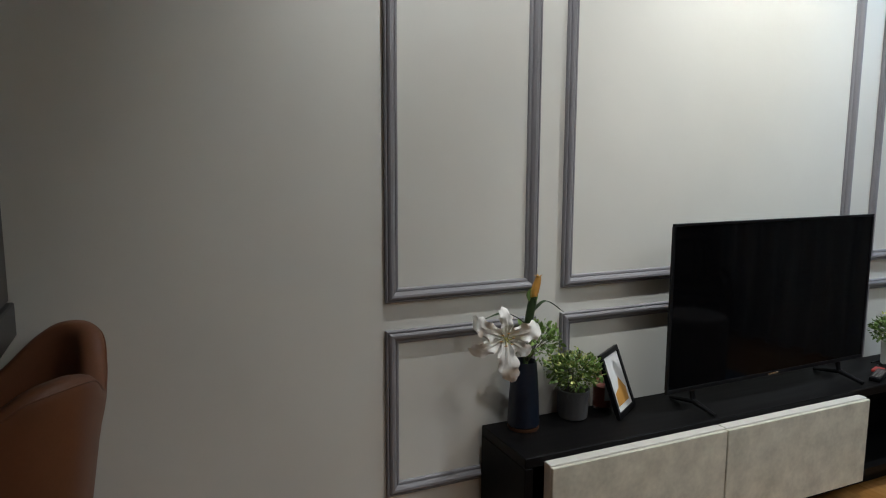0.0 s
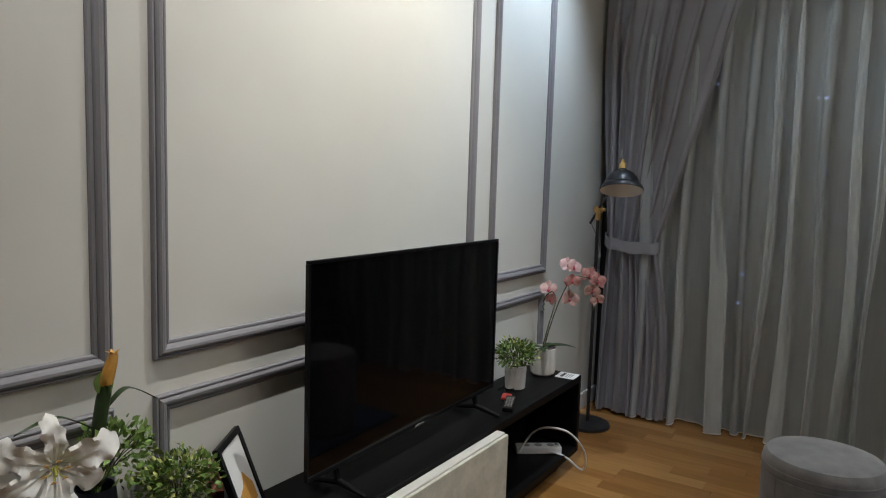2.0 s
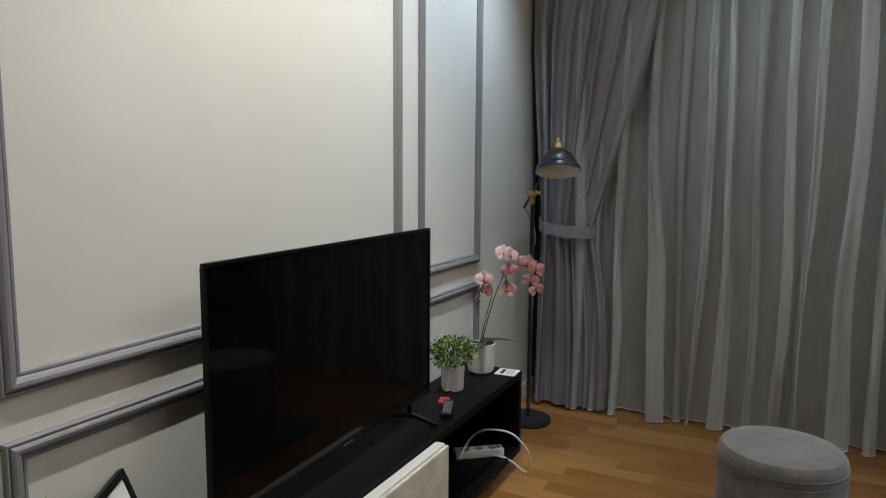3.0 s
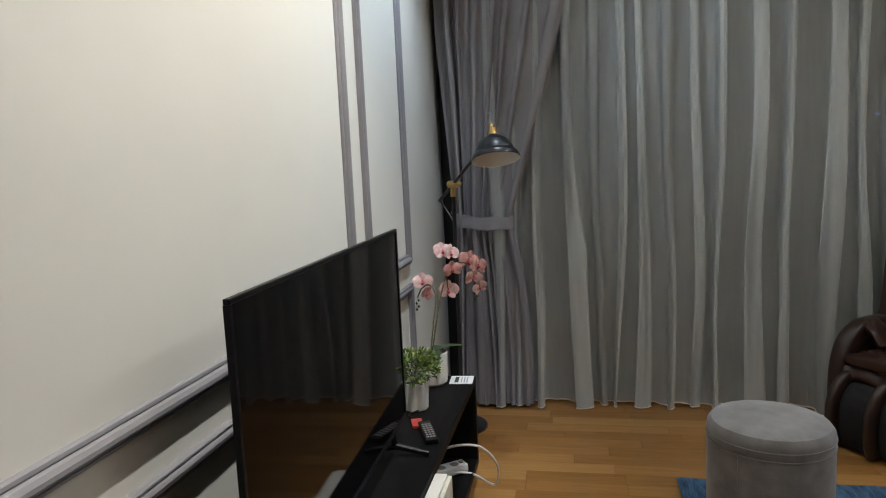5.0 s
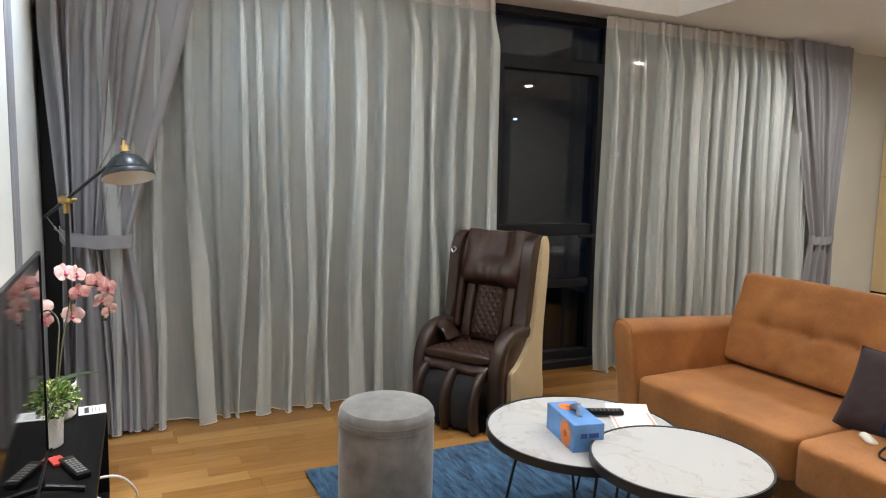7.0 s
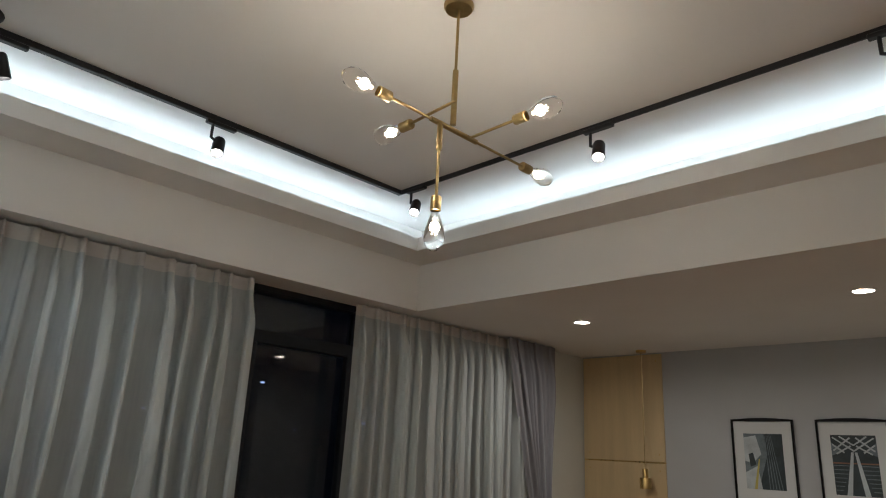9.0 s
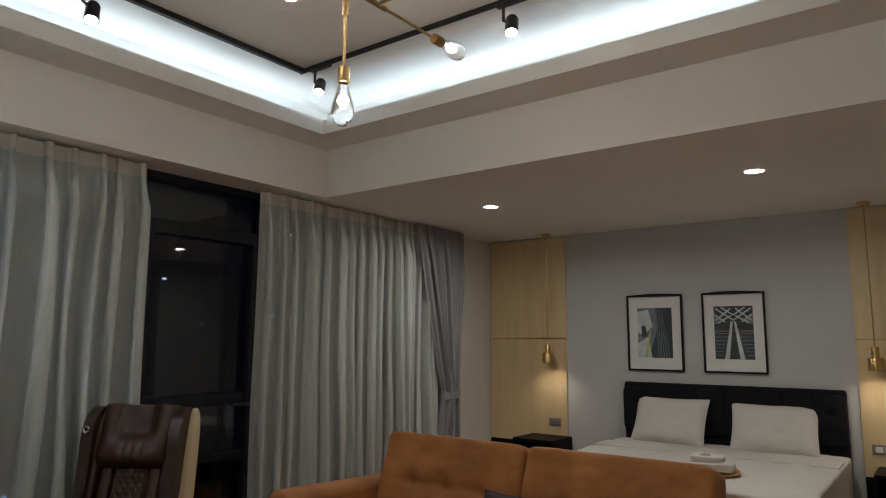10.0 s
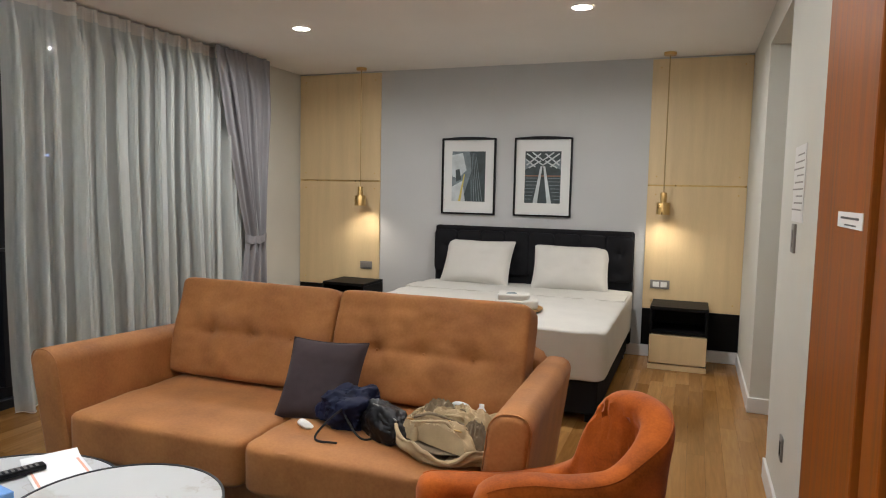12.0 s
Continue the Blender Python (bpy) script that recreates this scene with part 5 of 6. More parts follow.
part("joint_knob", lathe(((0, 0), (0.009, 0), (0.009, 0.03), (0, 0.03)), 12, m=pose(lx - 0.01, ly - 0.015, 1.262, 90)), "brass", flp, "brass wing knob")
top = Vector((3.985, 1.80, 1.475))
d = (top - Vector((lx, ly, 1.262))).normalized()
part("arm", tube([Vector((lx, ly, 1.262)) - d * 0.21, top], 0.0075, 8), "black_metal", flp)
sm = pose(top.x - 0.02, top.y - 0.01, top.z - 0.040, -6, 17, 0)
part("shade", lathe(((0.020, 0.045), (0.025, 0.036), (0.043, 0.030), (0.061, 0.016), (0.076, -0.006), (0.083, -0.022), (0.086, -0.034), (0.096, -0.040), (0.103, -0.050), (0.106, -0.066), (0.1045, -0.067)), 44, m=sm), "dark_lamp", flp, "dark enamel dome shade")
part("shade_lining", lathe(((0.012, 0.026), (0.041, 0.020), (0.058, 0.008), (0.072, -0.010), (0.081, -0.030), (0.094, -0.046), (0.1045, -0.067)), 44, m=sm), "white_inner", flp, "white shade lining")
part("cap", lathe(((0, 0.098), (0.007, 0.096), (0.009, 0.088), (0.009, 0.076), (0.017, 0.073), (0.018, 0.046), (0, 0.045)), 20, m=sm), "brass", flp, "brass lamp cap")
part("cable", tube(curve([top + Vector((-0.02, 0, 0.06)), top + Vector((0.05, 0.02, 0.10)), top + Vector((0.10, 0.05, 0.03)), (top + Vector((lx, ly, 1.262))) / 2 + Vector((0, 0, -0.01))], 6), 0.0025, 6), "grey_plastic", flp)
part("cable", tube(curve([Vector((lx, ly, 1.262)) - d * 0.20, (lx + 0.10, ly + 0.02, 1.06), (lx + 0.06, ly, 0.98), (lx + 0.012, ly, 1.05)], 6), 0.0025, 6), "grey_plastic", flp)

# ---- seating group ----
rg = thing("rug", pose(0, 0, 0), "blue abrash rug with short pile on the oak floor", "rug")
part("woven_field", grid(lambda u, v: (1.75 + 2.12 * u + 0.006 * noise.noise((v * 30, 0, 1)) * (u in (0, 1)), -0.75 + 1.81 * v + 0.006 * noise.noise((u * 30, 0, 2)) * (v in (0, 1)), 0.011 + 0.0012 * noise.noise((u * 50, v * 50, 0))), 90, 80), "rug", rg)
part("backing", box(1.755, -0.745, 0.0, 3.865, 1.055, 0.009), "rug", rg, smooth=False)

st = thing("pouf_stool", pose(3.44, 0.815, 0), "round grey velvet pouf stool with a seamed lid", "stool")
part("body", lathe(((0, 0.006), (0.190, 0.006), (0.197, 0.014), (0.201, 0.05), (0.202, 0.20), (0.202, 0.370), (0.2005, 0.3755)), 64), "stool", st)
part("lid", lathe(((0.2005, 0.3765), (0.2025, 0.382), (0.2025, 0.408), (0.199, 0.428), (0.188, 0.443), (0.15, 0.453), (0.08, 0.458), (0, 0.46)), 64), "stool", st, "padded lid")
for z in (0.376, 0.404):
    part("piping", tube([(0.2028 * math.cos(a * math.pi / 32), 0.2028 * math.sin(a * math.pi / 32), z) for a in range(65)], 0.0022, 6), "stool", st, "lid seam piping")
for k in range(2):
    part("side_seam", tube([(0.2022 * math.cos(2.4 + 3.1 * k), 0.2022 * math.sin(2.4 + 3.1 * k), 0.02 + 0.035 * j) for j in range(11)], 0.0014, 5), "stool", st)


def side_table(m, radius, height, label, seed):
    t = thing("coffee_table", m, label, "coffee table", "coffee tables")
    part("tabletop", lathe(((0, height - 0.012), (radius - 0.008, height - 0.012), (radius - 0.008, height), (0, height)), 72), "marble", t, "white marble-look top")
    part("rim", lathe(((radius - 0.0075, height - 0.030), (radius, height - 0.030), (radius, height + 0.003), (radius - 0.0075, height + 0.003), (radius - 0.0075, height - 0.030)), 72), "black_metal", t, "black steel rim")
    part("underside", lathe(((0, height - 0.030), (radius - 0.009, height - 0.030), (radius - 0.009, height - 0.013), (0, height - 0.013)), 48), "black_plastic", t)
    for k in range(4):
        a = math.pi / 4 + k * math.pi / 2 + seed
        c, s = math.cos(a), math.sin(a)
        r0, r1 = radius * 0.62, radius * 0.80
        foot = Vector((r1 * c, r1 * s, 0.018))
        pl = [Vector((r0 * c - s * 0.05, r0 * s + c * 0.05, height - 0.03)), foot + Vector((-s * 0.008, c * 0.008, 0.0)), foot + Vector((0, 0, -0.006)), foot + Vector((s * 0.008, -c * 0.008, 0.0)), Vector((r0 * c + s * 0.05, r0 * s - c * 0.05, height - 0.03))]
        part("hairpin_leg", tube(pl, 0.0055, 8), "black_metal", t)
    return t


side_table(pose(2.965, 0.155, 0), 0.385, 0.42, "round marble-look coffee table with a black rim and hairpin legs", 0.2)
side_table(pose(2.52, 0.08, 0), 0.302, 0.462, "higher round marble-look coffee table nested over the other", 0.5)

tb = thing("tissue_box", pose(2.885, 0.255, 0.42, 0, 0, -11), "blue cardboard tissue box printed with orange gerberas", "tissue box")
tb.scale = (1.10, 1.10, 1.16)
part("carton", box(-0.115, -0.055, 0, 0.115, 0.055, 0.09, 0.002, 1), "box_blue", tb, smooth=False)


def gerbera(parent, m, r):
    bm = B()
    for k in range(18):
        a = k * 2 * math.pi / 18
        for rr, h in ((r, 0.0006), (r * 0.72, 0.0010)):
            a2 = a + (0.17 if rr < r else 0)
            prism([(rr * 0.22 * math.cos(a2), rr * 0.22 * math.sin(a2)), (rr * 0.75 * math.cos(a2 - 0.16), rr * 0.75 * math.sin(a2 - 0.16)), (rr * math.cos(a2), rr * math.sin(a2)), (rr * 0.75 * math.cos(a2 + 0.16), rr * 0.75 * math.sin(a2 + 0.16))], h, bm=bm)
    bmesh.ops.transform(bm, matrix=m, verts=bm.verts[:])
    part("printed_flower", bm, "box_orange", parent, "printed orange gerbera", smooth=False)
    part("flower_centre", lathe(((0, 0.0014), (r * 0.25, 0.0014), (r * 0.25, 0.0)), 20, m=m), "box_red", parent, smooth=False)


gerbera(tb, pose(0.1155, 0.0, 0.044, 0, 90), 0.043)
gerbera(tb, pose(-0.050, 0.0555, 0.042, -90), 0.048)
gerbera(tb, pose(0.055, -0.0, 0.0905), 0.040)
gerbera(tb, pose(0.05, -0.0555, 0.044, 90), 0.036)
for k, (x0, x1) in enumerate(((-0.035, 0.0), (0.006, 0.03))):
    part("print_word", box(-0.1158, x0, 0.045, -0.1152, x1, 0.060), "box_dark", tb, smooth=False)
part("tissue", grid(lambda u, v: ((u - 0.5) * 0.09 * (1 - 0.4 * v) - 0.03 * v, 0.012 * math.sin(u * 7 + v) + 0.01 * (v - 0.5), 0.09 + 0.045 * v * (1 - 0.5 * abs(u - 0.35))), 10, 6), "tissue", tb, "pulled white tissue")
remote(pose(3.05, -0.01, 0.428, 0, 0, -22), "black remote control on the coffee table")
mg = thing("leaflet", pose(2.945, -0.085, 0.423, 0, 0, -28), "white leaflet with a peach border lying across the tables", "leaflet")

# ---- sofa ----
so = thing("sofa", pose(2.565, -1.08, 0), "two-seat tan nubuck sofa with buttoned back cushions", "sofa")
W = 2.16
part("plinth_frame", box(-W / 2 + 0.10, -0.46, 0.09, W / 2 - 0.10, 0.46, 0.24, 0.02, 3), "tan", so)
part("back_frame", cushion(W - 0.18, 0.20, 0.56, 0.08, n=12, m=pose(0, -0.42, 0.44, -8)), "tan", so)
for sx, name in ((-1, "seat_cushion"), (1, "seat_cushion")):
    part(name, cushion((W - 0.36) / 2 - 0.004, 0.84, 0.21, 0.10, (), 0.006, 18, 0.2, seed=3 * sx, sharp=14, m=pose(sx * (W - 0.36) / 4, 0.13, 0.325)), "tan", so)
    cw = (W - 0.36) / 2 + 0.04
    dents = [(cw * f, 0.02, 0.030, 0.050) for f in (-0.25, 0.0, 0.25)]
    bc = part("back_cushion", cushion(cw, 0.50, 0.24, 0.24, dents, 0.012, 40, 0.22, seed=7 + sx, sharp=16, m=pose(sx * (cw / 2 + 0.002), -0.25, 0.655, -72)), "tan", so)
    for f in (-0.25, 0.0, 0.25):
        part("button", lathe(((0, 0.003), (0.005, 0.0025), (0.007, 0)), 12, m=pose(sx * (cw / 2) + cw * f, -0.25, 0.655, -72) @ pose(0, 0.02, 0.080)), "tan", bc)
for sx in (-1, 1):
    def arm_ring(v, inset, sx=sx):
        ring = []
        h, w = 0.575 - 2 * inset, 0.150 - 2 * inset
        for px, pz in rounded(w, h, min(0.06, w / 2 - 0.004), 6):
            z = 0.375 + pz
            lean = 0.13 * max(0, z - 0.12)
            bulge = 0.008 * math.sin(math.pi * min(1, max(0, (z - 0.1) / 0.5)))
            ring.append(Vector((sx * (W / 2 - 0.135 + lean + px + math.copysign(bulge, px) + (0.055 * v if sx < 0 else -0.01 * v)), -0.50 + 1.04 * v + 0.05 * (z - 0.1) * (v > 0.5), z - 0.02 * (1 - v) * (z > 0.4) + 0.028 * v * max(0, z - 0.3) / 0.36)))
        return ring
    vs = (0.0, 0.01, 0.03, 0.2, 0.4, 0.6, 0.8, 0.965, 0.985, 0.996, 1.0)
    ins = (0.03, 0.012, 0.0, 0.0, 0.0, 0.0, 0.0, 0.0, 0.004, 0.012, 0.024)
    a = part("arm", loft([arm_ring(v, i) for v, i in zip(vs, ins)]), "tan", so)
    front = [p + Vector((0, 0.002, 0)) for p in arm_ring(0.985, 0.002)]
    part("piping", tube([*front, front[0]], 0.0025, 6), "tan", a)
for x in (-1.0, 1.0):
    for y in (-0.40, 0.42):
        part("leg", lathe(((0, 0), (0.020, 0), (0.028, 0.09), (0, 0.09)), 16, m=pose(x, y, 0)), "black_wood", so)

cu = thing("scatter_cushion", pose(2.455, -0.965, 0.574, -60, 0, 4), "dark violet-grey linen scatter cushion leaning on the sofa", "cushion")


def pad(half, thick, bm):
    """A square scatter cushion: full in the middle, flat at the edge, drawn in between pointed corners."""
    for side in (1, -1):
        def at(u, v, side=side):
            x, y = 2 * u - 1, 2 * v - 1
            h = max(0.0, (1 - x ** 4) * (1 - y ** 4)) ** 0.62
            z = side * (thick * h + 0.006 * h * noise.noise((x * 2.5, y * 2.5, side * 3.0)) + 0.003 * noise.noise((x * 7, y * 7, 2)) * h)
            return (half * x * (1 - 0.075 * (1 - y * y)), half * y * (1 - 0.075 * (1 - x * x)), z)
        grid(at, 30, 30, bm)
    bmesh.ops.remove_doubles(bm, verts=list(bm.verts), dist=0.0004)
    bmesh.ops.recalc_face_normals(bm, faces=list(bm.faces))
    return bm


cu.scale = (0.93, 0.93, 0.93)
part("cover", pad(0.195, 0.062, B()), "cushion", cu)
rim = [(0.195 * x * (1 - 0.075 * (1 - y * y)), 0.195 * y * (1 - 0.075 * (1 - x * x)), 0) for x, y in
       [(q, -1) for q in [k / 8 - 1 for k in range(16)]] + [(1, q) for q in [k / 8 - 1 for k in range(16)]] + [(-q, 1) for q in [k / 8 - 1 for k in range(16)]] + [(-1, -q) for q in [k / 8 - 1 for k in range(17)]]]
part("edge_seam", tube(rim, 0.0032, 6), "cushion", cu)

# ---- things lying on the sofa ----


def bundle(name, m, size, material, label, category, seed, rough=0.35, n=5):
    """A slumped soft bag or garment."""
    ob = thing(name, m, label, category)
    bm = B()
    bmesh.ops.create_icosphere(bm, subdivisions=n, radius=1)
    for v in bm.verts:
        c = v.co.copy()
        k = 1 + rough * noise.noise(c * 1.6 + Vector((seed, 0, 0))) + rough * 0.55 * abs(noise.noise(c * 4.2 + Vector((0, seed, 0)))) + 0.10 * rough * noise.noise(c * 11)
        z = c.z * k
        v.co = (c.x * k * size[0], c.y * k * size[1], max(z, -0.55) * size[2] + 0.55 * size[2])
    part("body", bm, material, ob)
    return ob


nv = bundle("navy_bag", pose(2.265, -0.90, 0.428, 0, 0, 20), (0.135, 0.10, 0.105), "navy_cloth", "crumpled navy nylon bag with straps on the sofa", "bag", 2.0, 0.34)
part("strap", tube(curve([(-0.02, 0.06, 0.13), (0.08, 0.14, 0.06), (0.12, 0.20, 0.008), (0.03, 0.24, 0.008)], 7), 0.0045, 6), "black_cloth", nv)
part("strap", tube(curve([(0.06, 0.03, 0.12), (0.0, 0.13, 0.05), (-0.06, 0.19, 0.008), (-0.13, 0.16, 0.008)], 7), 0.0045, 6), "black_cloth", nv)
wt = thing("white_cloth_tag", pose(2.42, -0.78, 0.428), "small white crumpled cloth beside the navy bag", "cloth")
part("cloth", cushion(0.065, 0.05, 0.035, 0.8, (), 0.022, 14, 0.6, sharp=3, m=pose(0, 0, 0.014)), "tissue", wt)
bk = bundle("black_pouch", pose(2.09, -0.83, 0.428, 0, 0, -35), (0.15, 0.075, 0.085), "black_leather", "soft black leather pouch lying on the sofa", "bag", 5.0, 0.22)
part("zip", tube(curve([(-0.13, 0.02, 0.10), (0.0, 0.03, 0.125), (0.12, 0.02, 0.10)], 6), 0.004, 6), "grey_plastic", bk)

kb = thing("khaki_bag", pose(1.80, -0.79, 0.428, 0, 0, -14), "open khaki canvas bag full of folded things on the sofa", "bag")


def bag_wall(u, v):
    """Slumped oval side, higher at the back, rolled outwards at the top."""
    a = 2 * math.pi * u
    fl = 0.92 + 0.14 * v + 0.11 * noise.noise((math.cos(a) * 1.8, math.sin(a) * 1.8, v * 2)) + 0.05 * noise.noise((math.cos(a) * 5, math.sin(a) * 5, v * 3)) + 0.05 * math.sin(math.pi * v)
    h = 0.082 - 0.026 * math.sin(a) + 0.016 * math.sin(a * 2 + 0.6) + 0.034 * noise.noise((math.cos(a) * 2.6, math.sin(a) * 2.6, 5))
    return (0.200 * fl * math.cos(a), 0.165 * fl * math.sin(a), h * v + 0.008 * noise.noise((math.cos(a) * 5, math.sin(a) * 5, v * 5)) * v)


part("side", thicken(grid(bag_wall, 64, 10), 0.008), "khaki", kb)
part("rolled_rim", tube([Vector(bag_wall(k / 64, 1.0)) for k in range(65)], [0.007 + 0.002 * math.sin(k * 0.9) + 0.002 * math.sin(k * 0.37) for k in range(65)], 8), "khaki", kb, "rolled canvas rim")
part("base", lathe(((0, 0.002), (0.15, 0.002), (0.16, 0.012), (0, 0.012)), 28), "khaki_shaded", kb)
part("lining", grid(lambda u, v: (0.178 * v * math.cos(6.2832 * u), 0.145 * v * math.sin(6.2832 * u), 0.040 + 0.012 * noise.noise((v * 3 * math.cos(6.2832 * u), v * 3 * math.sin(6.2832 * u), 0))), 40, 8), "khaki_shaded", kb)
def crumpled(cx0, cy0, w, d, turn, lift, seed):
    """A loose lump of canvas: creased ridges, tucked in at its edges."""
    c0, s0 = math.cos(turn), math.sin(turn)

    def at(u, v):
        x, y = (2 * u - 1), (2 * v - 1)
        rim = max(0.0, 1 - abs(x) ** 3) ** 0.6 * max(0.0, 1 - abs(y) ** 3) ** 0.6
        crease = abs(noise.noise((x * 1.6 + seed, y * 2.6, seed * 1.7))) * 0.060 + abs(noise.noise((x * 4 + seed, y * 6, 3))) * 0.030
        px, py = w * x * (1 + 0.12 * noise.noise((y * 2, seed, 0))), d * y * (1 + 0.15 * noise.noise((x * 2, seed, 5)))
        return (cx0 + c0 * px - s0 * py, cy0 + s0 * px + c0 * py, 0.046 + (lift - 0.022) * rim - crease * rim)
    return grid(at, 34, 20)


for k, (x, y, w, d, turn, lift, cloth) in enumerate(((-0.02, 0.055, 0.15, 0.050, -0.15, 0.125, "khaki"), (0.02, -0.005, 0.155, 0.045, 0.20, 0.140, "khaki"), (-0.05, -0.060, 0.12, 0.045, -0.10, 0.150, "khaki"),
                                                     (0.085, -0.055, 0.075, 0.050, 0.6, 0.150, "khaki_shaded"), (-0.115, 0.01, 0.055, 0.075, 0.3, 0.120, "khaki_shaded"), (0.115, 0.03, 0.05, 0.065, -0.3, 0.120, "khaki"))):
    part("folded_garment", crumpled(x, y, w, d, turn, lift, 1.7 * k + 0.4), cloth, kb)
for k in range(5):
    a = random.Random(50 + k)
    p = curve([(a.uniform(-0.14, -0.06), -0.09 + 0.045 * k, 0.128), (a.uniform(-0.05, 0.05), -0.08 + 0.045 * k + a.uniform(-0.02, 0.02), 0.146), (a.uniform(0.05, 0.15), -0.09 + 0.05 * k, 0.120)], 6)
    part("strap", tube(p, 0.0055, 6), "khaki_shaded" if k % 2 else "khaki", kb)
part("small_bottle", lathe(((0, 0), (0.018, 0), (0.018, 0.05), (0.010, 0.06), (0.010, 0.075), (0, 0.076)), 18, m=pose(-0.06, -0.125, 0.080, 20, 10)), "white_plastic", kb, "white capped small bottle")
part("blue_pouch", cushion(0.065, 0.04, 0.045, 0.5, (), 0.012, 10, 0.4, m=pose(0.03, -0.120, 0.128, 10, 15)), "photo_light", kb, "pale blue pouch")
for k in range(4):
    part("buckle", box(-0.014, -0.008, 0, 0.014, 0.008, 0.006, 0.002, 1, m=pose(-0.1 + 0.07 * k, 0.10 - 0.05 * (k % 3), 0.122 + 0.008 * (k % 3), 30)), "brass", kb)

# ---- tub chairs ----


def tub_chair(m, material, label, line, seat, flare, tufts=(), thick=0.036):
    """A padded shell that follows a plan line of (x, y, top height) round the sitter, rolled over at its top."""
    c = thing("tub_chair", m, label, "armchair", "tub chairs")
    path = curve(line, 9)
    n = len(path)
    low = 0.20
    mid = sum((Vector((p.x, p.y, 0)) for p in path), Vector()) / n

    def ring(i):
        p = path[i]
        d = path[min(i + 1, n - 1)] - path[max(i - 1, 0)]
        nrm = Vector((d.y, -d.x, 0)).normalized()
        if nrm.dot(Vector((p.x, p.y, 0)) - mid) < 0:
            nrm = -nrm
        end = min(i, n - 1 - i) / 5
        e = math.sqrt(max(0.0, 1 - max(0.0, 1 - end) ** 2))
        half = thick * (0.30 + 0.70 * e)
        top = p.z - 0.045 * (1 - e)
        out = []
        for k in range(36):
            a = 2 * math.pi * k / 36
            ca, sa = math.cos(a), math.sin(a)
            across = half * math.copysign(abs(ca) ** 0.6, ca)
            z = (low + top) / 2 + (top - low) / 2 * math.copysign(abs(sa) ** 0.30, sa)
            roll = 0.020 * math.exp(-((top - z) / 0.07) ** 2)
            off = across * (1 + roll / thick * 0.8) + flare * (z - seat) * (1 if z > seat else 0.55)
            q = Vector((p.x, p.y, 0)) + nrm * off
            if ca < 0:
                for tx, ty, tz, depth, rad in tufts:
                    g = Vector((q.x - tx, q.y - ty, z - tz))
                    k2 = g.length / rad
                    fold = 1 + 0.45 * math.cos(7 * math.atan2(g.z, g.x - g.y) + 1.0) * math.exp(-(k2 - 0.9) ** 2)
                    q += nrm * depth * math.exp(-k2 * k2) * fold
                q += nrm * 0.004 * noise.noise((q.x * 9, q.y * 9, z * 9))
            out.append(Vector((q.x, q.y, z)))
        return out
    rings = [ring(i) for i in range(n)]
    sh = part("shell", loft(rings), material, c)
    part("seam", tube([r[6] + Vector((0, 0, 0.001)) for r in rings[2:-2]], 0.0026, 5), material, sh)
    part("front_seam", tube([rings[2][k] for k in (34, 35, 0, 1, 2, 3, 4, 5, 6)], 0.0024, 5), material, sh)
    x0, x1 = min(p.x for p in path), max(p.x for p in path)
    y0, y1 = min(p.y for p in path), max(p.y for p in path)
    part("seat_cushion", cushion(x1 - x0 - 0.05, y1 - y0 - 0.05, 0.15, 0.2, (), 0.004, 14, 0.25, m=pose((x0 + x1) / 2, (y0 + y1) / 2, seat - 0.09)), material, c)
    for lx0 in (x0 + 0.08, x1 - 0.08):
        for ly0 in (y0 + 0.08, y1 - 0.08):
            part("leg", tube([(lx0, ly0, 0.28), (lx0 + 0.05 * math.copysign(1, lx0 - mid.x), ly0 + 0.05 * math.copysign(1, ly0 - mid.y), 0.0)], [0.016, 0.010], 10), "black_metal", c)
    return c


tub_chair(pose(1.392, -0.272, 0), "orange", "burnt orange velvet tub chair with a curved buttoned back",
          ((0.080, 0.220, 0.675), (-0.040, 0.165, 0.690), (-0.160, 0.105, 0.680), (-0.245, 0.055, 0.700), (-0.310, 0.000, 0.775), (-0.310, -0.075, 0.830), (-0.245, -0.125, 0.840), (-0.175, -0.150, 0.790), (-0.100, -0.190, 0.600), (0.090, -0.210, 0.510), (0.250, -0.160, 0.500), (0.360, -0.090, 0.515)),
          0.43, 0.08, ((-0.245, -0.062, 0.735, 0.058, 0.046), (-0.180, -0.105, 0.770, 0.030, 0.050), (-0.240, 0.010, 0.660, 0.022, 0.050)), thick=0.046)
tub_chair(pose(-0.075, 1.895, 0), "brown_tub", "brown leather tub chair near the cream wall",
          ((-0.32, -0.22, 0.66), (-0.16, -0.225, 0.72), (0.02, -0.215, 0.835), (0.12, -0.205, 0.925), (0.175, -0.18, 0.955), (0.195, -0.10, 0.90), (0.20, 0.0, 0.86), (0.195, 0.10, 0.90), (0.175, 0.17, 0.965), (0.12, 0.195, 0.94), (0.02, 0.205, 0.84), (-0.16, 0.215, 0.72), (-0.32, 0.21, 0.66)),
          0.46, 0.15, (), thick=0.026)

kc = thing("wall_cabinet", pose(0, 0, 0), "dark grey lacquered wall cabinet with a deeper bottom shelf", "cabinet")
part("bottom_shelf", box(-0.75, 1.78, 0.924, -0.004, TVW, 1.015, 0.004, 1), "cabinet", kc, smooth=False)
part("shelf_edge", box(-0.75, 1.776, 0.986, -0.007, 1.7795, 0.994), "black_plastic", kc, smooth=False)
part("upper_unit", box(-0.75, 1.86, 1.016, -0.016, TVW, 2.10, 0.004, 1), "cabinet", kc, smooth=False)

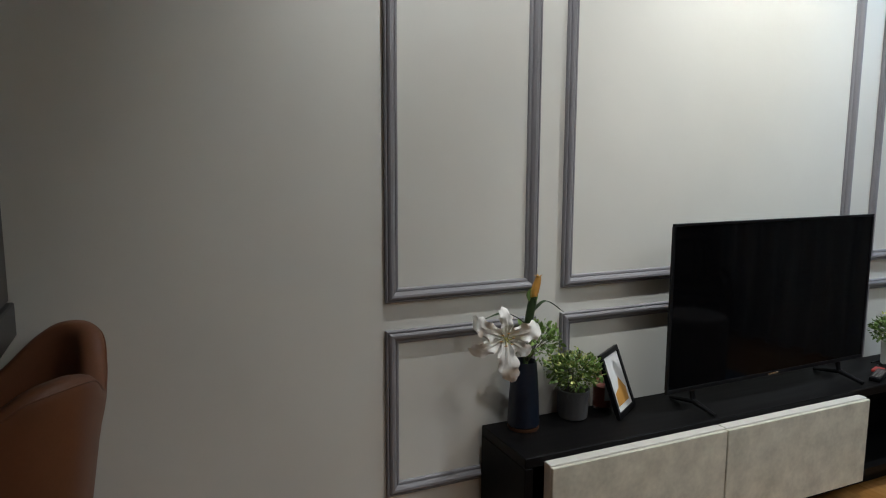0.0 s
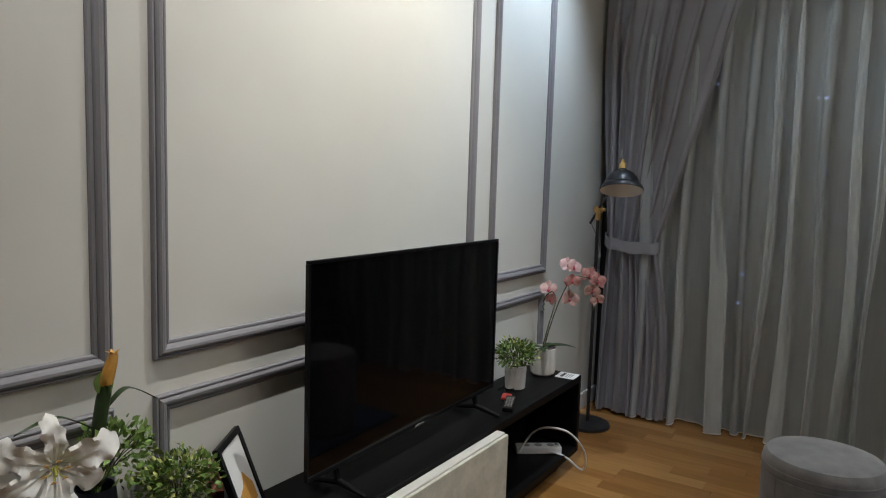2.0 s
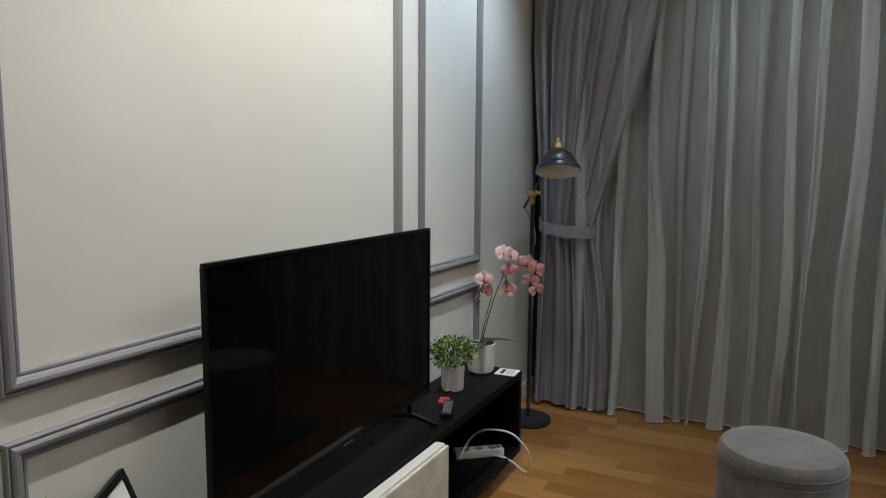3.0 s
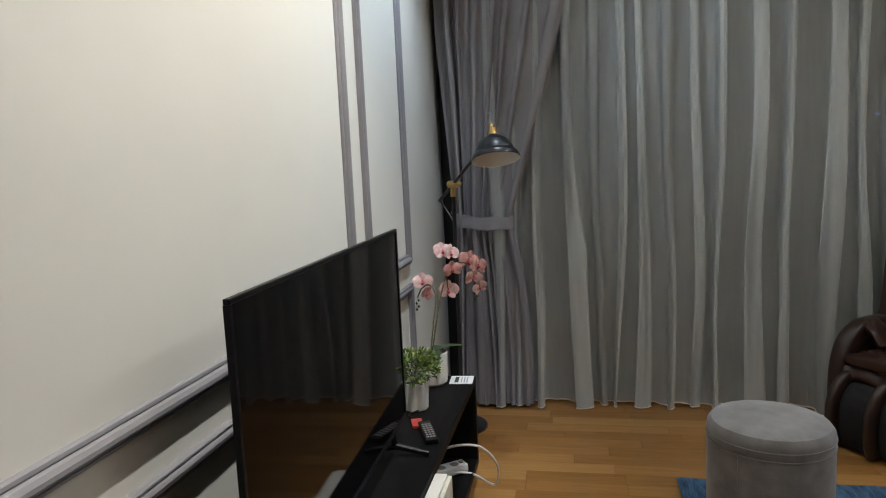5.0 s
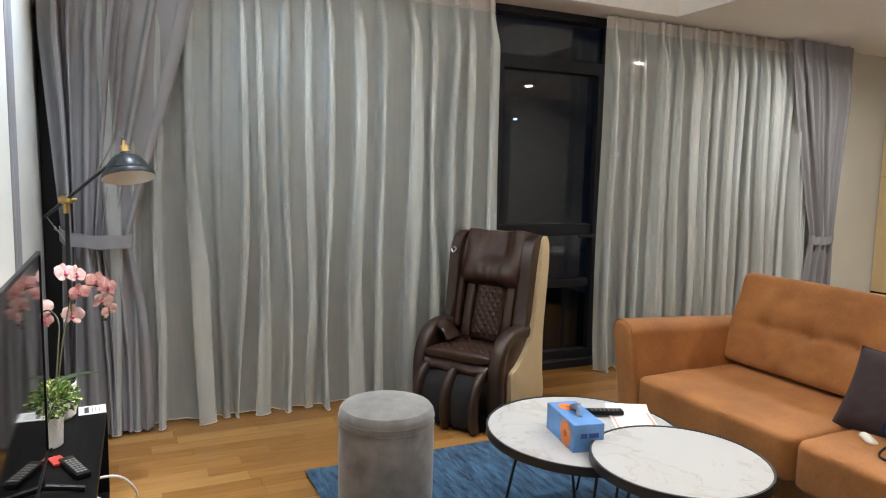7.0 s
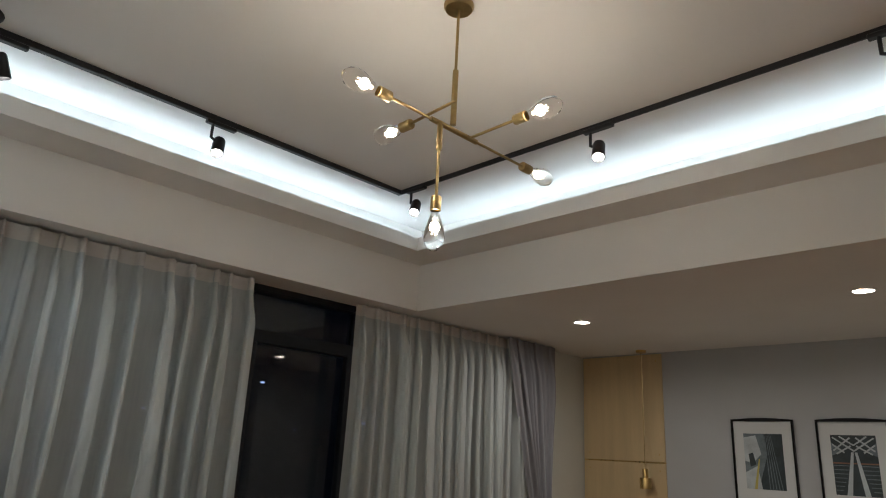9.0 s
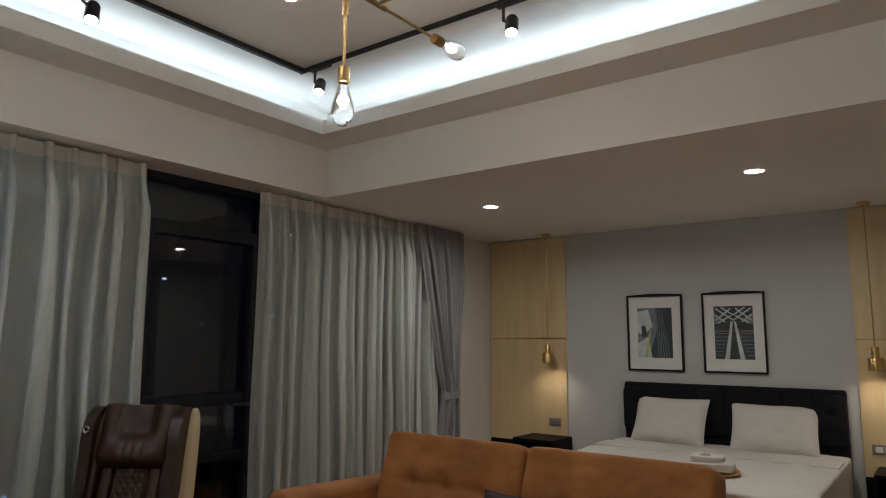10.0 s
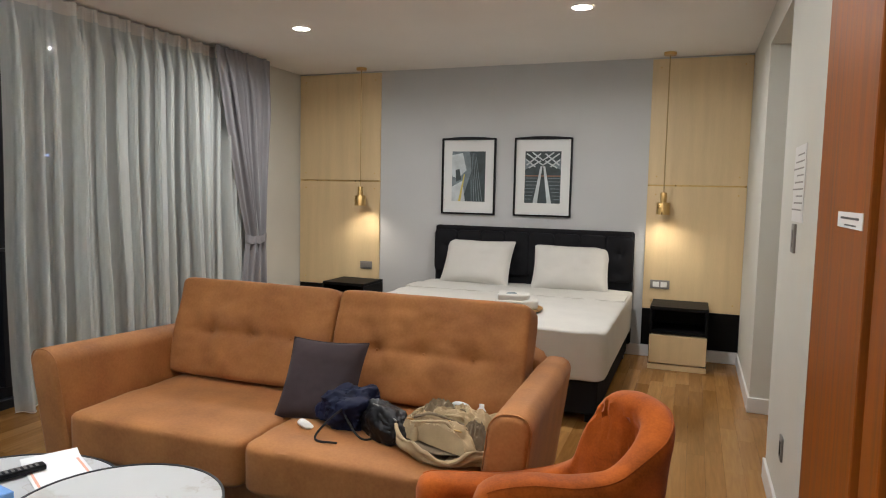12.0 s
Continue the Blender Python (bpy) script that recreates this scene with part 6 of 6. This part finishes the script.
# ---- massage chair ----
mc = thing("massage_chair", pose(4.37, -0.14, 0, 0, 0, 34), "dark brown leather massage chair with cream side shells", "massage chair")
# local: faces +y, x across


SIDEWAYS = Matrix(((0, 0, 1, 0), (1, 0, 0, 0), (0, 1, 0, 0), (0, 0, 0, 1)))


def side_profile(points, thick, x, bevel):
    """A slab cut to a smooth side view of (y, z) points, standing at x."""
    line = curve([(a, b, 0) for a, b in points + points[:1]], 5)[:-1]
    return prism([(p.x, p.y) for p in line], thick, m=Matrix.Translation((x - thick / 2, 0, 0)) @ SIDEWAYS, bevel=bevel)


def swept(points, half_w, half_t, x, steps=6, n=20, power=0.6):
    """A rounded bar swept along a side view of (y, z) points."""
    line = curve([(a, b, 0) for a, b in points], steps)
    rings = []
    for i, p in enumerate(line):
        q = line[min(i + 1, len(line) - 1)] - line[max(i - 1, 0)]
        nrm = Vector((-q.y, q.x, 0)).normalized()
        rg0 = []
        for k in range(n):
            a = 2 * math.pi * k / n
            w = half_w * math.copysign(abs(math.cos(a)) ** power, math.cos(a))
            h = half_t * math.copysign(abs(math.sin(a)) ** power, math.sin(a))
            rg0.append(Vector((x + w, p.x + nrm.x * h, max(0.006, p.y + nrm.y * h))))
        rings.append(rg0)
    return loft(rings)


tilt = -75
for sx in (-1, 1):
    part("side_shell", side_profile([(0.225, 0.04), (0.225, 0.18), (0.222, 0.315), (0.15, 0.345), (0.055, 0.40), (-0.02, 0.475), (-0.075, 0.60), (-0.115, 0.78), (-0.16, 0.98), (-0.195, 1.085), (-0.235, 1.08), (-0.258, 0.97), (-0.235, 0.74), (-0.205, 0.48), (-0.215, 0.26), (-0.235, 0.05), (0.0, 0.035)], 0.032, sx * 0.318, 0.008), "cream_shell", mc, "cream moulded side shell")
    part("armrest", swept([(-0.16, 0.475), (-0.05, 0.515), (0.08, 0.528), (0.19, 0.515), (0.265, 0.465), (0.305, 0.37), (0.315, 0.24), (0.31, 0.06)], 0.046, 0.042, sx * 0.272), "brown_gloss", mc, "rounded dark brown armrest")
    part("arm_panel", side_profile([(0.29, 0.08), (0.30, 0.26), (0.26, 0.45), (0.16, 0.51), (0.0, 0.505), (-0.16, 0.46), (-0.20, 0.25), (-0.20, 0.08)], 0.060, sx * 0.272, 0.014), "brown_pvc", mc)
    part("back_wing", side_profile([(0.04, 0.47), (-0.005, 0.62), (-0.030, 0.80), (-0.045, 0.95), (-0.085, 1.050), (-0.165, 1.100), (-0.225, 1.085), (-0.240, 0.95), (-0.21, 0.66), (-0.18, 0.46)], 0.070, sx * 0.268, 0.022), "brown_gloss", mc, "dark brown side wing of the back")
    part("wing_padding", swept([(-0.03, 0.50), (-0.065, 0.66), (-0.10, 0.82), (-0.135, 0.98), (-0.18, 1.05)], 0.026, 0.034, sx * 0.222), "brown_pvc", mc)
    part("side_pad", cushion(0.072, 0.56, 0.10, 0.3, (), 0.004, 14, 0.3, m=pose(sx * 0.150, -0.115, 0.70, tilt)), "brown_pvc", mc)
part("back_shell", cushion(0.50, 0.68, 0.10, 0.1, n=10, m=pose(0, -0.195, 0.755, tilt)), "brown_gloss", mc)


def quilted(w, h, thick, cell, depth, nx, ny):
    """A padded panel pressed in along crossing diagonal stitch lines, wrinkled a little."""
    def at(u, v):
        x, y = (u - 0.5) * w, (v - 0.5) * h
        line = 1.0
        for s in (-1, 1):
            f = (x * 1.25 + s * y) / cell
            line = min(line, abs(f - round(f)) * 2)
        rim = min(1.0, 8 * min(u, 1 - u)) ** 0.5 * min(1.0, 10 * min(v, 1 - v)) ** 0.5
        return Vector((x, y, thick * rim - depth * (1 - min(1, line * 1.6)) ** 1.5 * rim + 0.0035 * noise.noise((x * 34, y * 26, 2))))
    return grid(at, nx, ny)


def put(bm, m):
    bmesh.ops.transform(bm, matrix=m, verts=bm.verts[:])
    return bm


part("back_pad", put(quilted(0.235, 0.50, 0.045, 0.058, 0.006, 56, 110), pose(0, -0.098, 0.665, tilt)), "brown_pvc", mc, "quilted back panel")


def head_roll(u, v):
    """A head pillow hung over the top of the back: a sunk middle inside a stuffed horseshoe."""
    x, y = 2 * u - 1, v
    width = 0.232 * (1 - 0.10 * (1 - y) ** 3) * (1 - 0.06 * max(0, y - 0.85) / 0.15)
    rim = max(0.0, 1 - abs(x) ** 5) ** 0.5 * max(0.0, 1 - max(0, (y - 0.80) / 0.20) ** 3) ** 0.5
    sunk = 1 / (1 + math.exp(-(0.58 - abs(x)) * 16)) / (1 + math.exp(-(0.66 - y) * 20))
    pleat = 0.004 * math.sin(17 * x + 3 * math.sin(4 * x)) * math.exp(-((y - 0.86) / 0.09) ** 2) + 0.005 * noise.noise((x * 3, y * 5, 3)) + 0.0015 * noise.noise((x * 11, y * 15, 8))
    fat = rim * (0.078 + 0.030 * y) - 0.052 * sunk + 0.006 * math.exp(-((abs(x) - 0.46) / 0.05) ** 2) * sunk + pleat * rim
    if y < 0.24:
        k = y / 0.24
        return (pose(0, -0.215, 1.050, tilt) @ Vector((width * x, -0.020 - 0.030 * math.sin(math.pi / 2 * k) * 0.6, -0.055 + 0.085 * k + (fat - 0.035) * k)))
    return pose(0, -0.215, 1.050, tilt) @ Vector((width * x, -0.038 + 0.330 * (y - 0.24) / 0.76, 0.030 + fat - 0.035 + 0.012))


part("head_pillow", thicken(grid(head_roll, 48, 60), -0.02), "brown_pvc", mc, "draped head pillow with a sunk middle")
sp0 = put(quilted(0.47, 0.40, 0.040, 0.060, 0.008, 90, 70), pose(0, 0.115, 0.395, 3))
part("seat_pad", sp0, "brown_pvc", mc, "quilted seat pad")
part("seat_roll", cushion(0.47, 0.075, 0.070, 0.3, (), 0.006, 20, 0.25, sharp=4, m=pose(0, 0.315, 0.408)), "brown_pvc", mc, "rolled front edge of the seat")
part("seat_block", cushion(0.48, 0.46, 0.12, 0.12, (), 0.004, 12, 0.25, m=pose(0, 0.10, 0.355, 3)), "brown_gloss", mc)
part("front_flap", thicken(grid(lambda u, v: ((u - 0.5) * 0.45, 0.330 + 0.028 * math.sin(math.pi * v) + 0.004 * noise.noise((u * 16, v * 4, 1)), 0.375 - 0.085 * v + 0.006 * math.sin(u * 19)), 40, 8), 0.008), "brown_pvc", mc, "creased leather flap under the seat")
for x in (-0.200, 0.0, 0.200):
    part("calf_divider", swept([(0.28, 0.315), (0.355, 0.315), (0.415, 0.275), (0.445, 0.19), (0.445, 0.09), (0.425, 0.02)], 0.026, 0.036, x, 6, 16, 0.8), "brown_gloss", mc, "curved calf divider")
for x in (-0.101, 0.101):
    part("calf_well", swept([(0.27, 0.295), (0.345, 0.29), (0.395, 0.25), (0.418, 0.18), (0.418, 0.08), (0.40, 0.02)], 0.078, 0.022, x, 6, 16, 0.5), "black_cloth", mc, "black cloth calf well")
part("base", box(-0.26, -0.30, 0.012, 0.26, 0.38, 0.10, 0.02, 2), "black_plastic", mc)
part("rear_foot", box(-0.27, -0.40, 0.0, 0.27, -0.28, 0.10, 0.02, 2), "black_plastic", mc)
part("arm_pouch", thicken(grid(lambda u, v: (0.268 - 0.13 * v - 0.015 * math.sin(3.1 * u), 0.05 + 0.15 * u + 0.02 * v, 0.552 - 0.085 * v * v + 0.016 * math.sin(3.1 * u) * (1 - v) + 0.010 * noise.noise((u * 4, v * 4, 2))), 16, 12), 0.018), "brown_pvc", mc, "loose dark leather pouch over the arm")
part("strap", tube(curve([(0.235, -0.10, 0.86), (0.238, -0.03, 0.70), (0.245, 0.02, 0.56)], 6), 0.004, 6), "black_leather", mc)
sk = part("speaker", lathe(((0.010, 0.010), (0.017, 0.013), (0.022, 0.009), (0.023, 0)), 24, m=pose(0.268, -0.047, 0.985, -78)), "chrome", mc, "chrome speaker ring")
part("speaker_mesh", lathe(((0, 0.006), (0.012, 0.006)), 18, m=pose(0.268, -0.047, 0.985, -78)), "black_plastic", sk)
mc.scale = (0.91, 0.98, 0.97)

# ---- bed ----
bd = thing("bed", pose(2.375, -3.50, 0), "king bed with white linen and a charcoal padded headboard", "bed")
part("base", box(-0.895, -0.93, 0.05, 0.895, 0.950, 0.33, 0.02, 3), "black_fabric", bd, "dark upholstered bed base")
for x in (-0.85, 0.85):
    for y in (-0.85, 0.90):
        part("foot", box(x - 0.03, y - 0.03, 0, x + 0.03, y + 0.03, 0.05), "black_plastic", bd, smooth=False)


mt = part("mattress_cover", cushion(1.87, 1.93, 0.32, 0.03, (), 0.008, 44, 0.10, sharp=28, m=pose(0, 0.02, 0.42)), "linen", bd, "smooth white sheet over the mattress")
part("sheet_fold", thicken(grid(lambda u, v: ((u - 0.5) * 1.84, -0.56 + 0.30 * v, 0.584 + 0.004 * math.sin(3.1 * v) + 0.004 * noise.noise((u * 12, v * 4, 3))), 50, 6), 0.008), "linen", mt, "turned-down sheet edge")
hb = part("headboard", box(-0.92, -1.025, 0.10, 0.92, -0.955, 1.085, 0.03, 4), "black_fabric", bd, "charcoal padded headboard")
for k in range(8):
    x0 = -0.915 + k * 0.22875
    part("channel", cushion(0.2335, 0.40, 0.085, 0.25, ((0, 0.05, 0.022, 0.035), (0, -0.12, 0.022, 0.035)), 0.003, 12, 0.28, m=pose(x0 + 0.114, -0.955, 0.845, 90, 0, 180)), "black_fabric", hb)


def pillow(m, seed):
    p = thing("pillow", m, "plump white pillow leaning on the charcoal headboard", "pillow", "bed pillows")
    def at(u, v, top):
        x, y = (u - 0.5) * 2, (v - 0.5) * 2
        h = 0.085 * max(0, (1 - abs(x) ** 3.2)) ** 0.55 * max(0, (1 - abs(y) ** 3.2)) ** 0.55
        pull = 1 - 0.06 * (1 - abs(x)) * 0 - 0.05 * (1 - y * y) * (abs(x) > 0.9)
        wr = 0.008 * noise.noise((x * 3 + seed, y * 3, top)) + 0.005 * noise.noise((x * 8, y * 8 + seed, top))
        return Vector((x * 0.335 * (1 - 0.05 * (1 - y * y)), y * 0.225 * (1 - 0.07 * (1 - x * x)), top * (h + wr * (h > 0.01))))
    bm = grid(lambda u, v: at(u, v, 1), 28, 20)
    grid(lambda u, v: at(u, v, -0.7), 28, 20, bm)
    bmesh.ops.remove_doubles(bm, verts=bm.verts[:], dist=0.001)
    part("case", bm, "linen", p)
    return p


pillow(pose(2.83, -4.34, 0.765, 62, 0, 176), 1)
pillow(pose(1.975, -4.34, 0.755, 60, 0, 184), 5)
ty = thing("towel_tray", pose(2.12, -3.03, 0.585, 0, 0, 12), "round honey wood tray with a folded white towel on the bed", "tray")
part("tray", lathe(((0, 0), (0.17, 0), (0.185, 0.018), (0.18, 0.019), (0.165, 0.008), (0, 0.008)), 40), "tray_wood", ty)
tw = thing("folded_towel", pose(2.12, -3.03, 0.594, 0, 0, 10), "folded white towel bundle with a grey emblem band", "towel")
part("fold", cushion(0.30, 0.19, 0.075, 0.3, (), 0.010, 14, 0.3, seed=3, m=pose(0, 0, 0.037)), "linen", tw)
part("upper_fold", cushion(0.22, 0.15, 0.06, 0.4, (), 0.010, 12, 0.3, seed=8, m=pose(0.02, 0.01, 0.085)), "linen", tw)
part("emblem_band", prism([(0.040 * math.cos(k * math.pi / 8) , 0.022 * math.sin(k * math.pi / 8)) for k in range(16)], 0.002, m=pose(0.03, 0.065, 0.105, -40)), "photo_mid", tw, "small grey embroidered emblem")


def night_stand(x):
    n = thing("nightstand", pose(x, -4.31, 0), "black nightstand with an open shelf and a birch drawer", "nightstand", "nightstands")
    w, d = 0.222, 0.21
    part("top", box(-w, -d, 0.485, w, d, 0.512, 0.003, 1), "black_wood", n, smooth=False)
    for s in (-1, 1):
        part("side", box(s * w - 0.010 * (s + 1), -d, 0.03, s * w + 0.010 * (1 - s), d, 0.4845, 0.002, 1), "black_wood", n, smooth=False)
    part("shelf", box(-w + 0.021, -d, 0.295, w - 0.021, d, 0.315), "black_wood", n, smooth=False)
    part("back", box(-w + 0.021, -d, 0.03, w - 0.021, -d + 0.012, 0.4845), "black_wood", n, smooth=False)
    dr = part("drawer", box(-w + 0.004, -d + 0.02, 0.055, w - 0.004, d + 0.012, 0.285, 0.003, 1), "birch", n, "pale birch drawer", smooth=False)
    part("plinth", box(-w, -d, 0.0, w, d + 0.004, 0.045, 0.002, 1), "birch", n, smooth=False)
    return n


night_stand(1.058)
night_stand(4.10)

# framed prints over the bed


def print_frame(x, label):
    f = thing("framed_print", pose(x, BEDW, 1.547), label, "picture", "framed prints")
    w, h, t = 0.266, 0.357, 0.016
    fm = box(-w, 0.0, -h, w, 0.028, -h + t, 0.002, 1)
    box(-w, 0.0, -h + t, -w + t, 0.028, h - t, bm=fm)
    box(w - t, 0.0, -h + t, w, 0.028, h - t, bm=fm)
    n = 16
    prism([(-w + 2 * w * k / n, h - t + 0.0) for k in range(n + 1)] + [(w - 2 * w * k / n, h + 0.014 * math.sin(math.pi * k / n)) for k in range(n + 1)], 0.028, bm=fm, m=pose(0, 0.028, 0, 90))
    part("frame", fm, "black_plastic", f, smooth=False)
    part("mount", box(-w + t, 0.003, -h + t, w - t, 0.012, h - t + 0.002), "mount", f, smooth=False)
    return f


def tile(parent, pts, material, depth=0.0008, level=0.0122):
    """A flat printed patch on the picture; points as seen from the room."""
    return part("print_patch", prism([(-x, z) for x, z in pts], depth, m=pose(0, level + depth, 0, 90)), material, parent, smooth=False)


p1 = print_frame(3.0, "black framed print of a station platform over the bed")
tile(p1, ((-0.165, -0.235), (0.165, -0.235), (0.165, 0.235), (-0.165, 0.235)), "photo_dark")
tile(p1, ((-0.165, 0.235), (0.01, 0.235), (0.03, 0.05), (-0.02, -0.10), (-0.06, -0.235), (-0.165, -0.235)), "photo_mid", level=0.0132)
tile(p1, ((-0.165, 0.20), (-0.06, 0.22), (-0.02, 0.06), (-0.10, -0.02), (-0.165, 0.0)), "photo_light", level=0.0142)
tile(p1, ((-0.13, 0.06), (-0.09, 0.07), (-0.07, -0.03), (-0.12, -0.05)), "photo_dark", level=0.0152)
tile(p1, ((-0.165, -0.10), (-0.06, -0.04), (-0.03, -0.235), (-0.165, -0.235)), "photo_light", level=0.0144)
tile(p1, ((-0.100, -0.235), (-0.075, -0.235), (-0.035, 0.02), (-0.045, 0.02)), "photo_yellow", level=0.0154)
for k in range(5):
    tile(p1, ((0.03 + 0.026 * k, -0.235), (0.036 + 0.026 * k, -0.235), (0.022 + 0.012 * k, 0.22), (0.018 + 0.012 * k, 0.22)), "photo_mid", level=0.0136)
p2 = print_frame(2.29, "black framed print of criss-crossing escalators over the bed")
tile(p2, ((-0.165, -0.235), (0.165, -0.235), (0.165, 0.235), (-0.165, 0.235)), "photo_dark")
for s in (-1, 1):
    tile(p2, ((s * 0.004, 0.10), (s * 0.022, 0.10), (s * 0.085, -0.235), (s * 0.045, -0.235)), "photo_light", level=0.0142)
    for (x0, z0), (x1, z1) in (((0.0, 0.11), (0.15, 0.215)), ((0.0, 0.155), (0.10, 0.225)), ((0.15, 0.11), (0.02, 0.215)), ((0.13, 0.085), (0.02, 0.15)), ((0.07, 0.095), (0.155, 0.16))):
        d = Vector((x1 - x0, z1 - z0)).normalized() * 0.006
        tile(p2, ((s * (x0 - d.y), z0 + d.x), (s * (x1 - d.y), z1 + d.x), (s * (x1 + d.y), z1 - d.x), (s * (x0 + d.y), z0 - d.x)), "photo_light", level=0.0146)
    tile(p2, ((s * 0.165, 0.07), (s * 0.165, 0.18), (s * 0.09, 0.10)), "photo_mid", level=0.0132)
    for k in range(7):
        z = -0.01 - 0.032 * k
        tile(p2, ((s * 0.165, z), (s * 0.165, z + 0.006), (s * (0.035 + 0.012 * k), z + 0.006), (s * (0.035 + 0.012 * k), z)), "photo_mid", level=0.0136)
tile(p2, ((-0.165, 0.008), (0.165, 0.008), (0.165, 0.018), (-0.165, 0.018)), "photo_rust", level=0.0138)
part("sheet", thicken(grid(lambda u, v: (-0.16 + 0.32 * u, -0.09 + 0.18 * v, 0.001 + 0.016 * max(0, u - 0.8) * 5 * (u - 0.8) * 5), 16, 4), 0.0015), "paper", mg)
part("border", box(-0.15, -0.080, 0.0022, 0.10, -0.072, 0.0030), "peach", mg, smooth=False)
part("border", box(-0.15, 0.072, 0.0022, 0.10, 0.080, 0.0030), "peach", mg, smooth=False)

# ---- oak strip floor, laid along the room ----
fl_ob = tagged(part("floor", box(-2.1, BEDW, -0.004, 5.0, TVW, -0.0035), "sub", None, smooth=False), "oiled oak strip floor in warm mixed tones", "floor", kind="structure")


def strip_mesh(length, width):
    b = 0.0003
    me = bpy.data.meshes.new("plank")
    x, y = width / 2 - 0.0001, length / 2 - 0.0001
    v = [(-x, -y, -0.003), (x, -y, -0.003), (x, y, -0.003), (-x, y, -0.003), (-x + b, -y + b, 0), (x - b, -y + b, 0), (x - b, y - b, 0), (-x + b, y - b, 0)]
    f = [(4, 5, 6, 7), (0, 1, 5, 4), (1, 2, 6, 5), (2, 3, 7, 6), (3, 0, 4, 7)]
    me.from_pydata(v, [], f)
    return me, v, f


PW = 0.092
LENGTHS = (0.42, 0.56, 0.70, 0.84)
meshes = {}
for ln in LENGTHS:
    me, v, f = strip_mesh(ln, PW)
    me.materials.append(M["oak"])
    meshes[ln] = (me, v, f)
rest_v, rest_f = [], []
rp = random.Random(9)
count = 0
x = -2.08
while x < 4.98:
    y = BEDW - rp.uniform(0, 0.5)
    while y < TVW:
        ln = rp.choice(LENGTHS)
        yc = y + ln / 2
        y += ln
        near = (3.30 < x < 4.86 and -0.1 < yc < 2.2) or (0.6 < x < 1.5 and -3.6 < yc < -0.9) or (4.0 < x < 4.9 and -1.7 < yc < -0.1)
        if near and count < 300:
            ob = new("plank", meshes[ln][0])
            ob.location = (x + PW / 2, yc, 0)
            ob.parent = fl_ob
            count += 1
        else:
            k = len(rest_v)
            rest_v += [(a + x + PW / 2, b + yc, c) for a, b, c in meshes[ln][1]]
            rest_f += [tuple(i + k for i in q) for q in meshes[ln][2]]
    x += PW
me = bpy.data.meshes.new("plank_field")
me.from_pydata(rest_v, [], rest_f)
me.materials.append(M["oak_joined"])
pf2 = new("plank_field", me)
pf2.parent = fl_ob
tagged(pf2, "oak strips of the remaining floor", kind="stuff")
